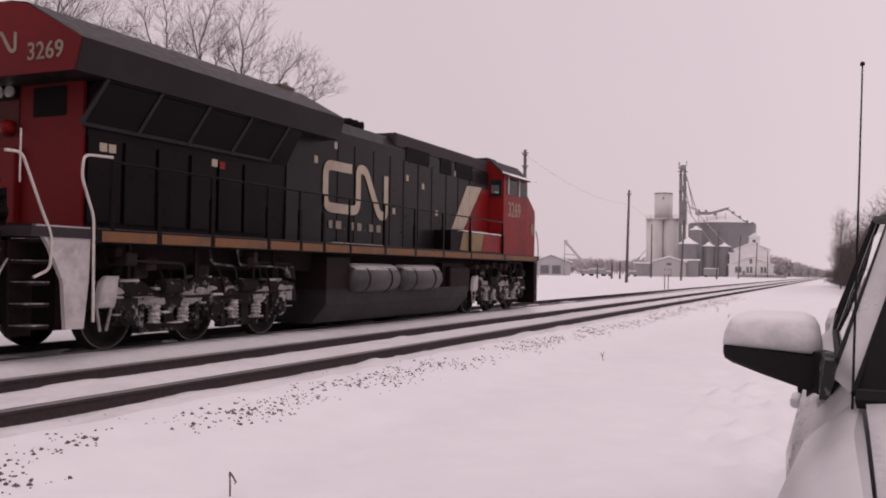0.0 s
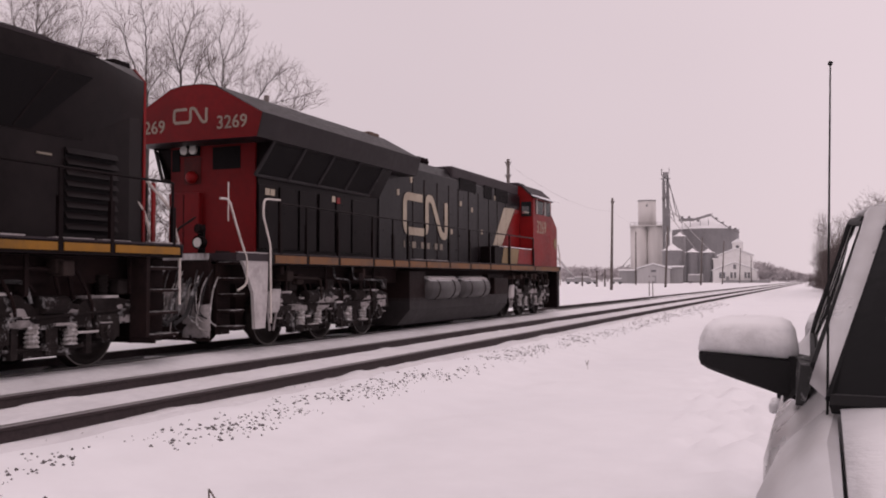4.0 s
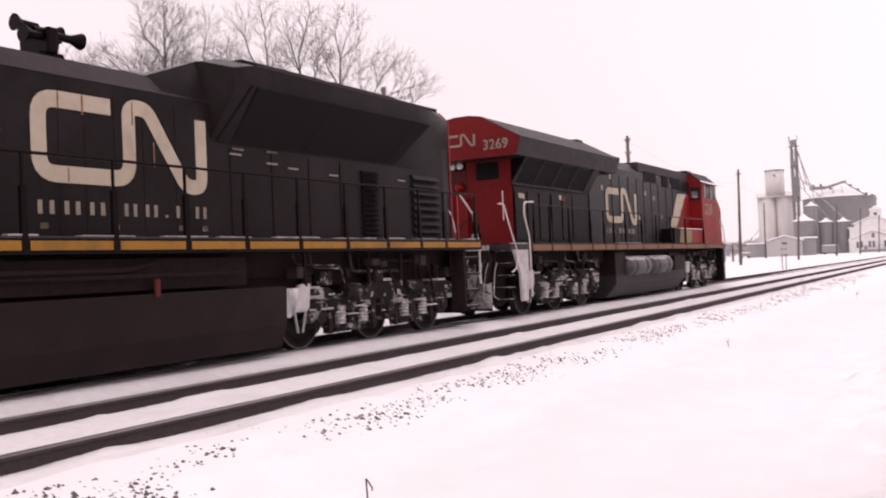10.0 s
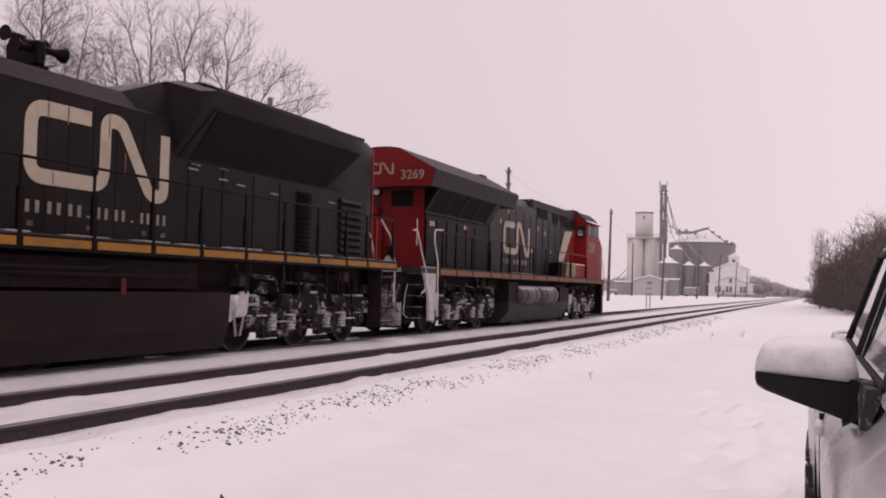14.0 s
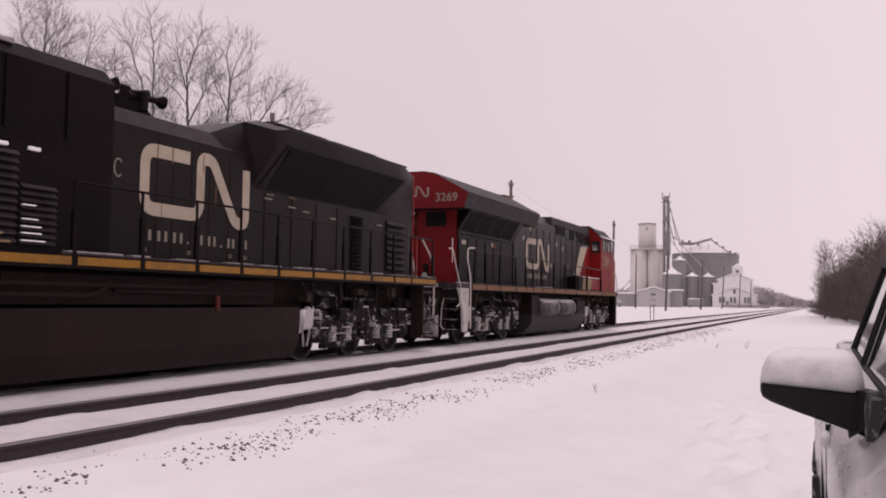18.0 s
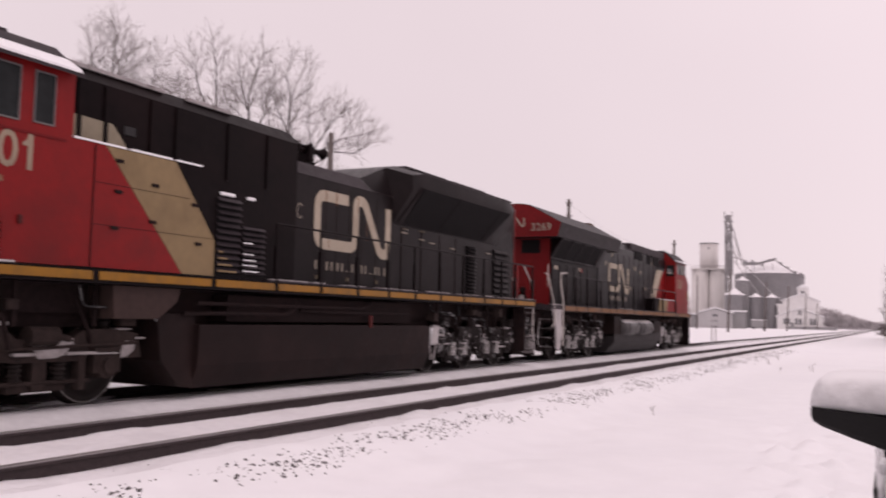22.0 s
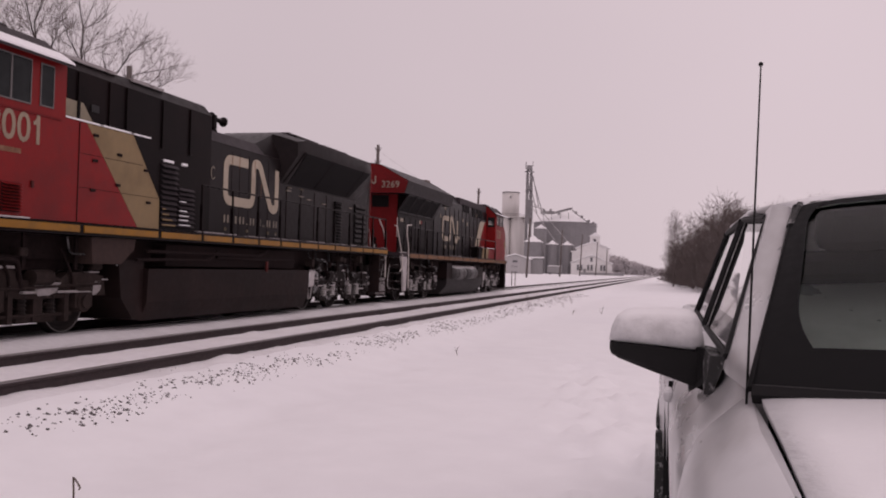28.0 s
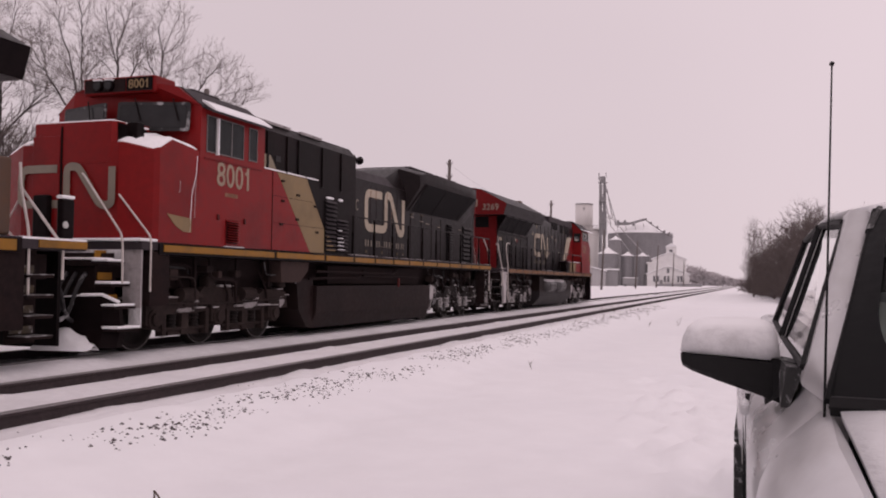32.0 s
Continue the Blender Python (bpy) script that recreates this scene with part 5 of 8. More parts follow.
            bmesh.ops.bevel(bm, geom=list(bm.edges), offset=0.02, segments=2, affect="EDGES", profile=0.5)
            part("sand_hopper", bm, SNOW_PLASTERED, loco, "end casting coated white with snow", smooth=True)
            for d in (-0.16, 0.12):
                bm = bmesh.new()
                rod(bm, (1.2, a - 0.42 + d, 0.64), (1.18, a - 0.42 + d * 0.4, 0.30), 0.022, n=6)
                part("sand_pipe", bm, SNOW_DIRTY, loco)
            for y in ys:
                snow_plaster(loco, y - 0.2, y + 0.2, 0.44, 0.74, 1.215, seed + y, -0.38, 0.04)
        else:
            snow_plaster(loco, a - 0.5, z + 0.5, 0.60, 0.86, 1.163, seed, -0.22, 0.02)
            for k in range(7):
                y, w = a - 0.2 + (z - a + 0.4) * (k + rng.random()) / 7, rng.uniform(0.08, 0.24)
                h = rng.choice((0.34, 0.62, 0.66, 0.74))
                bm = bmesh.new()
                box(bm, 1.1, 1.225, y - w, y + w, h, h + rng.uniform(0.015, 0.04))
                bmesh.ops.bevel(bm, geom=list(bm.edges), offset=0.012, segments=2, affect="EDGES", profile=0.5)
                part("snow_ledge", bm, SNOW_DIRTY if k % 3 else SNOW_PLASTERED, loco, "snow lying on the bogie frame")
        underframe_clutter(loco, a - 0.75, z + 0.75, seed + 9)


def sill_stripe(loco, stops, z0, z1, mat, x=1.531):
    """Painted stripe fields between the stanchion feet."""
    for y0, y1 in zip(stops, stops[1:]):
        part("sill_stripe", B((x, x + 0.012, y0 + 0.055, y1 - 0.055, z0, z1)), mat, loco)


def handrail(loco, stops, z0, z1, x=1.47, mat=BLACK):
    for y in stops:
        bm = bmesh.new()
        box(bm, x - 0.02, x + 0.035, y - 0.035, y + 0.035, z0, z0 + 0.75)
        rod(bm, (x, y, z0 + 0.7), (x, y, z1), 0.022, n=6)
        part("stanchion", bm, mat, loco)
    bm = bmesh.new()
    tube(bm, [(x, stops[0], z1)] + [(x, y, z1) for y in stops[1:]], 0.020, 6)
    part("handrail", bm, mat, loco)


def louvres(loco, x, y0, y1, z0, z1, n, mat=BLACK, label=""):
    fr = part("louvre_frame", B((x - 0.03, x + 0.004, y0, y1, z0, z1)), SCREEN, loco)
    fr_y = SHIFT[loco.name]
    for i in range(n):
        z = z0 + (z1 - z0) * (i + 0.5) / n
        h = (z1 - z0) / n
        bm = bmesh.new()
        vs = [(x, z + h * 0.42), (x + 0.055, z - h * 0.15), (x + 0.067, z - h * 0.12), (x + 0.012, z + h * 0.47)]
        lo = [bm.verts.new((px, y0 - fr_y, pz)) for px, pz in vs]
        hi = [bm.verts.new((px, y1 - fr_y, pz)) for px, pz in vs]
        bm.faces.new(lo)
        bm.faces.new(hi[::-1])
        for k in range(4):
            bm.faces.new((lo[k], hi[k], hi[(k + 1) % 4], lo[(k + 1) % 4]))
        part("slat", bm, mat, fr)


def corner_steps(loco, y0, y1, x, back_mat, snowy, edge_mat=WORN_YELLOW, n=4, z0=0.42, dz=0.33):
    """A step well at a corner: treads with a yellow strip at the back, snow on each tread."""
    for s in (1, -1):
        for i in range(n):
            z = z0 + i * dz
            xs = sorted((s * (x - 0.32), s * x))
            part("step", B((xs[0], xs[1], y0 + 0.02, y1 - 0.02, z - 0.035, z)), GRIME, loco)
            xe = sorted((s * (x - 0.318), s * (x - 0.306)))
            part("riser", B((xe[0], xe[1], y0 + 0.04, y1 - 0.05, z + 0.03, z + 0.13)), edge_mat, loco)
            bm = bmesh.new()
            box(bm, xs[0] + 0.015, xs[1], y0 + 0.01, y1 - 0.01, z, z + (0.035 if snowy else 0.012))
            bmesh.ops.bevel(bm, geom=list(bm.edges), offset=0.012 if snowy else 0.004, segments=2, affect="EDGES", profile=0.5)
            part("step_snow", bm, SNOW_LOOSE if edge_mat is YELLOW else STEP_GREY, loco)
        xi = sorted((s * (x - 0.36), s * (x - 0.32)))
        part("step_back", B((xi[0], xi[1], y0, y1, 0.3, 1.72)), back_mat, loco)


def couplers(loco, y, d):
    bm = bmesh.new()
    box(bm, -0.11, 0.11, min(y, y + d * 0.75), max(y, y + d * 0.75), 0.74, 0.98)
    box(bm, -0.2, 0.2, min(y + d * 0.55, y + d * 0.85), max(y + d * 0.55, y + d * 0.85), 0.68, 1.04)
    bmesh.ops.bevel(bm, geom=list(bm.edges), offset=0.03, segments=2, affect="EDGES", profile=0.5)
    part("coupler", bm, GRIME, loco)
    for x in (0.45, 0.62, 0.8, -0.5, -0.7):
        bm = bmesh.new()
        tube(bm, rounded([(x, y, 1.25), (x + 0.02, y + d * 0.22, 1.0), (x, y + d * 0.35, 0.62), (x - 0.05, y + d * 0.6, 0.5)], 0.12), 0.032, 7)
        part("air_hose", bm, RUBBER, loco)


# paint scheme polygons and shapes of the rear-facing cab unit
def cab_unit():
    L = thing("diesel_locomotive", "red and black diesel locomotive with a wide-nosed cab, dusted with snow", "locomotive", (X_TRAIN, 5.8, Z_TRAIN), shift=5.8)
    # frame and deck
    bm = bmesh.new()
    box(bm, -1.0, 1.0, -3.9, 15.75, 1.18, 1.56)
    part("underframe", bm, GRIME, L)
    part("side_sill", B((-1.53, 1.53, -3.2, 15.8, 1.56, 1.74)), BLACK, L)
    part("walkway", B((0.95, 1.53, 3.9, 15.8, 1.74, 1.765), (-1.53, -0.95, 3.9, 15.8, 1.74, 1.765)), GREY_ROOF, L)
    rng = random.Random(2)
    y = 4.0
    while y < 15.3:
        w = rng.uniform(0.3, 1.0)
        part("walkway_snow", B((1.42, 1.532, y, min(15.7, y + w), 1.765, 1.765 + rng.uniform(0.008, 0.022))), SNOW_DIRTY, L, "thin snow along the walkway edge")
        y += w + rng.uniform(0.15, 0.7)
    sill_stripe(L, [-3.15, 0.43, 2.6, 4.1, 5.35, 6.55, 7.69, 8.79, 9.96, 11.15, 12.32, 13.42, 14.33, 15.78], 1.605, 1.712, YELLOW)
    # nose: a raised centre, lower sloping shoulders under snow, chamfered corners
    bm = bmesh.new()
    plan = [(-1.50, -2.15), (-1.50, -2.88), (-1.50, -3.20), (-1.44, -3.28), (-0.95, -3.50), (0.95, -3.50), (1.44, -3.28), (1.50, -3.20), (1.50, -2.88), (1.50, -2.15)]
    tops = [3.34, 3.42, 3.24, 3.20, 3.32, 3.32, 3.20, 3.24, 3.42, 3.34]
    loft(bm, [[(x, y, 1.75) for x, y in plan], [(x, y, z) for (x, y), z in zip(plan, tops)]])
    part("nose", bm, RED, L)
    bm = bmesh.new()
    plan = [(-0.72, -2.45), (-0.76, -3.44), (-0.70, -3.505), (0.80, -3.505), (0.86, -3.44), (0.70, -2.45)]
    loft(bm, [[(x, y, 3.0) for x, y in plan], [(x, y, 3.66 if y < -3 else 3.74) for x, y in plan]])
    part("nose_ridge", bm, RED, L)
    part("ridge_snow", B((-0.7, 0.82, -3.50, -2.6, 3.655, 3.685), bevel=0.01), SNOW_LOOSE, L, "thin snow on the nose ridge")
    bm = bmesh.new()
    loft(bm, [[(0.862, -3.43, 3.34), (0.70, -2.50, 3.40), (0.70, -2.50, 3.66), (0.862, -3.43, 3.64)], [(0.872, -3.43, 3.34), (0.71, -2.50, 3.40), (0.71, -2.50, 3.66), (0.872, -3.43, 3.64)]])
    part("ridge_side", bm, BLACK, L)
    part("nose_door", B((-0.72, -0.18, -3.525, -3.50, 1.95, 3.45), bevel=0.006), RED, L)
    part("nose_door_gap", B((-0.17, -0.14, -3.52, -3.50, 1.85, 3.6)), BLACK, L)
    for sx in (1, -1):
        bm = bmesh.new()
        pts = [(0.875, -3.44, 3.345), (0.96, -3.47, 3.335), (1.42, -3.27, 3.225), (1.485, -3.18, 3.26), (1.49, -2.88, 3.435), (1.49, -2.55, 3.40), (1.49, -2.2, 3.36), (0.74, -2.3, 3.64), (0.80, -2.9, 3.55)]
        low = [bm.verts.new((sx * x, y, z - 0.03)) for x, y, z in pts]
        rim = [bm.verts.new((sx * x, y, z + 0.012)) for x, y, z in pts]
        mid = [bm.verts.new((sx * (x * 0.8 + 0.225), y * 0.8 - 0.56, z * 0.6 + 1.40 + 0.02)) for x, y, z in pts]
        for k in range(len(pts)):
            n = (k + 1) % len(pts)
            bm.faces.new((low[k], low[n], rim[n], rim[k]))
            bm.faces.new((rim[k], rim[n], mid[n], mid[k]))
        bm.faces.new(mid)
        bmesh.ops.recalc_face_normals(bm, faces=bm.faces)
        part("nose_snow", bm, SNOW_LOOSE, L, "snow heaped on the nose shoulder")
    part("nose_top_box", B((0.92, 1.12, -3.30, -3.10, 3.36, 3.66), bevel=0.02), BLACK, L)
    em = bmesh.new()
    path = ribbon_path(-1.02, 2.28, 1.95, 0.72)
    rings = []
    for i, p in enumerate(path):
        a, c = path[max(i - 1, 0)], path[min(i + 1, len(path) - 1)]
        d = Vector((c[0] - a[0], c[1] - a[1])).normalized()
        nrm = Vector((-d.y, d.x)) * 0.065
        rings.append([(p[0] + nrm.x, -3.528, p[1] + nrm.y), (p[0] - nrm.x, -3.528, p[1] - nrm.y), (p[0] - nrm.x, -3.534, p[1] - nrm.y), (p[0] + nrm.x, -3.534, p[1] + nrm.y)])
    loft(em, rings)
    part("nose_emblem", em, CREAM_WORN, L, "pale ribbon emblem on the nose")
    bm = bmesh.new()
    extrude(bm, [(-3.0, 2.22), (-2.34, 2.18), (-2.34, 1.95), (-2.55, 1.95), (-2.78, 2.04)], 0, 1.5, 1.508)
    part("nose_tan_mark", bm, TAN, L)
    part("pilot_lamp_box", B((-0.62, -0.3, -3.62, -3.52, 1.8, 2.5), bevel=0.03), BLACK, L)
    # cab
    bm = bmesh.new()
    sec = [(-1.5, 1.75), (1.5, 1.75), (1.5, 4.12), (1.06, 4.46), (0.5, 4.54), (-0.5, 4.54), (-1.06, 4.46), (-1.5, 4.12)]
    loft(bm, [[(x, -2.62 + 0.30 * abs(x) + 0.08 * max(0, z - 3.3), z) for x, z in sec], [(x, 0.0, z) for x, z in sec]])
    cab = part("cab", bm, RED, L)
    bm = bmesh.new()
    loft(bm, [[(x, y, z) for x, z in ((1.54, 4.11), (1.07, 4.475), (0.5, 4.555), (-0.5, 4.555), (-1.07, 4.475), (-1.54, 4.11), (-1.5, 4.09), (-1.05, 4.44), (1.05, 4.44), (1.5, 4.09))] for y in (-2.1, 0.04)])
    part("cab_roof", bm, GREY_ROOF, L)
    bm = bmesh.new()
    extrude(bm, [(1.50, 4.11), (1.50, 4.16), (1.68, 4.06), (1.68, 4.02)], 1, -2.05, -0.02)
    part("window_awning", bm, GREY_ROOF, L)
    bm = bmesh.new()
    extrude(bm, [(1.52, 4.15), (1.40, 4.235), (1.41, 4.265), (1.54, 4.19), (1.685, 4.09), (1.685, 4.062)], 1, -1.95, -0.06)
    part("awning_snow", bm, SNOW_LOOSE, L, "snow on the cab window awning")
    for y0, y1, z0, z1 in ((-1.93, -1.68, 3.38, 3.98), (-1.55, -1.18, 3.38, 3.98), (-1.15, -0.78, 3.38, 3.98), (-0.56, -0.30, 3.40, 3.98)):
        w = part("side_window", B((1.494, 1.505, y0, y1, z0, z1)), WINDOW_DARK, L)
        s = 5.8
        bmf = bmesh.new()
        for b in ((y0 - 0.018, y0, z0 - 0.02, z1 + 0.02), (y1, y1 + 0.018, z0 - 0.02, z1 + 0.02), (y0, y1, z0 - 0.02, z0), (y0, y1, z1, z1 + 0.02)):
            box(bmf, 1.494, 1.515, b[0] - s, b[1] - s, b[2], b[3])
        part("window_frame", bmf, TRIM_GREY, w)
    part("mirror_panel", B((1.50, 1.555, -1.65, -1.62, 3.34, 3.98)), SNOW_LOOSE, L, "pale wind deflector beside the cab window")
    part("drip_rail", B((1.50, 1.515, -2.0, -0.1, 3.235, 3.265)), RED_DULL, L)
    part("cab_vent_frame", B((1.5, 1.512, -1.31, -0.92, 1.80, 2.24)), RED_DULL, L)
    louvres(L, 1.512, -1.29, -0.94, 1.82, 2.22, 9, RED)
    for y, z in ((-1.55, 2.26), (-0.68, 2.24)):
        part("jack_pad", B((1.5, 1.53, y - 0.03, y + 0.03, z - 0.05, z + 0.05), bevel=0.01), RED_DARK, L)
    numerals("8001", 0.60, NUMERAL, L, lambda u: side_text(1.502, -1.03 + u, 3.0), 0.97)
    part("model_plate", B((1.5, 1.503, -1.34, -0.92, 2.64, 2.71)), RUST, L, "small unreadable stencilled line")
    for s in (1, -1):
        def front(x, z, out):
            return (s * x, -2.62 + 0.30 * x + 0.08 * (z - 3.3) - out, z)
        for nm, x0, x1, z0, z1, out, mat in (("windshield_gasket", 0.12, 1.32, 3.68, 4.18, 0.012, RUBBER), ("windshield", 0.17, 1.27, 3.73, 4.13, 0.022, WINDOW_GREY)):
            bm = bmesh.new()
            q = [(x0 + 0.03, z0), (x1 - 0.03, z0), (x1, z0 + 0.03), (x1, z1 - 0.03), (x1 - 0.03, z1), (x0 + 0.03, z1), (x0, z1 - 0.03), (x0, z0 + 0.03)]
            loft(bm, [[front(x, z, out) for x, z in q], [front(x, z, -0.01) for x, z in q]])
            part(nm, bm, mat, L)
    for x in (0.42, 1.05, -0.6):
        bm = bmesh.new()
        rod(bm, (x, -2.62 + 0.3 * abs(x) + 0.02, 4.24), (x + 0.12, -2.62 + 0.3 * abs(x + 0.12) - 0.02, 3.85), 0.012, n=5)
        part("wiper", bm, BLACK, L)
    part("number_board_box", B((-0.75, 0.75, -2.37, -1.8, 4.36, 4.65), bevel=0.03), RED, L)
    part("number_board_panel", B((-0.71, 0.14, -2.385, -2.36, 4.39, 4.62)), GRIME, L)
    part("number_board", B((0.17, 0.70, -2.392, -2.36, 4.39, 4.62)), BLACK, L)
    numerals("8001", 0.22, TAN, L, lambda u: end_text(0.435 + u, -2.395, 4.50))
    for s in (-0.40, -0.17):
        bm = bmesh.new()
        rod(bm, (s, -2.45, 4.50), (s, -2.36, 4.50), 0.095, n=16)
        lamp = part("headlight", bm, BLACK, L, smooth=False)
        bm = bmesh.new()
        rod(bm, (s, -2.458 - 5.8, 4.50), (s, -2.44 - 5.8, 4.50), 0.075, n=16)
        part("lens", bm, WINDOW_GREY, lamp)
        part("lamp_snow", B((s - 0.08, s + 0.08, -2.46, -2.37, 4.585, 4.61), bevel=0.01), SNOW_LOOSE, L)
    part("roof_hatch", B((-0.5, 0.75, -1.3, -0.4, 4.55, 4.63), bevel=0.02), GREY_ROOF, L)
    # lower equipment box with the diagonal paint bands
    part("equipment_box", B((-1.46, 1.46, 0.0, 2.35, 1.75, 3.32), (-1.46, 1.46, 2.35, 3.88, 1.75, 3.06)), BLACK, L)
    s1, s2 = (0.51, 3.31, 1.96, 1.76), (1.70, 3.31, 2.56, 1.76)
    for nm, mat, poly in (("red_panel", RED, [(0.0, 1.76), (2.0, 1.76), (0.55, 3.31), (0.0, 3.31)]), ("tan_panel", TAN, [(2.01, 1.76), (2.66, 1.76), (2.66, 2.28), (1.80, 3.31), (0.56, 3.31)])):
        bm = bmesh.new()
        extrude(bm, poly, 0, 1.46, 1.468)
        part(nm, bm, mat, L)
    for y, z0, z1 in ((0.38, 1.76, 3.3),):
        part("door_seam", B((1.466, 1.476, y - 0.008, y + 0.008, z0, z1)), BLACK, L)
    for y, z in ((0.78, 3.15), (0.78, 2.75), (0.74, 2.28), (1.42, 2.92), (1.40, 2.42), (2.2, 2.75), (2.3, 2.2)):
        part("latch", B((1.466, 1.49, y - 0.06, y + 0.06, z - 0.022, z + 0.022)), GRIME, L)
    for z, y1 in ((2.83, 2.1), (2.30, 2.62)):
        part("door_seam", B((1.466, 1.4715, 0.39, y1, z - 0.0035, z + 0.0035)), GRIME, L)
    part("sill_snow", B((1.44, 1.535, -1.35, -0.72, 1.742, 1.768), bevel=0.008), SNOW_PLASTERED, L, "snow lying on the sill below the cab")
    y = 0.05
    while y < 2.2:
        w = rng.uniform(0.3, 0.9)
        part("ledge_snow", B((1.33, 1.472, y, min(2.33, y + w), 3.32, 3.32 + rng.uniform(0.01, 0.03))), SNOW_LOOSE, L, "snow on the equipment box ledge")
        y += w + 0.1
    louvres(L, 1.466, 2.68, 3.20, 1.80, 2.94, 12, GREY_ROOF)
    for k in range(4):
        z = 1.80 + 0.095 * (k + 0.5)
        part("slat_paint", B((1.512, 1.536, 2.685, 3.10 - 0.11 * k, z - 0.02, z + 0.006)), TAN, L)
    louvres(L, 1.466, 3.26, 3.80, 1.80, 2.56, 9, GREY_ROOF)
    for z, y1 in ((1.86, 3.62), (1.95, 3.56), (2.03, 3.55), (2.12, 3.5), (2.29, 3.46)):
        part("slat_snow", B((1.505, 1.536, 3.27, y1, z, z + 0.016)), SNOW_LOOSE, L, "snow on the louvre slats")
    for y0, y1 in ((2.74, 3.06), (3.36, 3.54)):
        part("louvre_snow", B((1.40, 1.50, y0, y1, 2.97, 3.02), bevel=0.015), SNOW_LOOSE, L, "snow above the louvres")
    # hoods
    bm = bmesh.new()
    sec = [(-1.02, 1.75), (1.02, 1.75), (1.02, 4.22), (0.82, 4.44), (-0.82, 4.44), (-1.02, 4.22)]
    loft(bm, [[(x, y, z) for x, z in sec] for y in (0.0, 5.25)])
    part("front_hood", bm, BLACK, L)
    bm = bmesh.new()
    extrude(bm, [(0.03, 3.34), (1.42, 3.34), (1.05, 3.72), (0.03, 3.74)], 0, 1.02, 1.028)
    part("hood_tan_panel", bm, PALE_TAN, L, "faded pale tan paint band")
    for y in (0.48, 0.92, 1.75, 2.25, 3.4, 4.4):
        part("hood_rib", B((1.02, 1.05, y - 0.03, y + 0.03, 3.3, 4.2)), BLACK, L)
    part("hood_vent", B((1.02, 1.04, 1.25, 1.45, 3.62, 3.74)), RUBBER, L)
    for y0, y1 in ((0.1, 2.1), (2.6, 3.6)):
        part("hood_top_snow", B((0.80, 0.90, y0, y1, 4.40, 4.455)), SNOW_DIRTY, L)
    bm = bmesh.new()
    sec = [(-1.02, 1.75), (1.02, 1.75), (1.02, 3.72), (0.78, 3.98), (-0.78, 3.98), (-1.02, 3.72)]
    loft(bm, [[(x * k, y, z) for x, z in sec] for y, k in ((5.25, 1.0), (15.2, 1.0), (15.56, 0.93))])
    part("long_hood", bm, HOOD_DUST_VEIL, L)
    bm = bmesh.new()
    loft(bm, [[(x, y, z) for x, z in ((1.03, 3.72), (0.80, 3.99), (-0.80, 3.99), (-1.03, 3.72), (-1.0, 3.70), (1.0, 3.70))] for y in (5.27, 7.7)])
    part("hood_roof", bm, GREY_ROOF, L)
    # flared radiator housing
    bm = bmesh.new()
    def flare(k, t, w=1.03):
        """One slice: k spreads the side screens, t raises the top."""
        half = [(w, 3.16), (w + 0.45 * k, 3.18 + 0.80 * k), (w + 0.44 * k, 3.70 + 0.57 * k), (0.75, 3.99 + 0.49 * t)]
        return [(-x, z) for x, z in half[:1]] + half + [(-x, z) for x, z in half[:0:-1]]
    rings = [[(x, y, z) for x, z in flare(k, t, w)] for y, k, t, w in ((7.75, 0.0, 0.02, 1.005), (8.66, 0.02, 0.72, 1.005), (8.78, 0.86, 0.80, 1.03), (9.15, 1.0, 1.0, 1.03), (13.55, 1.0, 1.0, 1.03), (14.1, 0.96, 1.0, 1.03))]
    half = [(0.955, 3.16), (0.96, 3.7), (0.97, 4.25), (0.75, 4.46)]
    rings.append([(-x, 15.56, z) for x, z in half[:1]] + [(x, 15.56, z) for x, z in half] + [(-x, 15.56, z) for x, z in half[:0:-1]])
    loft(bm, rings)
    part("radiator_housing", bm, HOOD_DUST_VEIL, L, smooth=True).data.set_sharp_from_angle(angle=0.75)
    # A proud black sheet puts the recess's shade into the screen face.
    bm = bmesh.new()
    face = [(1.052, 9.05, 3.185), (1.052, 13.35, 3.185), (1.488, 14.0, 3.945), (1.488, 9.2, 3.945)]
    loft(bm, [[(x - 0.03, y, z + 0.02) for x, y, z in face], face])
    part("radiator_screen", bm, SCREEN, L, "flat black screen sheet with the radiator recess's deep shade in its colour")
    for y0, y1, x, z in ((9.25, 10.7, 1.15, 4.35), (10.95, 12.2, 1.12, 4.36), (12.5, 13.6, 1.15, 4.34), (15.1, 15.45, 0.8, 4.46)):
        part("roof_plate", B((x - 0.35, x, y0, y1, z - 0.06, z + 0.075), bevel=0.02), BLACK, L)
    for y in (9.1, 11.0, 13.4):
        bm = bmesh.new()
        rod(bm, (1.06, y - 0.32, 3.2), (1.49, y, 3.96), 0.02, n=5)
        part("flare_brace", bm, HOOD_DUST_VEIL, L)
    bm = bmesh.new()
    box(bm, 1.30, 1.475, 9.2, 14.1, 4.262, 4.292)
    part("gutter", bm, GREY_ROOF, L)
    for y0, y1 in ((9.6, 11.6), (11.9, 13.9)):
        part("fan_deck", B((-0.8, 0.8, y0, y1, 4.47, 4.56), bevel=0.03), GREY_ROOF, L)
    bm = bmesh.new()
    extrude(bm, [(-0.97, 1.75), (0.97, 1.75), (0.97, 4.26), (0.76, 4.47), (-0.76, 4.47), (-0.97, 4.26)], 1, 15.562, 15.61)
    part("rear_hood_wall", bm, RED, L, "red rear end wall of the hood")
    louvres(L, 1.03, 13.96, 14.92, 1.86, 3.04, 8, HOOD_DUST_VEIL)
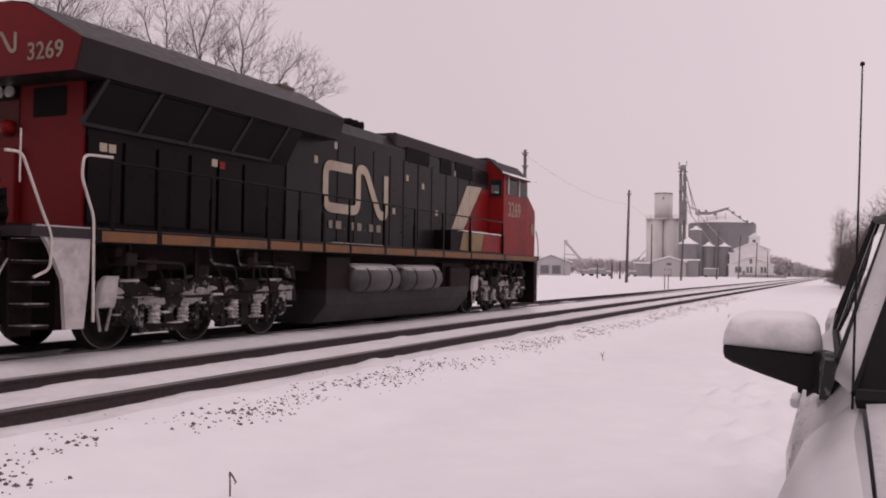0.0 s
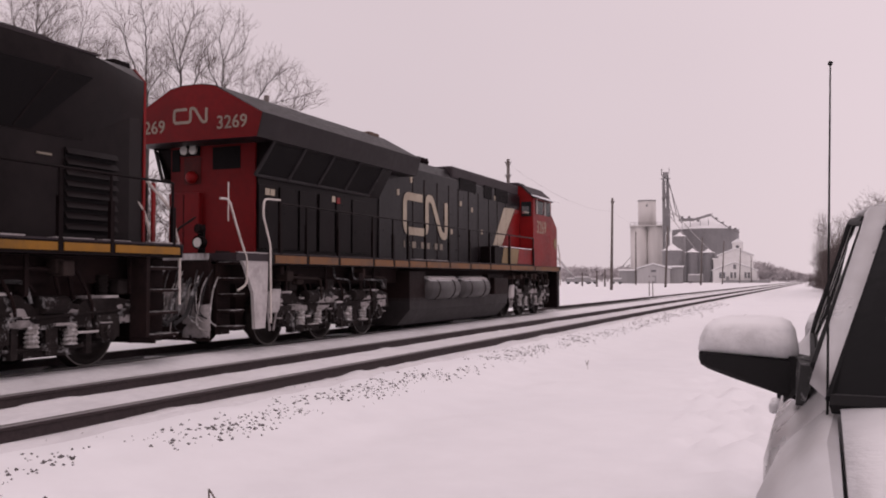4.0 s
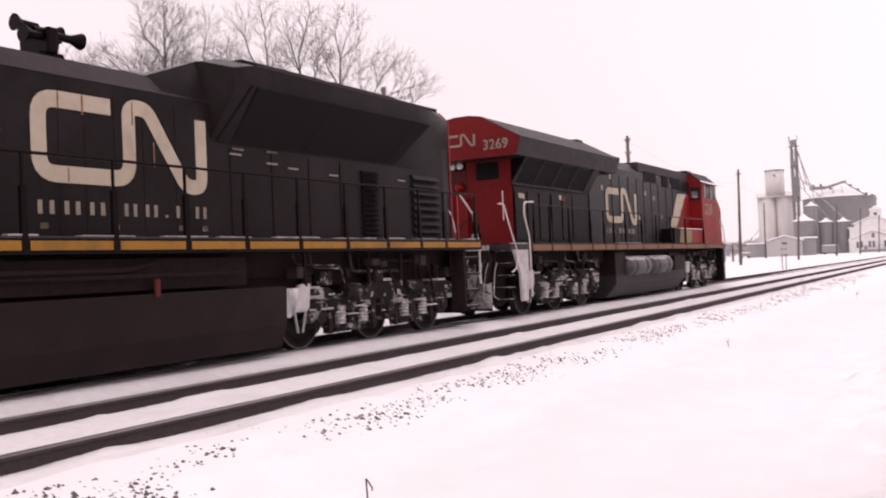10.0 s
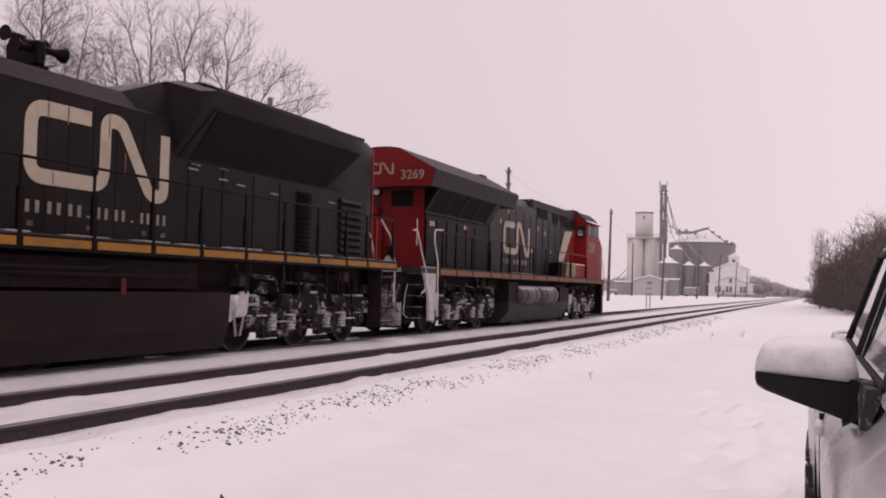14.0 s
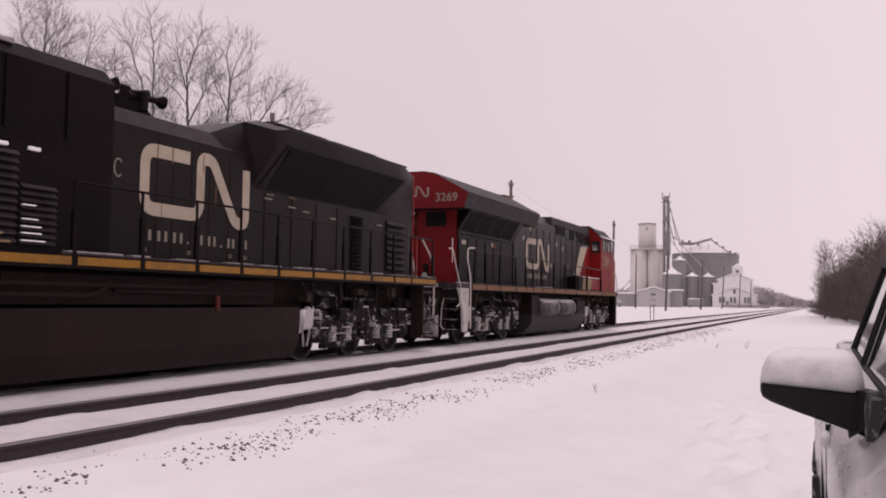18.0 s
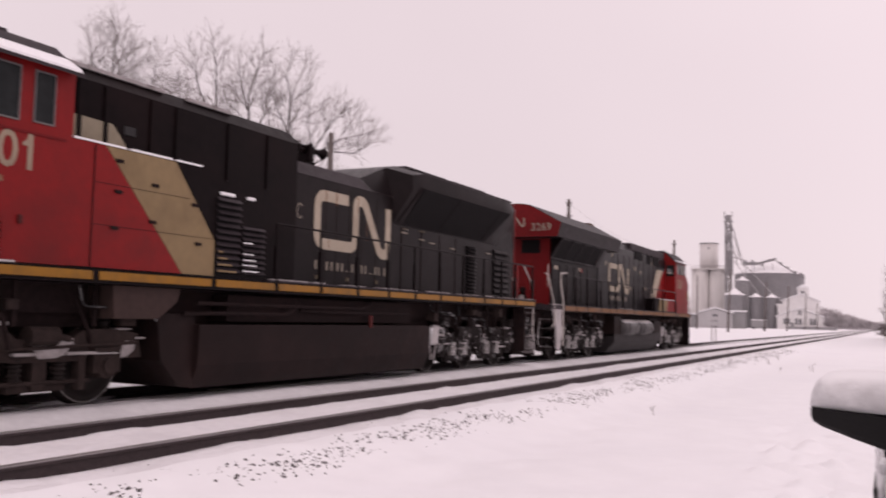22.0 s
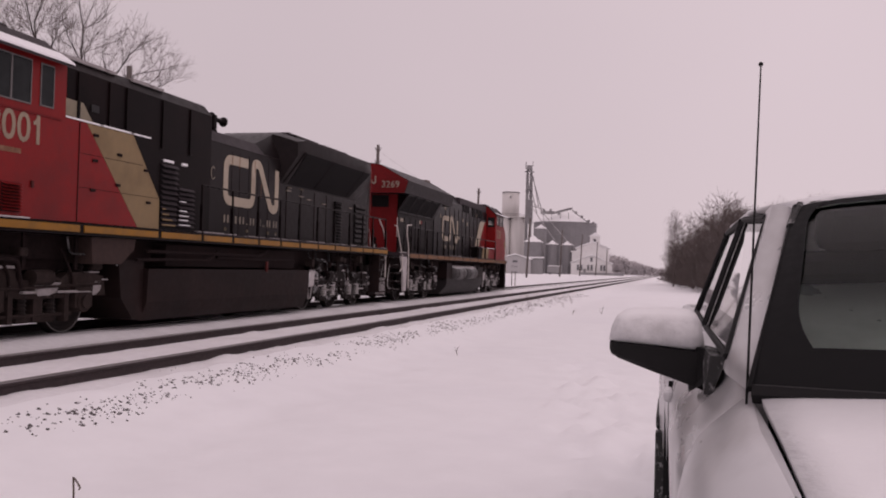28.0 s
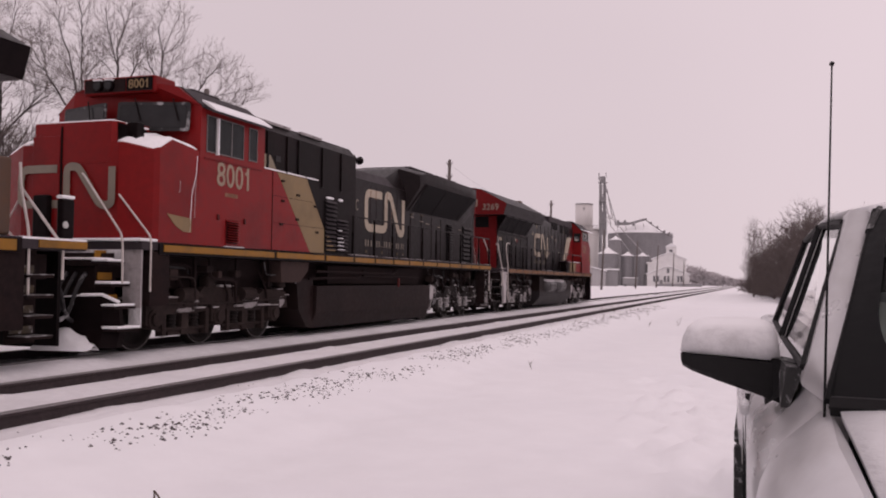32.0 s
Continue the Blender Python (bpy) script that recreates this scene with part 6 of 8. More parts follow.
    louvres(L, 1.03, 12.30, 12.78, 1.84, 3.0, 13, HOOD_DUST_VEIL)
    for y in (9.05, 9.95, 10.85, 11.7):
        part("hood_door_seam", B((1.02, 1.032, y - 0.01, y + 0.01, 1.78, 3.1)), GRIME, L)
    for i, (y, z) in enumerate(((9.15, 3.02), (9.95, 2.94), (10.45, 2.90), (11.5, 2.86), (13.6, 2.90), (9.2, 3.1), (9.95, 3.12))):
        part("door_handle", B((1.02, 1.045, y - 0.12, y + 0.12, z - 0.014, z + 0.014)), CREAM_WORN if i < 5 else WORN_YELLOW, L, "pale worn door handle plate")
    for y in (5.95, 6.97, 8.06, 8.5):
        part("door_label", B((1.02, 1.03, y - 0.05, y + 0.05, 1.88, 1.95)), WORN_YELLOW, L)
    for y in (6.18, 6.55, 7.0, 7.45, 8.0):
        part("door_seam", B((1.02, 1.026, y - 0.005, y + 0.005, 1.8, 3.6)), GRIME, L)
    bm = bmesh.new()
    ribbon(bm, ribbon_path(5.80, 2.42, 2.78, 1.13), 0.205, 1.022)
    part("ribbon_emblem", bm, CREAM, L, "cream ribbon emblem painted on the hood")
    for y, z0, z1, w in ((6.18, 3.31, 3.52, 0.012), (6.52, 3.28, 3.52, 0.014), (7.28, 3.24, 3.54, 0.012), (7.62, 2.72, 3.05, 0.010), (6.30, 2.45, 2.62, 0.008)):
        part("rust_streak", B((1.0285, 1.0305, y - w, y + w, z0, z1)), RUST, L, "rusty streak along a door seam")
    # the address line becomes plain bars
    for y0, y1, z1 in ((5.84, 6.12, 2.22), (6.2, 6.48, 2.22), (6.56, 6.84, 2.22), (6.92, 6.97, 2.10), (7.08, 7.34, 2.22), (7.42, 7.68, 2.22), (7.78, 7.83, 2.10), (7.95, 8.2, 2.22), (8.3, 8.56, 2.22)):
        w = (y1 - y0) * 0.22
        for a in ((y0 + 0.03, y1 - 0.03 - w) if z1 > 2.15 else (y0,)):
            part("lettering_bar", B((1.022, 1.028, a, a + w if z1 > 2.15 else y1, 2.055, 2.215 if z1 > 2.15 else 2.085)), CREAM_WORN, L)
    bm = bmesh.new()
    ribbon(bm, [(5.36 + 0.08 * math.cos(a), 3.06 + 0.13 * math.sin(a)) for a in [0.7 + i * 0.35 for i in range(15)]], 0.022, 1.022)
    part("oval_mark", bm, CREAM_WORN, L)
    # horn
    part("horn_base", B((-0.2, 0.25, 6.52, 6.88, 3.97, 4.20)), BLACK, L)
    part("horn_bracket", B((-0.28, 0.32, 6.60, 6.76, 4.18, 4.52), bevel=0.03), BLACK, L)
    for dx, y0, y1, z in ((0.26, 6.6, 7.14, 4.42), (0.02, 6.6, 7.0, 4.52), (-0.22, 6.6, 7.08, 4.44), (0.18, 6.75, 6.34, 4.40), (-0.1, 6.75, 6.42, 4.60)):
        bm = bmesh.new()
        k = y0 + (y1 - y0) * 0.7
        rod(bm, (dx, y0, z), (dx, k, z), 0.05, 0.055, 10)
        rod(bm, (dx, k, z), (dx, y1, z), 0.055, 0.115, 14)
        part("horn_bell", bm, BLACK, L)
    handrail(L, [4.1, 5.35, 6.55, 7.69, 8.79, 9.96, 11.15, 12.32, 13.42, 14.33, 15.6], 1.56, 2.68, 1.5)
    # tank and running gear
    bm = bmesh.new()
    extrude(bm, [(-1.38, 0.46), (-1.25, 0.13), (1.25, 0.13), (1.38, 0.46), (1.40, 1.05), (-1.40, 1.05)], 1, 2.5, 9.75)
    part("fuel_tank", bm, TANK, L)
    bm = bmesh.new()
    extrude(bm, [(2.5, 0.14), (2.5, 1.2), (1.75, 1.2), (1.85, 0.55), (2.2, 0.18)], 0, -1.3, 1.3)
    part("tank_end", bm, TANK, L)
    bm = bmesh.new()
    extrude(bm, [(0.80, 1.555), (2.02, 1.555), (1.97, 1.36), (1.62, 1.12), (0.84, 1.12)], 0, 1.0, 1.45)
    bmesh.ops.bevel(bm, geom=list(bm.edges), offset=0.015, segments=2, affect="EDGES", profile=0.5)
    part("battery_box", bm, DUSTY_BOX, L, "dusty brown battery box below the sill")
    part("equipment_rack", B((0.9, 1.3, 3.2, 9.0, 1.1, 1.5)), GRIME, L)
    part("center_sill", B((-0.9, 0.9, 1.8, 10.2, 0.9, 1.5)), GRIME, L)
    part("fuel_filler", B((1.38, 1.43, 7.21, 7.30, 1.0, 1.24), bevel=0.02), RED_DARK, L, "dull red fuel filler")
    for pts in ([(1.35, 2.2, 1.2), (1.40, 3.0, 1.22), (1.42, 4.6, 1.22), (1.42, 4.9, 1.42)], [(1.36, 5.0, 1.3), (1.4, 6.2, 1.28), (1.4, 8.8, 1.28)], [(1.42, 2.4, 1.36), (1.42, 6.8, 1.36), (1.3, 7.4, 1.46)]):
        bm = bmesh.new()
        tube(bm, rounded(pts, 0.15), 0.03, 6)
        part("pipe", bm, GRIME, L)
    bogie(L, (-2.85, -1.0, 1.0), TRUCK_B, False, 31)
    bogie(L, (10.72, 12.72, 14.62), TRUCK_SNOWY, True, 32)
    for y in (-2.85, -1.0, 1.0, 10.72, 12.72, 14.62):
        wheelset(L, y)
    part("traction_gear", B((-0.62, 0.62, -3.2, 1.6, 0.30, 1.2)), GRIME, L)
    part("traction_gear", B((-0.62, 0.62, 10.2, 15.2, 0.30, 1.2)), GRIME, L)
    part("blower_duct", B((-0.9, 0.9, -3.2, 2.0, 1.0, 1.5)), GRIME, L)
    part("blower_duct", B((-0.9, 0.9, 9.6, 15.3, 1.0, 1.5)), GRIME, L)
    # bent tread-plate guard by the rear bogie, caked with snow
    bm = bmesh.new()
    extrude(bm, [(9.85, 1.0), (10.4, 1.0), (10.45, 0.82), (10.0, 0.55), (9.75, 0.62)], 0, 1.12, 1.24)
    part("mud_guard", bm, STEP_SNOWY, L, "snow-caked guard plate")
    # front platform, steps, plough
    part("front_platform", B((-1.5, 1.5, -3.60, -2.95, 1.62, 1.75)), GREY_ROOF, L)
    bm = bmesh.new()
    box(bm, -1.5, 1.5, -3.63, -3.20, 1.75, 1.80)
    bmesh.ops.bevel(bm, geom=list(bm.edges), offset=0.02, segments=2, affect="EDGES", profile=0.5)
    part("platform_snow", bm, SNOW_LOOSE, L, "snow lying on the front platform")
    part("platform_riser", B((-1.12, 1.12, -3.61, -3.58, 1.46, 1.62)), STEP_SNOWY, L, "frosted riser below the platform")
    part("lower_deck", B((-1.1, 1.1, -4.08, -3.58, 1.36, 1.45)), GRIME, L)
    for x0, x1 in ((0.42, 0.78), (0.84, 1.1), (-0.9, -0.3)):
        part("deck_snow", B((x0, x1, -4.09, -3.75, 1.45, 1.485), bevel=0.012), SNOW_LOOSE, L)
    part("pilot_sheet", B((-1.0, 1.0, -4.0, -3.92, 0.6, 1.36)), GRIME, L)
    for x0, x1 in ((1.14, 1.47), (-1.47, -1.14)):
        part("step_sheet", B((x0, x1, -3.57, -3.53, 0.72, 1.66)), SNOW_DIRTY, L, "snow-plastered step side sheet")
        part("step_sheet", B((x0 + 0.12, x1, -3.57, -3.53, 0.42, 0.72)), STEP_SNOWY, L)
    part("step_side_post", B((1.2, 1.5, -3.38, -2.9, 0.75, 1.6)), GRIME, L)
    for s in (1, -1):
        for k in range(4):
            z, xo, ya, yb = 0.42 + 0.335 * k, 1.5 - 0.07 * k, -4.10 - 0.0 * k, -3.58 - 0.05 * k
            xs = sorted((s * (xo - 0.30), s * xo))
            part("step", B((xs[0], xs[1], ya, yb, z - 0.04, z)), GRIME, L)
            part("step_snow", B((xs[0], xs[1], ya - 0.01, yb, z, z + 0.04), bevel=0.015), SNOW_LOOSE, L)
            xe = sorted((s * (xo - 0.31), s * (xo - 0.30)))
            part("riser", B((xe[0], xe[1], ya + 0.06, yb - 0.05, z + 0.06, z + 0.17)), YELLOW, L)
        xe = sorted((s * 0.98, s * 1.02))
        part("step_back", B((xe[0], xe[1], -4.05, -3.6, 0.4, 1.36)), GRIME, L)
    # rounded pilot plough with a rim of snow and powder caked low on its face
    bm = bmesh.new()
    face = [(-1.45, -3.98), (-0.9, -4.22), (-0.3, -4.40), (0.3, -4.40), (0.9, -4.22), (1.2, -4.12), (1.42, -4.0)]
    tops = [0.80, 0.90, 0.84, 0.84, 0.905, 0.915, 0.80]
    loft(bm, [[(x, y - 0.03, 0.14) for x, y in face] + [(x, y + 0.10, 0.14) for x, y in face[::-1]],
              [(x, y + 0.05, 0.40) for x, y in face] + [(x, y + 0.15, 0.40) for x, y in face[::-1]],
              [(x, y, z) for (x, y), z in zip(face, tops)] + [(x, y + 0.06, z) for (x, y), z in zip(face[::-1], tops[::-1])]])
    part("plough", bm, BLACK, L, "black rounded pilot plough")
    for run, rr in (([2, 3, 4], 0.014), ([4, 5, 6], 0.028)):
        bm = bmesh.new()
        tube(bm, [(face[k][0], face[k][1] + 0.02, tops[k] + 0.012) for k in run], rr, 7)
        part("plough_snow", bm, SNOW_LOOSE, L, "rim of snow along the plough")
    rng3 = random.Random(14)
    bm = bmesh.new()
    lo, hi, back = [], [], []
    for k in range(13):
        x = 0.28 + 0.9 * k / 12
        y = -4.44 + 0.20 * max(0, x - 0.3)
        top = 0.19 + 0.25 * math.sin(math.pi * min(1, (k + 1) / 12)) ** 0.7 + rng3.uniform(-0.03, 0.03)
        lo.append((x, y - 0.10 - rng3.uniform(0, 0.03), 0.10))
        hi.append((x, y - 0.03 - rng3.uniform(0, 0.02), top * 0.62))
        back.append((x, y + 0.05, top))
    loft(bm, [lo, hi, back, [(x, y + 0.1, 0.1) for x, y, z in back]], closed=False)
    part("powder_snow", bm, SNOW_LOOSE, L, "powder snow caked low on the plough", smooth=True)
    couplers(L, -4.0, -1)
    for s in (1, -1):
        for pts in ([(s * 0.74, -4.06, 2.76), (s * 0.80, -4.08, 2.72), (s * 1.47, -4.04, 1.84), (s * 1.48, -4.02, 1.7), (s * 1.49, -4.02, 1.10)], [(s * 0.97, -3.50, 2.49), (s * 1.50, -3.40, 1.84), (s * 1.51, -3.39, 1.72), (s * 1.51, -3.39, 0.97)]):
            bm = bmesh.new()
            tube(bm, rounded(pts, 0.08), 0.016, 7)
            part("grab_rail", bm, RAILING_WHITE, L, "white-painted grab rail")
    bm = bmesh.new()
    tube(bm, [(1.503, -2.20, 3.25), (1.503, -2.22, 2.95), (1.503, -2.33, 2.6), (1.503, -2.36, 2.2), (1.503, -2.37, 1.95)], 0.006, 5)
    part("drain_streak", bm, SNOW_LOOSE, L)
    for pts in ([(1.503, -2.22, 3.0), (1.503, -2.235, 2.7), (1.503, -2.25, 2.2)], [(1.503, -2.66, 2.78), (1.503, -2.67, 2.58)]):
        bm = bmesh.new()
        tube(bm, pts, 0.004, 5)
        part("drain_streak", bm, SNOW_PLASTERED, L)
    # rear end
    part("rear_platform", B((-1.5, 1.5, 15.0, 15.85, 1.62, 1.75)), GREY_ROOF, L)
    part("rear_stanchion", B((0.97, 1.01, 15.73, 15.80, 1.75, 2.72), bevel=0.008), RED, L)
    part("rear_stanchion", B((0.86, 0.90, 15.68, 15.74, 1.75, 2.72), bevel=0.008), BLACK, L)
    part("rear_sheet", B((-1.0, 1.0, 15.78, 15.84, 0.25, 1.62)), GRIME, L)
    part("rear_step_sheet", B((1.2, 1.5, 15.05, 15.12, 0.4, 1.58)), GRIME, L)
    corner_steps(L, 15.15, 15.82, 1.46, GRIME, False, GRIME, n=4)
    couplers(L, 15.8, 1)
    for x in (1.45, 0.95):
        bm = bmesh.new()
        tube(bm, rounded([(x, 15.1, 2.66), (x, 15.6, 2.3), (x, 15.83, 1.7), (x, 15.83, 0.85)], 0.12), 0.022, 7)
        part("grab_rail", bm, RAILING_WHITE, L)
    return L


def wing_unit(name, label, y0, end_mat, wing_mat, full, shade=BLACK, seed=40):
    """The type with radiator wings at its rear; y0 is the rear face of its hood."""
    at = 28.0 if full else y0 - 11.0
    L = thing(name, label, "locomotive", (X_TRAIN, at, Z_TRAIN), shift=at)
    d = 1.0 if full else -1.0     # the way to its cab
    def Y(v):
        return y0 + d * v
    def span2(a, b):
        return tuple(sorted((Y(a), Y(b))))
    def BB(*bs, bevel=0.0):
        return B(*[(x0, x1, *span2(a, b), z0, z1) for x0, x1, a, b, z0, z1 in bs], bevel=bevel)
    e0 = 1.0 if full else 1.21
    end = 18.8 if full else 20.9
    part("underframe", BB((-1.0, 1.0, -1.0, end - 0.5, 1.15, 1.5)), GRIME, L)
    part("side_sill", BB((-1.53, 1.53, 0.0, end, 1.5, 1.68)), shade, L)
    part("walkway", BB((-1.53, 1.53, 0.0, 15.6, 1.68, 1.70)), GREY_ROOF, L)
    stops = [0.05, 1.2, 2.4, 3.9, 4.9, 5.7, 6.7, 8.2, 9.7, 11.3, 13.1, 15.7, 18.7]
    stops = stops if full else [Y(v) for v in stops][::-1]
    sill_stripe(L, [Y(v) for v in stops] if full else stops, 1.52, 1.66, ORANGE_DIRTY if full else YELLOW)
    # hood with slanted radiator screens under the wings
    bm = bmesh.new()
    sec = [(-0.96, 1.68), (0.96, 1.68), (0.98, 3.10), (1.34, 3.74), (-1.34, 3.74), (-0.98, 3.10)]
    loft(bm, [[(x, Y(v), z) for x, z in sec] for v in ((0.36, 5.2) if full else (1.3, 6.9))])
    part("radiator_hood", bm, shade, L)
    back = 0.3 if full else 1.24
    part("rear_wall", BB((-0.95, 0.95, back, back + 0.055, 1.68, 3.80)), end_mat, L)
    if not full:
        part("end_cabinet", BB((-1.3, 1.36, 0.03, 3.0, 1.72, 2.72), bevel=0.03), end_mat, L, "amber-brown end cabinet")
    for s in (1, -1):
        for v0, v1 in ((0.25, 1.2), (1.32, 2.3), (2.42, 3.4), (3.52, 4.5))[0 if full else 2:]:
            bm = bmesh.new()
            xa, xb = s * 1.045, s * 1.335
            loft(bm, [[(xa + s * 0.012, Y(v0), 3.16), (xb + s * 0.012, Y(v0 + 0.12), 3.69), (xb - s * 0.01, Y(v0 + 0.12), 3.70), (xa - s * 0.01, Y(v0), 3.17)], [(xa + s * 0.012, Y(v1), 3.16), (xb + s * 0.012, Y(v1 + 0.12), 3.69), (xb - s * 0.01, Y(v1 + 0.12), 3.70), (xa - s * 0.01, Y(v1), 3.17)]])
            part("radiator_screen", bm, SCREEN, L)
        for v in (0.19, 1.26, 2.36, 3.46, 4.56) if full else ():
            bm = bmesh.new()
            rod(bm, (s * 1.05, Y(v - 0.02), 3.12), (s * 1.36, Y(v + 0.14), 3.74), 0.035, n=6)
            part("screen_frame", bm, FRAME_GREY, L)
        if full:
            bm = bmesh.new()
            rod(bm, (s * 1.045, Y(0.2), 3.13), (s * 1.045, Y(4.6), 3.13), 0.03, n=6)
            part("screen_frame", bm, FRAME_GREY, L)
    wing = [(-1.40, 3.74), (1.40, 3.74), (1.52, 4.16), (0.5, 4.72), (0.2, 4.77), (-0.2, 4.77), (-0.5, 4.72), (-1.52, 4.16)]
    bm = bmesh.new()
    loft(bm, [[(x, Y(v), z) for x, z in wing] for v in ((-0.28, 6.42) if full else (-0.05, 6.95))])
    part("radiator_wing", bm, wing_mat, L, "broad overhanging radiator wing")
    bm = bmesh.new()
    loft(bm, [[(x * 0.995, Y(v), z if z < 4.5 else z - 0.02) for x, z in wing] for v in ((-0.30, -0.285) if full else (-0.07, -0.055))])
    part("wing_fascia", bm, end_mat if full else wing_mat, L)
    part("wing_fin", BB((-0.35, 0.55, 5.6, 6.1, 4.55, 4.78), bevel=0.03), BROWN_END if full else GREY_ROOF, L)
    if full:
        part("rear_window", BB((0.02, 0.64, back - 0.012, back + 0.02, 3.28, 3.70)), SCREEN, L)
    part("rear_window", BB((-0.92, -0.74, back - 0.012, back + 0.02, 3.28, 3.70)), SCREEN, L)
    # Flat plate; on the red end the recess's shade is put into its colour.
    part("rear_door", BB((-0.63, -0.25, back - 0.014, back + 0.02, 3.03, 3.54)), RED_DARK if full else end_mat, L, "flat plate below the lamps, the recess's shade in its darker red" if full else "")
    part("lamp_panel", BB((-0.71, -0.27, back - 0.05, back + 0.02, 3.56, 3.77), bevel=0.02), BLACK, L)
    for x in (-0.59, -0.385):
        bm = bmesh.new()
        rod(bm, (x, Y(back - 0.09), 3.665), (x, Y(back), 3.665), 0.085, n=14)
        part("rear_lamp", bm, LAMP_GLASS, L)
    bm = bmesh.new()
    bmesh.ops.create_uvsphere(bm, u_segments=14, v_segments=8, radius=0.12, matrix=Matrix.Translation((-0.42, Y(back - 0.06), 3.15)))
    part("bell", bm, RED if full else GRIME, L, smooth=True)
    if full:
        em = bmesh.new()
        path = ribbon_path(-0.42, 4.05, 0.78, 0.30)
        rings = []
        for i, p in enumerate(path):
            a, c = path[max(i - 1, 0)], path[min(i + 1, len(path) - 1)]
            dd = Vector((c[0] - a[0], c[1] - a[1])).normalized()
            nrm = Vector((-dd.y, dd.x)) * 0.026
            rings.append([(p[0] + nrm.x, Y(-0.302), p[1] + nrm.y), (p[0] - nrm.x, Y(-0.302), p[1] - nrm.y), (p[0] - nrm.x, Y(-0.308), p[1] - nrm.y), (p[0] + nrm.x, Y(-0.308), p[1] + nrm.y)])
        loft(em, rings)
        part("end_emblem", em, CREAM_WORN, L, "small cream ribbon emblem")
        for x in (0.88, -0.92):
            numerals("3269", 0.33, CREAM_WORN, L, lambda u: end_text(x + u, Y(-0.306), 4.02))
    # hood doors
    for v0 in (0.35, 1.05, 1.75, 2.5, 3.2, 3.9) if full else (3.2, 3.9, 4.6):
        part("hood_door", BB((0.99, 1.012, v0, v0 + 0.62, 1.8, 2.98), bevel=0.004), shade, L)
    for v, z, mat in ((0.55, 2.86, CREAM), (0.72, 2.86, CREAM), (3.0, 2.92, CREAM), (3.2, 2.90, RED)):
        part("data_plate", BB((1.005, 1.018, v, v + 0.14, z - 0.06, z + 0.06)), mat, L)
    # end platform, steps and rails
    part("end_platform", BB((-1.5, 1.5, -e0, 0.0, 1.55, 1.68)), GREY_ROOF, L)
    part("end_sheet", BB((-1.0, 1.0, -e0 - 0.07, -e0 - 0.01, 0.2, 1.62)), GRIME if full else BLACK, L)
    part("end_stripe", BB((-1.0, 1.0, -e0 - 0.085, -e0 - 0.07, 1.56, 1.67)), YELLOW if not full else STEP_SNOWY, L)
    bm = bmesh.new()
    extrude(bm, [(Y(v), z) for v, z in (((-0.92, 1.70), (-0.03, 1.70), (-0.05, 1.0), (-0.12, 0.38), (-0.42, 0.38), (-0.48, 1.0), (-0.72, 1.45)) if full else ((-0.1, 1.70), (0.75, 1.70), (0.75, 0.5), (-0.1, 0.5)))], 0, 1.42, 1.48)
    part("step_sheet", bm, SNOW_PLASTERED if full else GRIME, L, "snow-plastered step side sheet" if full else "")
    corner_steps(L, *(span2(-0.96, -0.60) if full else span2(-0.62, -0.12)), 1.40 if full else 1.5, GRIME, False, GRIME if full else WORN_YELLOW, n=5 if full else 4, z0=0.44 if full else 0.40, dz=0.27)
    couplers(L, Y(-e0 - 0.05), -d)
    if full:
        for pts in ([(1.42, Y(-1.34), 2.56), (1.42, Y(-1.1), 2.57), (1.46, Y(-0.85), 1.95), (1.5, Y(-0.69), 1.56), (1.5, Y(-0.7), 1.15), (1.5, Y(-0.95), 1.05)], [(1.5, Y(0.3), 2.66), (1.5, Y(-0.2), 2.64), (1.5, Y(-0.23), 2.35), (1.52, Y(-0.03), 1.84), (1.52, Y(0.0), 0.46)],
                    [(1.42, Y(-1.12), 2.85), (1.42, Y(-1.12), 2.2)]):
            bm = bmesh.new()
            tube(bm, rounded(pts, 0.1), 0.0195 if len(pts) > 2 else 0.012, 7)
            part("grab_rail", bm, RAILING_WHITE, L, "white-painted grab rail")
        bm = bmesh.new()
        tube(bm, rounded([(0.1, Y(-0.3), 2.35), (0.1, Y(-0.8), 2.1), (0.15, Y(-1.0), 1.6)], 0.1), 0.02, 6)
        part("brake_wheel_chain", bm, GRIME, L)
        for x, z, r in ((0.42, 2.12, 0.085), (0.42, 1.88, 0.12)):
            bm = bmesh.new()
            rod(bm, (x, Y(-0.64), z), (x, Y(-0.52), z), r, n=16)
            lamp = part("lower_lamp", bm, BLACK, L)
            bm = bmesh.new()
            rod(bm, (x, Y(-0.652) - SHIFT[L.name], z), (x, Y(-0.63) - SHIFT[L.name], z), r * 0.72, n=16)
            part("lens", bm, LAMP_GLASS if r > 0.1 else GRIME, lamp)
        part("lamp_post", BB((0.36, 0.48, -0.56, -0.50, 1.68, 2.2)), BLACK, L)
        part("end_cabinet", BB((-0.90, -0.2, 0.18, 0.30, 1.70, 2.86), bevel=0.02), RED_DULL, L)
        part("cabinet_seam", BB((-0.56, -0.545, 0.172, 0.182, 1.75, 2.82)), BLACK, L)
        rng2 = random.Random(5)
        for k, (x0, x1, z0, z1, c) in enumerate(((-0.2, 1.02, 0.28, 1.30, -0.10), (0.45, 1.02, 0.25, 0.8, 0.12))):
            snow_plaster(L, x0, x1, z0, z1, Y(-1.072) - 0.02 * k, 70 + k, c, 0.06, -1)
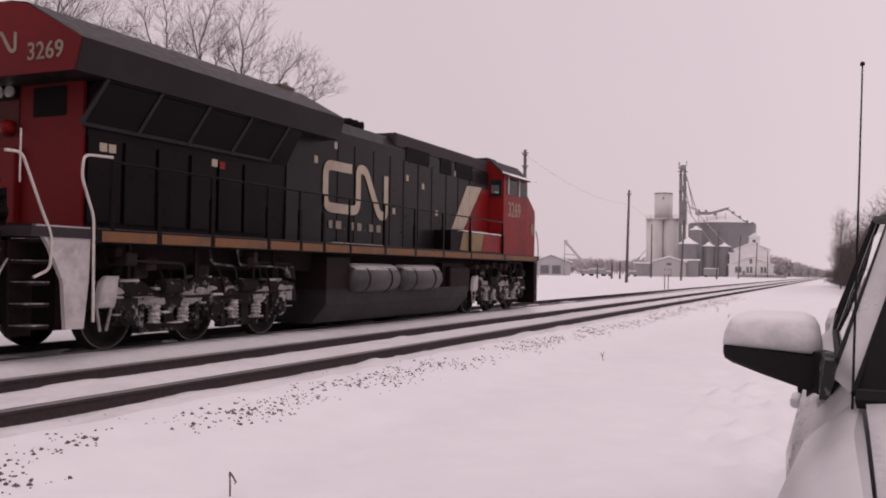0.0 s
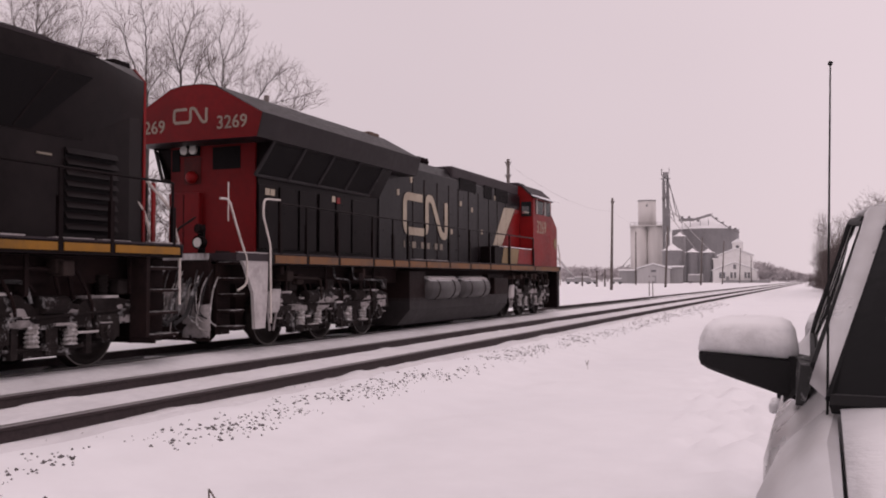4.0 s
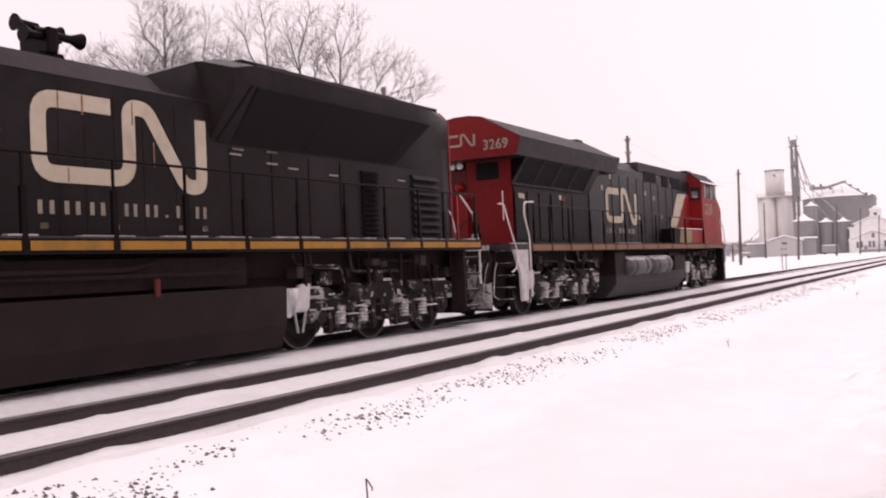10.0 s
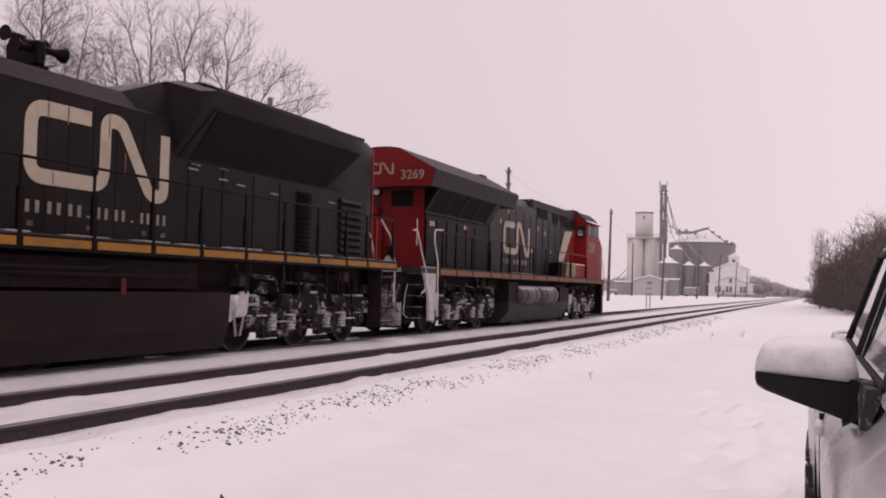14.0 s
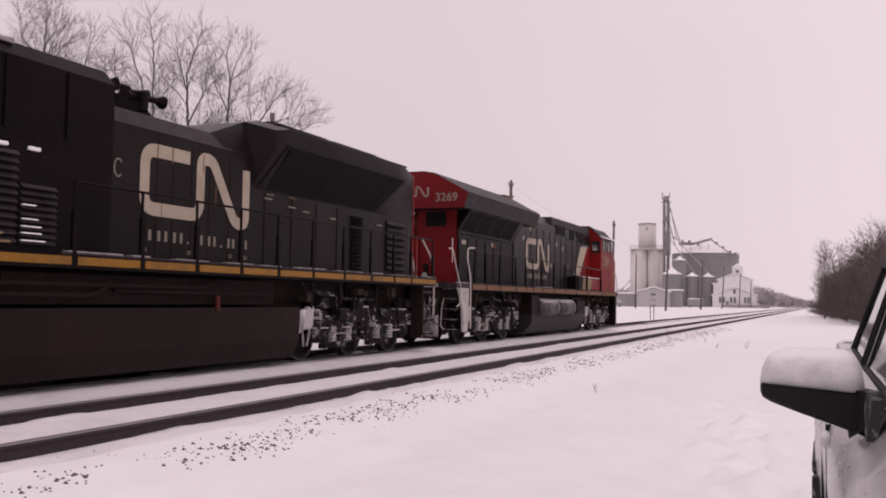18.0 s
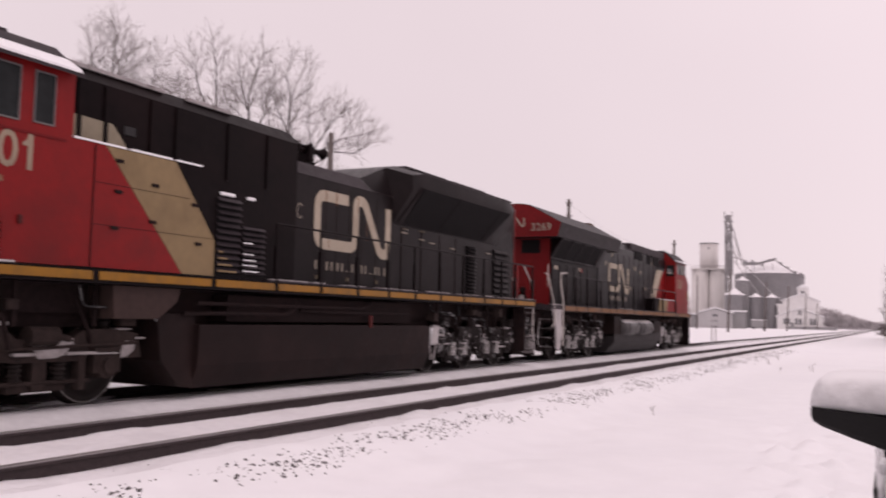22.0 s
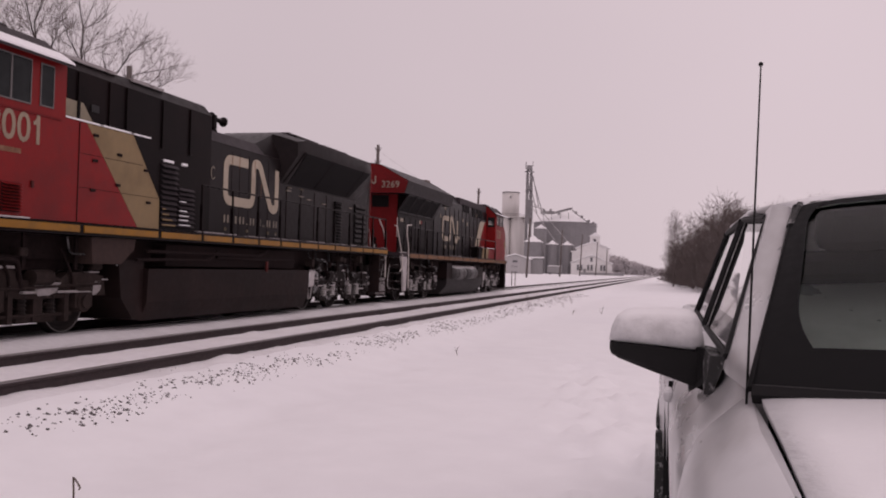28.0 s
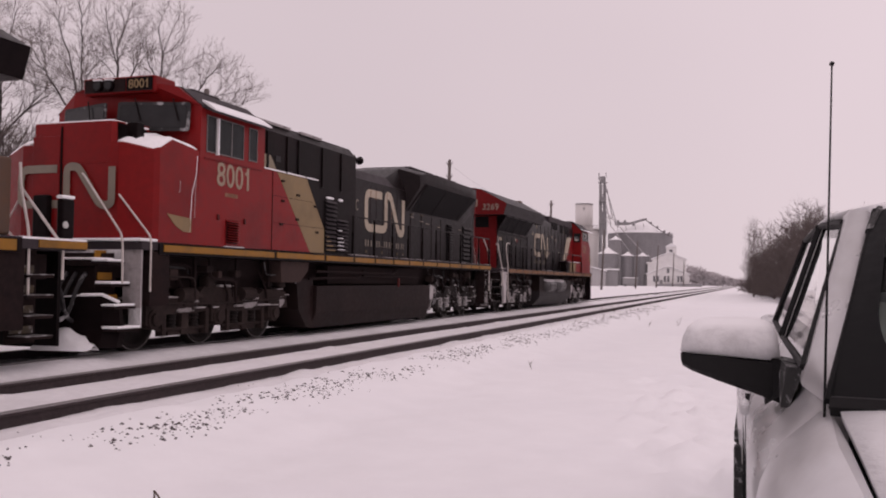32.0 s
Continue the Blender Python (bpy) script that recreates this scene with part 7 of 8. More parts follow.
        for i in range(14):
            x, z = 0.05 + 0.085 * i + rng2.uniform(-0.03, 0.03), rng2.uniform(1.15, 1.5)
            sway, low = rng2.uniform(-0.10, 0.16), rng2.uniform(0.35, 0.7)
            bm = bmesh.new()
            tube(bm, rounded([(x, Y(-1.06), z), (x + sway * 0.3, Y(-1.2), z - 0.2), (x + sway, Y(-1.30), low), (x + sway * 1.6 + 0.08, Y(-1.22), low - 0.08)], 0.16), rng2.choice((0.010, 0.013, 0.017)), 6)
            part("frosted_hose", bm, HOSE_FROSTED if i % 2 else RUBBER, L, "frost-covered brake and control hose" if i % 2 else "black rubber brake hose")
    else:
        for x in (1.45, 0.7):
            bm = bmesh.new()
            tube(bm, rounded([(x, Y(-0.01), 2.66), (x, Y(-0.03), 2.36), (x, Y(-0.19), 1.77), (x, Y(-0.20), 0.95)], 0.12), 0.0195, 7)
            part("grab_rail", bm, RAILING_WHITE, L, "white-painted grab rail")
            bm = bmesh.new()
            tube(bm, rounded([(x, Y(-0.03), 2.34), (x, Y(-0.81), 1.60), (x, Y(-0.81), 1.15)], 0.08), 0.02, 7)
            part("grab_rail", bm, RAILING_WHITE, L, "white-painted grab rail")
        part("platform_snow", BB((-1.5, 1.5, -e0, 0.0, 1.68, 1.71)), SNOW_LOOSE, L, "snow on the end platform")
        part("platform_stripe", BB((1.5, 1.515, -e0, -0.31, 1.575, 1.675)), YELLOW, L)
        part("lamp_housing", BB((1.36, 1.47, -1.0, -0.76, 1.71, 2.26), bevel=0.03), BLACK, L)
        part("lamp_snow", BB((1.36, 1.475, -1.0, -0.75, 2.26, 2.31), bevel=0.02), SNOW_LOOSE, L, "snow cap on the lamp housing")
        bm = bmesh.new()
        rod(bm, (1.45, Y(-0.82), 1.9), (1.478, Y(-0.82), 1.9), 0.05, n=14)
        part("lens", bm, LAMP_GLASS, L)
    # engine hood and cab
    bm = bmesh.new()
    sec = [(-1.0, 1.68), (1.0, 1.68), (1.0, 4.02), (0.82, 4.28), (-0.82, 4.28), (-1.0, 4.02)]
    loft(bm, [[(x, Y(v), z) for x, z in sec] for v in (5.2 if full else 6.9, 15.7)])
    part("engine_hood", bm, HOOD_SLATE if full else shade, L)
    if not full:
        part("cab", BB((-1.5, 1.5, 15.1, 20.8, 1.68, 4.3), bevel=0.15), shade, L)
        bogie(L, tuple(sorted((Y(0.95), Y(2.85), Y(4.75)))), TRUCK_SNOWY, True, seed)
        for v in (0.95, 2.85, 4.75):
            wheelset(L, Y(v))
        part("fuel_tank", BB((-1.35, 1.35, 7.0, 14.0, 0.2, 1.15), bevel=0.05), TANK, L)
        bogie(L, tuple(sorted((Y(15.4), Y(17.3), Y(19.2)))), TRUCK_SNOWY, True, seed + 1)
        for v in (15.4, 17.3, 19.2):
            wheelset(L, Y(v))
        handrail(L, sorted(Y(v) for v in (0.85, 1.9, 3.4, 4.9, 6.4)), 1.5, 2.6, 1.5)
        return L
    for v in (7.05, 7.75, 8.6, 9.4, 10.1, 10.9, 11.7, 12.6, 13.4, 14.2):
        part("hood_door_seam", BB((1.0, 1.012, v - 0.01, v + 0.01, 1.75, 3.8)), GRIME, L)
    part("stepped_roof", BB((-0.99, 0.99, 9.7, 15.6, 4.05, 4.40), bevel=0.05), GREY_ROOF, L)
    for v in (7.95, 8.2, 8.45):
        bm = bmesh.new()
        rod(bm, (0.55, Y(v - 0.1), 4.36), (0.72, Y(v + 0.12), 4.38), 0.10, n=12)
        part("horn_bell", bm, BLACK, L)
    for v0, v1, z0, z1 in ((10.2, 11.5, 3.78, 4.12), (12.2, 12.9, 3.7, 4.1), (13.2, 14.4, 3.7, 4.1)):
        part("intake_grille", BB((0.995, 1.02, v0, v1, z0, z1)), SCREEN, L)
    for v, z in ((6.95, 3.72), (6.2, 3.35), (10.28, 3.38), (11.17, 3.26), (13.2, 3.78), (12.0, 2.65), (9.6, 2.55)):
        part("data_plate", BB((1.0, 1.015, v - 0.06, v + 0.06, z - 0.07, z + 0.07)), CREAM, L)
    bm = bmesh.new()
    ribbon(bm, ribbon_path(Y(6.45), 2.33, 2.85, 1.09), 0.20, 1.002 + 0.012)
    part("ribbon_emblem", bm, CREAM, L, "cream ribbon emblem painted on the hood")
    for a, b, z1 in ((6.48, 6.6, 2.2), (6.68, 6.88, 2.2), (6.96, 7.24, 2.2), (7.32, 7.37, 2.08), (7.5, 7.76, 2.2), (7.85, 8.1, 2.2), (8.2, 8.25, 2.08), (8.38, 8.62, 2.2), (8.72, 8.98, 2.2)):
        part("lettering_bar", BB((1.012, 1.018, a + 0.03, b - 0.03, 2.02, 2.18 if z1 > 2.15 else 2.05)), CREAM_WORN, L)
    bm = bmesh.new()
    extrude(bm, [(Y(13.0), 2.3), (Y(13.8), 2.3), (Y(15.15), 3.58), (Y(14.05), 3.54)], 0, 1.0, 1.012)
    part("tan_band", bm, CREAM, L)
    bm = bmesh.new()
    extrude(bm, [(Y(13.85), 2.3), (Y(15.65), 2.3), (Y(15.65), 3.56), (Y(15.2), 3.56)], 0, 1.0, 1.008)
    part("hood_red_panel", bm, RED, L)
    part("battery_cabinet", BB((-1.46, 1.46, 11.9, 15.7, 1.70, 2.22)), BLACK, L)
    bm = bmesh.new()
    extrude(bm, [(Y(12.5), 1.72), (Y(14.0), 1.72), (Y(14.2), 2.2), (Y(12.72), 2.2)], 0, 1.46, 1.468)
    part("lower_tan_band", bm, TAN, L)
    bm = bmesh.new()
    extrude(bm, [(Y(14.03), 1.72), (Y(15.7), 1.72), (Y(15.7), 2.2), (Y(14.23), 2.2)], 0, 1.46, 1.468)
    part("lower_red_panel", bm, RED, L)
    part("cabinet_snow", BB((1.2, 1.46, 12.8, 15.6, 2.22, 2.245)), SNOW_LOOSE, L, "snow on the cabinet top")
    bm = bmesh.new()
    csec = [(-1.48, 1.68), (1.48, 1.68), (1.48, 4.02), (1.05, 4.42), (-1.05, 4.42), (-1.48, 4.02)]
    loft(bm, [[(x, Y(v), z) for x, z in csec] for v in (15.7, 17.85)])
    part("cab", bm, RED, L)
    bm = bmesh.new()
    loft(bm, [[(x, Y(v), z) for x, z in ((1.52, 4.02), (1.07, 4.445), (-1.07, 4.445), (-1.52, 4.02), (-1.48, 3.99), (-1.03, 4.41), (1.03, 4.41), (1.48, 3.99))] for v in (15.66, 18.05)])
    part("cab_roof", bm, GREY_ROOF, L)
    part("roof_unit", BB((-0.4, 0.9, 15.9, 16.6, 4.42, 4.55), bevel=0.03), GREY_ROOF, L)
    bm = bmesh.new()
    loft(bm, [[(-1.48, Y(17.85), 1.68), (1.48, Y(17.85), 1.68), (1.48, Y(17.85), 3.56), (-1.48, Y(17.85), 3.56)], [(-1.44, Y(18.75), 1.68), (1.44, Y(18.75), 1.68), (1.44, Y(18.75), 3.10), (-1.44, Y(18.75), 3.10)], [(-1.0, Y(19.0), 1.68), (1.0, Y(19.0), 1.68), (1.0, Y(19.0), 2.95), (-1.0, Y(19.0), 2.95)]])
    part("nose", bm, RED, L)
    rw = part("cab_rear_window", BB((1.06, 1.42, 15.68, 15.72, 3.36, 3.86), bevel=0.01), WINDOW_DARK, L)
    # Added mirror pane gives the brightness of sky behind the window.
    part("bright_pane", B((1.10, 1.34, Y(15.665) - SHIFT[L.name], Y(15.679) - SHIFT[L.name], 3.46, 3.70)), WINDOW_BRIGHT, rw)
    for v0, v1 in ((15.95, 16.85), (16.92, 17.75)):
        sw = part("side_window", BB((1.475, 1.49, v0, v1, 3.46, 3.95)), WINDOW_DARK, L)
        part("window_post", B((1.478, 1.50, *sorted((Y(v0 + 0.10) - SHIFT[L.name], Y(v0 + 0.17) - SHIFT[L.name])), 3.46, 3.95)), RAILING_WHITE, sw)
    bm = bmesh.new()
    extrude(bm, [(1.46, 4.06), (1.46, 4.10), (1.72, 4.00), (1.72, 3.96)], 1, Y(15.6), Y(18.1))
    part("awning", bm, SNOW_LOOSE, L, "snow on the window awning")
    numerals("3269", 0.62, NUMERAL, L, lambda u: side_text(1.482, Y(16.65) + u, 3.0), 0.92)
    part("front_window", BB((-1.2, 1.2, 17.84, 17.87, 3.6, 3.95)), WINDOW_GREY, L)
    bm = bmesh.new()
    rod(bm, (1.44, Y(18.42), 2.52), (1.478, Y(18.42), 2.52), 0.2, n=18)
    part("nose_disc", bm, TAN, L)
    handrail(L, [Y(v) for v in (0.3, 1.2, 2.4, 3.9, 4.9, 5.7, 6.7, 8.2, 9.7, 11.3, 13.1, 15.6)], 1.5, 2.6, 1.5)
    part("walkway_snow", BB((1.42, 1.535, 6.0, 8.1, 1.70, 1.715)), SNOW_DIRTY, L, "thin snow along the walkway edge")
    # tanks
    bm = bmesh.new()
    extrude(bm, [(-1.36, 0.50), (-1.02, 0.12), (1.02, 0.12), (1.36, 0.50), (1.36, 0.78), (-1.36, 0.78)], 1, Y(6.1), Y(13.3))
    part("fuel_tank", bm, TANK_FROST_LIT, L)
    part("tank_shoulder", BB((-1.36, 1.36, 6.1, 7.0, 0.7, 1.42), (-1.2, 1.2, 12.0, 13.4, 0.7, 1.38), (-0.95, 0.95, 7.0, 12.1, 0.7, 1.42)), TANK, L)
    for a, b in ((7.05, 8.95), (9.3, 11.25)):
        bm = bmesh.new()
        n = 20
        loft(bm, [[(1.27 + math.cos(2 * math.pi * j / n) * r, Y(v), 1.0 + math.sin(2 * math.pi * j / n) * r) for j in range(n)] for v, r in ((a - 0.07, 0.12), (a, 0.26), (a + 0.06, 0.30), (b - 0.06, 0.30), (b, 0.26), (b + 0.07, 0.12))])
        tk = part("air_reservoir", bm, STEEL_AIR, L, "frosted steel air reservoir", smooth=True)
        for v in (a + 0.45, b - 0.45):
            bm = bmesh.new()
            loft(bm, [[(1.27 + math.cos(2 * math.pi * j / n) * 0.306, Y(vv) - SHIFT[L.name], 1.0 + math.sin(2 * math.pi * j / n) * 0.306) for j in range(n)] for vv in (v - 0.03, v + 0.03)])
            part("strap", bm, GRIME, tk)
        bm = bmesh.new()
        arc = [math.radians(u) for u in (48, 60, 72, 85, 105, 125)]
        loft(bm, [[(1.27 + math.cos(u) * rr, Y(v) - SHIFT[L.name], 1.0 + math.sin(u) * rr) for u, rr in [(u, 0.301) for u in arc] + [(u, 0.322 - 0.012 * abs(math.cos(u * 3))) for u in arc[::-1]]] for v in (a + 0.05, a + 0.4, a + 0.9, a + 1.3, b - 0.05)])
        part("reservoir_snow", bm, SNOW_PLASTERED, tk, "snow lying along the reservoir", smooth=True)
    part("traction_gear", BB((-0.62, 0.62, 0.2, 5.6, 0.3, 1.2)), GRIME, L)
    part("traction_gear", BB((-0.62, 0.62, 14.0, 18.7, 0.3, 1.2)), GRIME, L)
    part("pipe_panel", BB((1.0, 1.34, 12.2, 13.5, 0.62, 1.28), bevel=0.03), TANK, L)
    bogie(L, (Y(0.95), Y(2.85), Y(4.75)), TRUCK_SNOWY, True, seed)
    bogie(L, (Y(14.6), Y(16.4), Y(18.1)), TRUCK_SNOWY, True, seed + 1)
    for v in (0.95, 2.85, 4.75, 14.6, 16.4, 18.1):
        wheelset(L, Y(v))
    part("front_platform", BB((-1.5, 1.5, 18.8, 19.05, 1.55, 1.68)), GREY_ROOF, L)
    part("front_pilot", BB((-1.45, 1.45, 18.72, 19.05, 0.18, 1.5), bevel=0.04), BLACK, L)
    bm = bmesh.new()
    tube(bm, rounded([(1.45, Y(18.85), 2.5), (1.45, Y(19.1), 2.1), (1.45, Y(19.15), 1.0)], 0.12), 0.022, 7)
    part("grab_rail", bm, RAILING_WHITE, L)
    return L


LOCO_B = cab_unit()
LOCO_A = wing_unit("diesel_locomotive", "red-ended black diesel locomotive with radiator wings, streaked with snow", 18.2, RED_DULL, WING_SOOT, True, shade=BLACK_CLEAN)
LOCO_C = wing_unit("trailing_locomotive", "dark locomotive with an amber-brown end coupled behind", -6.02, BROWN_END, BLACK, False, seed=60)


# ---- the parked car ----
def parked_car():
    C = thing("pickup_truck", "silver-white crew-cab pickup truck parked nose-on, dusted with snow", "pickup truck", (1.0, 2.9, -0.37))
    ox, oy, oz = 1.0, 2.9, -0.37

    def put(name, bm, mat, label="", smooth=False, parent=C):
        if parent is C:
            bmesh.ops.translate(bm, verts=bm.verts, vec=(-ox, -oy, -oz))
        else:
            bmesh.ops.translate(bm, verts=bm.verts, vec=(-ox, -oy, -oz))
        return part(name, bm, mat, parent, label, smooth)

    def mirror_x(p):
        return (2.0 - p[0], p[1], p[2])

    # lower body: doors, quarter panels, bumpers
    bm = bmesh.new()
    ys = [(2.12, 0.03, -0.045), (2.3, 0.015, -0.01), (2.5, 0.005, 0.0), (3.4, -0.002, 0.0), (4.15, -0.015, 0.0), (4.42, -0.05, 0.0), (5.2, -0.045, 0.0), (5.75, 0.12, 0.0), (5.95, 0.28, 0.0)]
    rings = []
    for y, e, dz in ys:
        half = [(e + 0.15, 0.885 + dz), (e + 0.125, 0.825 + dz), (e + 0.075, 0.765 + dz), (e + 0.02, 0.715 + dz), (e + 0.0, 0.64), (e, 0.50), (e + 0.012, 0.28), (e + 0.03, 0.05), (e + 0.09, -0.10)]
        rings.append([(x, y, z) for x, z in half] + [(2 - x, y, z) for x, z in half[::-1]])
    loft(bm, rings)
    put("body", bm, CAR_PAINT, smooth=True)
    # front fenders and hood
    for s in (0, 1):
        bm = bmesh.new()
        rings = []
        for y, dz, e in ((0.75, -0.12, 0.16), (0.95, -0.07, 0.06), (1.3, -0.02, 0.02), (1.7, 0.0, 0.012), (2.115, 0.005, 0.03)):
            top = 0.81 + dz
            half = [(0.177, top + 0.008), (e + 0.145, top + 0.014), (e + 0.125, top + 0.008), (e + 0.055, top - 0.055), (e + 0.03, top - 0.085), (e + 0.004, top - 0.15), (e - 0.014, top - 0.24), (e, top - 0.36), (e + 0.03, top - 0.45), (0.177, top - 0.45)]
            rings.append([(x, y, z) if s == 0 else (2 - x, y, z) for x, z in half])
        loft(bm, rings)
        fender = put("front_fender", bm, CAR_PAINT, smooth=True)
        fender.data.set_sharp_from_angle(angle=0.6)
    bm = bmesh.new()
    rings = []
    for y, dz in ((0.72, -0.13), (0.85, -0.06), (1.2, -0.005), (1.6, 0.028), (1.95, 0.047)):
        rings.append([(x, y - 0.10 * math.sin(math.pi * (x - 0.2) / 1.6), 0.80 + dz + 0.05 * max(0.0, math.sin(math.pi * (x - 0.2) / 1.6)) ** 0.7) for x in (0.1825, 0.26, 0.4, 0.6, 0.8, 1.0, 1.2, 1.4, 1.6, 1.73, 1.8175)])
    loft(bm, rings, closed=False)
    hood = put("hood", bm, CAR_SNOWY, "snow-dusted hood", smooth=True)
    sol = hood.modifiers.new("thick", "SOLIDIFY")
    sol.thickness, sol.offset = 0.02, -1
    for x in (0.1774, 1.8184):
        put("hood_gap", B((x, x + 0.0042, 0.78, 1.98, 0.70, 0.785)), CAR_PLASTIC)
    put("engine_bay_floor", B((0.2, 1.8, 0.8, 1.95, 0.30, 0.55)), CAR_PLASTIC)
    put("front_bumper", B((0.1, 1.9, 0.62, 0.9, 0.05, 0.45), bevel=0.06), CAR_PAINT)
    put("grille", B((0.55, 1.45, 0.66, 0.74, 0.38, 0.62), bevel=0.01), CAR_PLASTIC)
    for x in (0.2, 1.5):
        put("headlamp", B((x, x + 0.3, 0.68, 0.85, 0.42, 0.64), bevel=0.04), LAMP_GLASS)
    # greenhouse
    belt = [(0.13, 2.28, 0.885), (0.115, 3.35, 0.895), (0.115, 3.5, 0.895), (0.115, 4.55, 0.90), (0.115, 4.68, 0.90), (0.16, 5.5, 0.92)]
    rail = [(0.275, 2.82, 1.285), (0.255, 3.40, 1.315), (0.255, 3.54, 1.318), (0.26, 4.50, 1.315), (0.26, 4.62, 1.312), (0.31, 5.25, 1.29)]
    for s in (0, 1):
        f = (lambda p: p) if s == 0 else mirror_x
        for i in (0, 2, 4):
            bm = bmesh.new()
            q = [f(Vector(belt[i]).lerp(Vector(rail[i]), 0.04)), f(Vector(belt[i + 1]).lerp(Vector(rail[i + 1]), 0.04)), f(Vector(rail[i + 1]).lerp(Vector(belt[i + 1]), 0.04)), f(Vector(rail[i]).lerp(Vector(belt[i]), 0.04))]
            dx = 0.004 if s == 0 else -0.004
            loft(bm, [[Vector(p) for p in q], [Vector(p) + Vector((dx, 0, 0)) for p in q]])
            put("side_window", bm, SIDE_GLASS, "snow-flecked side window")
            bm = bmesh.new()
            for a, b, r in zip(q, q[1:] + q[:1], (0.009, 0.010, 0.013, 0.010)):
                rod(bm, Vector(a) - Vector((dx, 0, 0)), Vector(b) - Vector((dx, 0, 0)), r, n=6)
            put("window_seal", bm, CAR_PLASTIC)
        for i in (1, 3):
            bm = bmesh.new()
            loft(bm, [[f(Vector(belt[i]) + Vector((0.0, -0.02, 0))), f(Vector(belt[i + 1]) + Vector((0.0, 0.02, 0))), f(Vector(rail[i + 1]) + Vector((0.0, 0.02, 0))), f(Vector(rail[i]) + Vector((0.0, -0.02, 0)))],
                      [f(Vector(belt[i]) + Vector((0.05, -0.02, 0))), f(Vector(belt[i + 1]) + Vector((0.05, 0.02, 0))), f(Vector(rail[i + 1]) + Vector((0.05, 0.02, 0))), f(Vector(rail[i]) + Vector((0.05, -0.02, 0)))]])
            put("pillar", bm, CAR_PAINT)
        bm = bmesh.new()
        rings = []
        for k in range(7):
            u = k / 6
            a = Vector((0.165, 2.02, 0.85)).lerp(Vector((0.335, 2.76, 1.30)), u)
            b = Vector((0.125, 2.33, 0.87)).lerp(Vector((0.265, 2.84, 1.292)), u)
            rings.append([f(a), f((a + b) / 2 + Vector((-0.022, -0.012, 0.012))), f(b), f(b + Vector((0.06, 0.02, -0.02))), f(a + Vector((0.04, 0.06, -0.03)))])
        loft(bm, rings)
        put("front_pillar", bm, CAR_PAINT, smooth=True)
        bm = bmesh.new()
        tube(bm, [f((0.162, 2.0, 0.86)), f((0.25, 2.36, 1.08)), f((0.335, 2.73, 1.30))], 0.008, 6)
        put("windshield_seal", bm, FRIT)
        bm = bmesh.new()
        tube(bm, [f((0.31, 2.62, 1.235)), f((0.335, 2.71, 1.285)), f((0.35, 2.75, 1.305))], 0.012, 6)
        put("seal_snow", bm, CAR_TRIM_SNOW, "snow packed at the windshield corner")
        bm = bmesh.new()
        tube(bm, [f(p) for p in ((0.285, 2.83, 1.297), (0.272, 3.4, 1.322), (0.272, 4.5, 1.322), (0.315, 5.25, 1.298))], 0.015, 8)
        put("roof_rail", bm, CAR_PAINT, smooth=True)
    bm = bmesh.new()
    rings = []
    for y, z, e in ((2.74, 1.30, 0.33), (2.82, 1.314, 0.30), (3.4, 1.333, 0.284), (4.5, 1.333, 0.284), (5.25, 1.298, 0.33)):
        rings.append([(e + (2 - 2 * e) * u, y - 0.08 * math.sin(math.pi * u) * (y < 3), z + 0.055 * math.sin(math.pi * u) ** 0.6) for u in [i / 12 for i in range(13)]])
    loft(bm, rings, closed=False)
    roof = put("roof", bm, CAR_SNOWY, "roof covered with thin snow", smooth=True)
    sol = roof.modifiers.new("thick", "SOLIDIFY")
    sol.thickness, sol.offset = 0.03, -1
    bm = bmesh.new()
    rings = []
    for k in range(7):
        u = k / 6
        row = []
        for i in range(13):
            w = i / 12
            a = Vector((0.17 + 1.66 * w, 2.02 - 0.22 * math.sin(math.pi * w), 0.862 + 0.02 * math.sin(math.pi * w)))
            b = Vector((0.34 + 1.32 * w, 2.755 - 0.09 * math.sin(math.pi * w), 1.298 + 0.05 * math.sin(math.pi * w) ** 0.6))
            row.append(a.lerp(b, u) + Vector((0, -0.02, 0.02)) * math.sin(math.pi * u))
        rings.append(row)
    loft(bm, rings, closed=False)
    put("windshield", bm, CAR_GLASS, "windshield with melting snow", smooth=True)
    bm = bmesh.new()
    rings = []
    def ws(w, u, out=0.012):
        lo = Vector((0.17 + 1.66 * w, 2.02 - 0.22 * math.sin(math.pi * w), 0.862 + 0.02 * math.sin(math.pi * w)))
        hi = Vector((0.34 + 1.32 * w, 2.755 - 0.09 * math.sin(math.pi * w), 1.298 + 0.05 * math.sin(math.pi * w) ** 0.6))
        return lo.lerp(hi, u) + Vector((0, -0.02, 0.02)) * math.sin(math.pi * u) + Vector((0, -out * 0.5, out * 0.4))
    rings = [[ws(i / 12, u) for i in range(13)] for u in (0.0, 0.05, 0.10, 0.15)]
    loft(bm, rings, closed=False)
    for side in (0, 1):
        rings = []
        for k in range(25):
            u = k / 24
            inner = 0.042 - 0.016 * u + 0.075 * max(0.0, 1 - u / 0.36) ** 2.2 + 0.04 * max(0.0, (u - 0.8) / 0.2) ** 2.5
            rings.append([ws(w if side == 0 else 1 - w, u) for w in (0.0, inner * 0.5, inner)])
        loft(bm, rings, closed=False)
    loft(bm, [[ws(i / 12, u) for i in range(13)] for u in (0.95, 1.0)], closed=False)
    put("windshield_band", bm, FRIT)
    bm = bmesh.new()
    tube(bm, [(0.17 + 1.66 * w, 1.985 - 0.22 * math.sin(math.pi * w), 0.853 + 0.02 * math.sin(math.pi * w)) for w in [i / 12 for i in range(13)]], 0.022, 6)
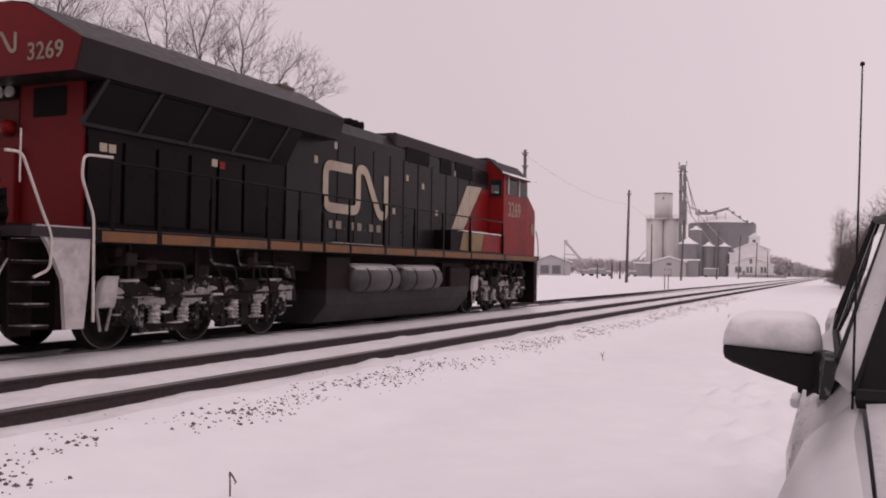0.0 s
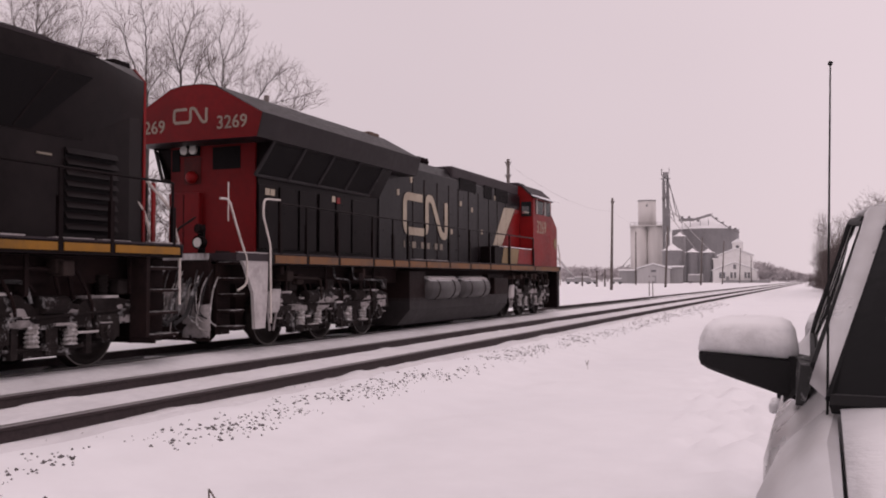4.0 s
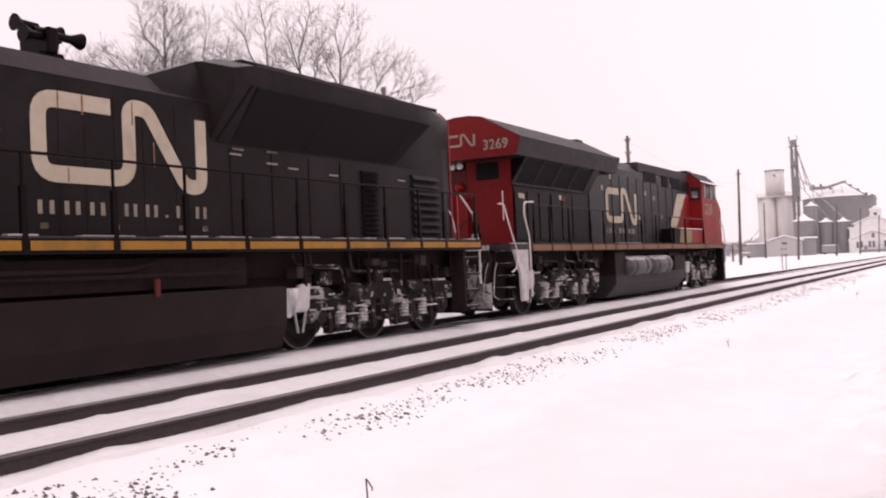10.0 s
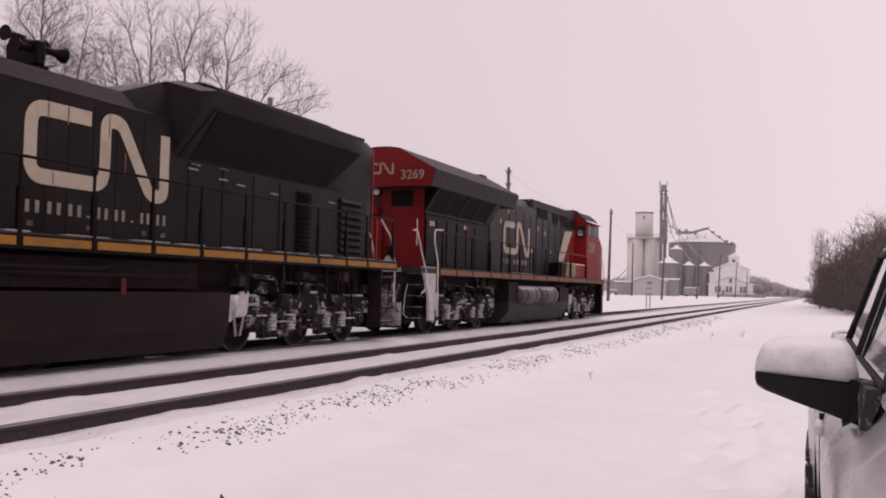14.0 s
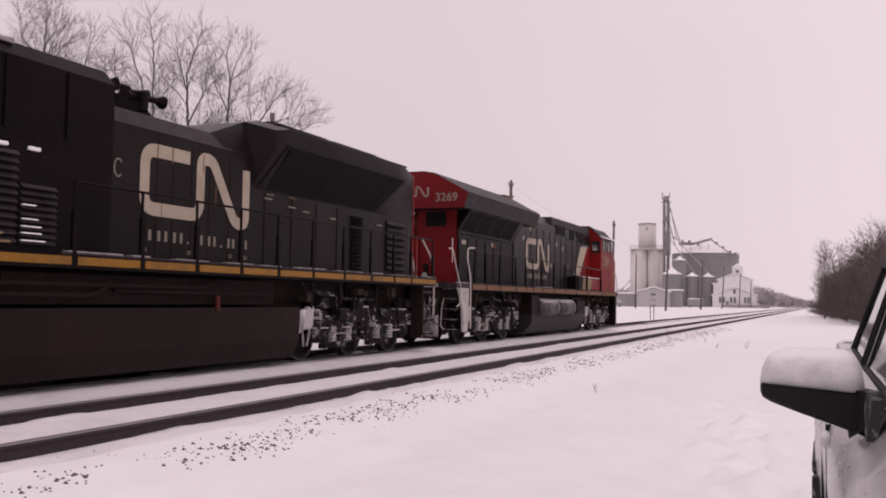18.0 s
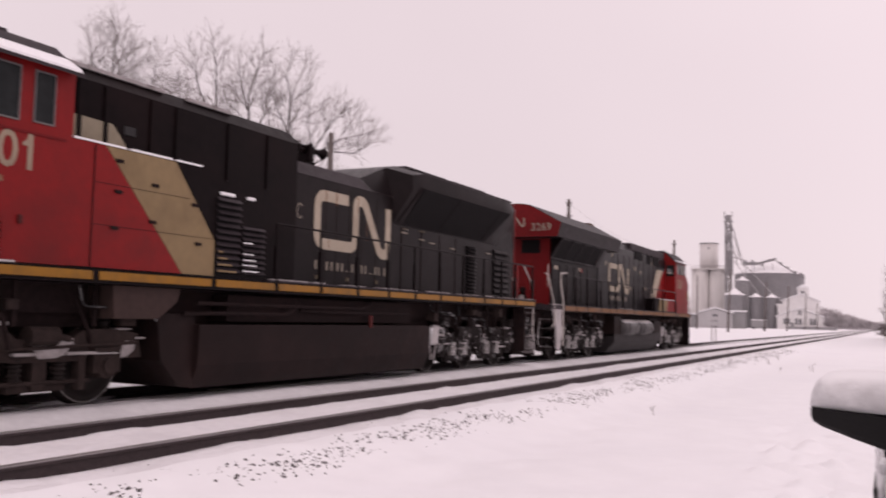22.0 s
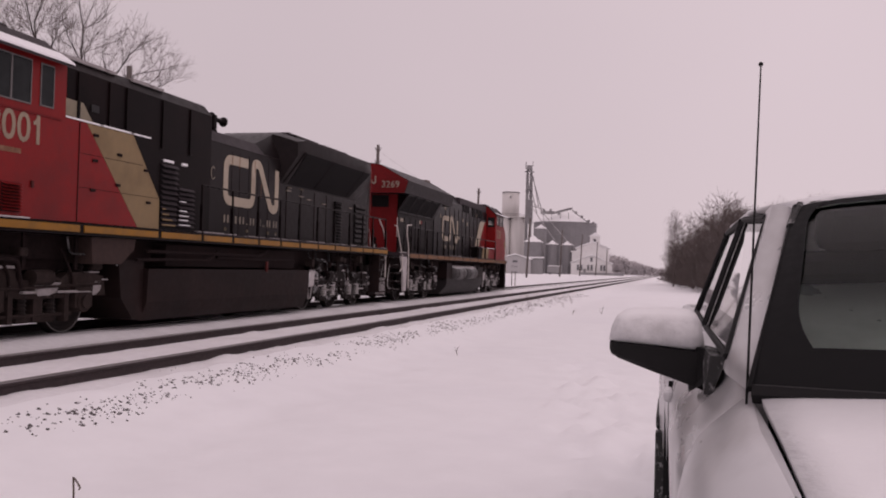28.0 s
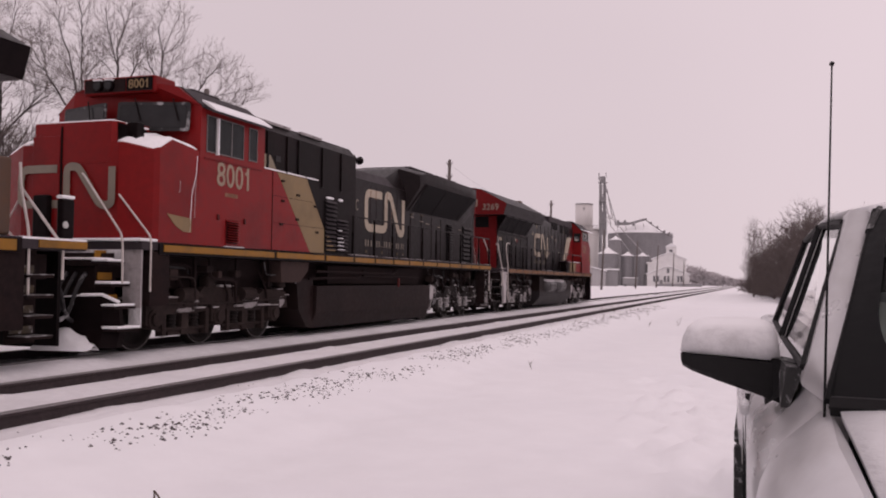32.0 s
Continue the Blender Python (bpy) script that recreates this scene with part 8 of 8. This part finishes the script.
    put("cowl", bm, CAR_PLASTIC)
    bm = bmesh.new()
    tube(bm, [(0.42, 1.93, 0.90), (0.8, 1.86, 0.91), (1.25, 1.86, 0.925)], 0.012, 5)
    put("wiper", bm, CAR_PLASTIC)
    # cabin
    put("dashboard", B((0.2, 1.8, 2.1, 2.6, 0.6, 0.86), bevel=0.05), CAR_INTERIOR)
    for x in (0.38, 1.12):
        put("seat_back", B((x, x + 0.5, 3.15, 3.32, 0.3, 0.98), bevel=0.06), CAR_INTERIOR)
        put("headrest", B((x + 0.12, x + 0.38, 3.2, 3.3, 0.98, 1.17), bevel=0.04), CAR_INTERIOR)
    put("rear_seat", B((0.25, 1.75, 4.2, 4.4, 0.3, 0.98), bevel=0.06), CAR_INTERIOR)
    put("headliner", B((0.30, 1.70, 2.9, 5.1, 1.27, 1.285)), CAR_INTERIOR)
    put("rear_bulkhead", B((0.34, 1.66, 5.14, 5.18, 0.6, 1.24)), CAR_INTERIOR)
    put("rear_view_mirror", B((0.9, 1.12, 2.62, 2.66, 1.16, 1.23), bevel=0.015), CAR_PLASTIC)
    # wing mirrors
    for s in (0, 1):
        f = (lambda p: p) if s == 0 else mirror_x

        def slice_(x, z0, z1, grow, rnd):
            """One upright slice of the housing across x."""
            y0, y1 = 2.655 - 0.10 * grow, 2.665 + 0.095 * grow
            h = z1 - z0
            return [f((x + 0.013, y, z)) for y, z in ((y0 + 0.015, z0), (y0, z0 + h * 0.2), (y0 + 0.002, z1 - h * rnd), (y0 + 0.02, z1 - h * rnd * 0.35), (y0 + 0.055, z1), (y1 - 0.03, z1), (y1, z1 - h * rnd), (y1, z0 + h * 0.2), (y1 - 0.015, z0))]
        bm = bmesh.new()
        loft(bm, [slice_(x, z0, z1, g, 0.06) for x, z0, z1, g in ((-0.182, 0.878, 0.902, 0.55), (-0.176, 0.868, 0.904, 0.75), (-0.155, 0.858, 0.904, 0.95), (-0.08, 0.832, 0.900, 1.0), (0.0, 0.806, 0.895, 0.95), (0.07, 0.782, 0.890, 0.9), (0.115, 0.765, 0.885, 0.7))])
        m = put("wing_mirror", bm, CAR_PLASTIC, "black lower mirror housing", smooth=False)
        bm = bmesh.new()
        loft(bm, [slice_(x, z0, z1, g, 0.45) for x, z0, z1, g in ((-0.183, 0.903, 0.922, 0.55), (-0.178, 0.905, 0.948, 0.75), (-0.165, 0.905, 0.974, 0.92), (-0.145, 0.904, 0.990, 1.0), (-0.11, 0.902, 0.998, 1.02), (-0.02, 0.897, 1.0, 1.02), (0.03, 0.893, 0.997, 1.0), (0.055, 0.892, 0.985, 0.95), (0.068, 0.891, 0.962, 0.85), (0.076, 0.890, 0.915, 0.7))])
        put("mirror_cap", bm, CAR_SNOWY, "snow-dusted silver mirror cap", smooth=True, parent=m)
        bm = bmesh.new()
        loft(bm, [[f(p) for p in ((0.05, 2.60, 0.90), (0.05, 2.74, 0.90), (0.05, 2.74, 0.77), (0.05, 2.60, 0.77))], [f(p) for p in ((0.13, 2.46, 0.895), (0.13, 2.62, 0.895), (0.10, 2.56, 0.825), (0.10, 2.48, 0.82))]])
        put("mirror_arm", bm, CAR_PLASTIC, parent=m)
        bm = bmesh.new()
        loft(bm, [[f(p) for p in ((0.10, 2.42, 0.89), (0.085, 2.58, 0.90), (0.085, 2.50, 0.795), (0.085, 2.46, 0.785))], [f(p) for p in ((0.14, 2.40, 0.89), (0.14, 2.58, 0.90), (0.105, 2.50, 0.795), (0.105, 2.45, 0.785))]])
        put("mirror_gusset", bm, CAR_TRIM_SNOW, "black mirror mount flecked with snow", parent=m)
        for y in (3.22, 4.42):
            put("door_handle", B(tuple(sorted((f((-0.022 if y < 4 else -0.065, 0, 0))[0], f((0.01, 0, 0))[0]))) + (y, y + 0.16, 0.652, 0.69), bevel=0.012), CAR_PAINT)
        for y, e in ((3.46, -0.006), (4.2, -0.022)):
            put("door_seam", B(tuple(sorted((f((e, 0, 0))[0], f((0.03, 0, 0))[0]))) + (y, y + 0.008, 0.1, 0.70)), CAR_PLASTIC)
    put("cargo_bed", B((0.06, 1.94, 5.05, 6.3, 0.2, 0.90), bevel=0.05), CAR_PAINT)
    put("bed_snow", B((0.20, 1.80, 5.3, 6.25, 0.90, 0.945), bevel=0.02), SNOW_LOOSE, "snow lying over the cargo bed")
    put("rear_flare", B((-0.062, 0.1, 4.33, 4.42, 0.0, 0.36), (-0.062, 0.1, 5.08, 5.17, 0.0, 0.36), (-0.062, 0.1, 4.42, 5.08, 0.36, 0.42), bevel=0.01), CAR_TRIM_SNOW, "black wheel flare flecked with snow")
    put("rear_flare", B((1.9, 2.085, 4.33, 4.42, 0.0, 0.36), (1.9, 2.085, 5.08, 5.17, 0.0, 0.36), (1.9, 2.085, 4.42, 5.08, 0.36, 0.42), bevel=0.01), CAR_TRIM_SNOW)
    for sx in (0.0, 1.0):
        for y in (1.42, 4.75):
            bm = bmesh.new()
            x0, x1 = (0.01, 0.24) if sx == 0.0 else (1.76, 1.99)
            n = 28
            prof = ((x0 + 0.05, 0.2), (x0 + 0.02, 0.24), (x0, 0.31), (x0 + 0.02, 0.36), (x0 + 0.11, 0.375), (x1 - 0.02, 0.36), (x1, 0.31), (x1 - 0.02, 0.24))
            loft(bm, [[(px, y + math.cos(2 * math.pi * j / n) * r, -0.005 + math.sin(2 * math.pi * j / n) * r) for j in range(n)] for px, r in prof])
            w = put("wheel", bm, RUBBER, "black tyre", smooth=True)
            bm = bmesh.new()
            rod(bm, (x0 + 0.04, y, -0.005), (x1 - 0.04, y, -0.005), 0.215, n=20)
            put("rim", bm, CHROME, parent=w)
    for x in (0.006, 1.97):
        for y in (1.42, 4.75):
            put("arch_flare", B((x - 0.01, x + 0.03, y - 0.48, y - 0.40, -0.05, 0.22), (x - 0.01, x + 0.03, y + 0.40, y + 0.48, -0.05, 0.22), (x - 0.01, x + 0.03, y - 0.40, y + 0.40, 0.36, 0.42)), CAR_PAINT)
    put("running_board", B((-0.03, 0.12, 2.0, 4.1, -0.14, -0.09), (1.88, 2.03, 2.0, 4.1, -0.14, -0.09)), CAR_PLASTIC)
    bm = bmesh.new()
    rod(bm, (0.158, 2.03, 0.80), (0.175, 2.045, 1.552), 0.0033, 0.0018, 6)
    bmesh.ops.create_icosphere(bm, subdivisions=1, radius=0.006, matrix=Matrix.Translation((0.175, 2.045, 1.556)))
    put("antenna", bm, CAR_PLASTIC, "thin black whip antenna")
    for x in (0.08, 1.8):
        put("tail_lamp", B((x, x + 0.12, 5.7, 5.93, 0.5, 0.9), bevel=0.03), CAR_PAINT)
    put("rear_spoiler", B((0.35, 1.65, 5.2, 5.45, 1.26, 1.30), bevel=0.01), CAR_PAINT)
    return C


parked_car()


# ---- what moves ----
# seconds and metres that the train has gone, counted from its place at nine seconds
TRAVEL = [(0.0, -9.30), (0.5, -8.72), (1.0, -8.14), (1.5, -7.58), (2.0, -7.02), (2.5, -6.47), (3.0, -5.94), (3.5, -5.37), (4.2, -4.49), (4.9, -3.64), (5.5, -2.94), (6.0, -2.46), (6.5, -2.01), (7.0, -1.56), (7.5, -1.13), (8.0, -0.76), (8.5, -0.37),
          (9.0, 0.0), (9.5, 0.37), (10.0, 0.72), (10.5, 1.09), (11.0, 1.40), (11.5, 1.68), (12.0, 1.88), (12.5, 2.09), (13.0, 2.26), (13.5, 2.44), (14.0, 2.59), (14.5, 2.76), (15.2, 3.04), (15.9, 3.34), (16.5, 3.63), (17.0, 3.95),
          (17.5, 4.29), (18.0, 4.64), (18.5, 5.04), (19.0, 5.43), (19.5, 5.84), (20.0, 6.22), (20.5, 6.58), (21.0, 6.97), (21.5, 7.31), (22.0, 7.66), (22.5, 7.98), (23.0, 8.28), (23.5, 8.58), (24.0, 8.92), (24.5, 9.25), (25.0, 9.58),
          (25.5, 9.92), (26.2, 10.39), (26.9, 10.86), (27.5, 11.26), (28.0, 11.60), (28.5, 11.99), (29.0, 12.34), (29.5, 12.73), (30.0, 13.10), (30.5, 13.57), (31.0, 14.12), (31.5, 14.63), (32.0, 15.17)]


def motions():
    for unit in (LOCO_A, LOCO_B, LOCO_C):
        x, y, z = unit.matrix_basis.translation
        walk(unit, [(t, pose(x, y + u, z)) for t, u in TRAVEL])
    for wheels, y in WHEELSETS:
        walk(wheels, [(t, pose(0, y, WHEEL_R, -math.degrees(u / WHEEL_R))) for t, u in TRAVEL])


motions()
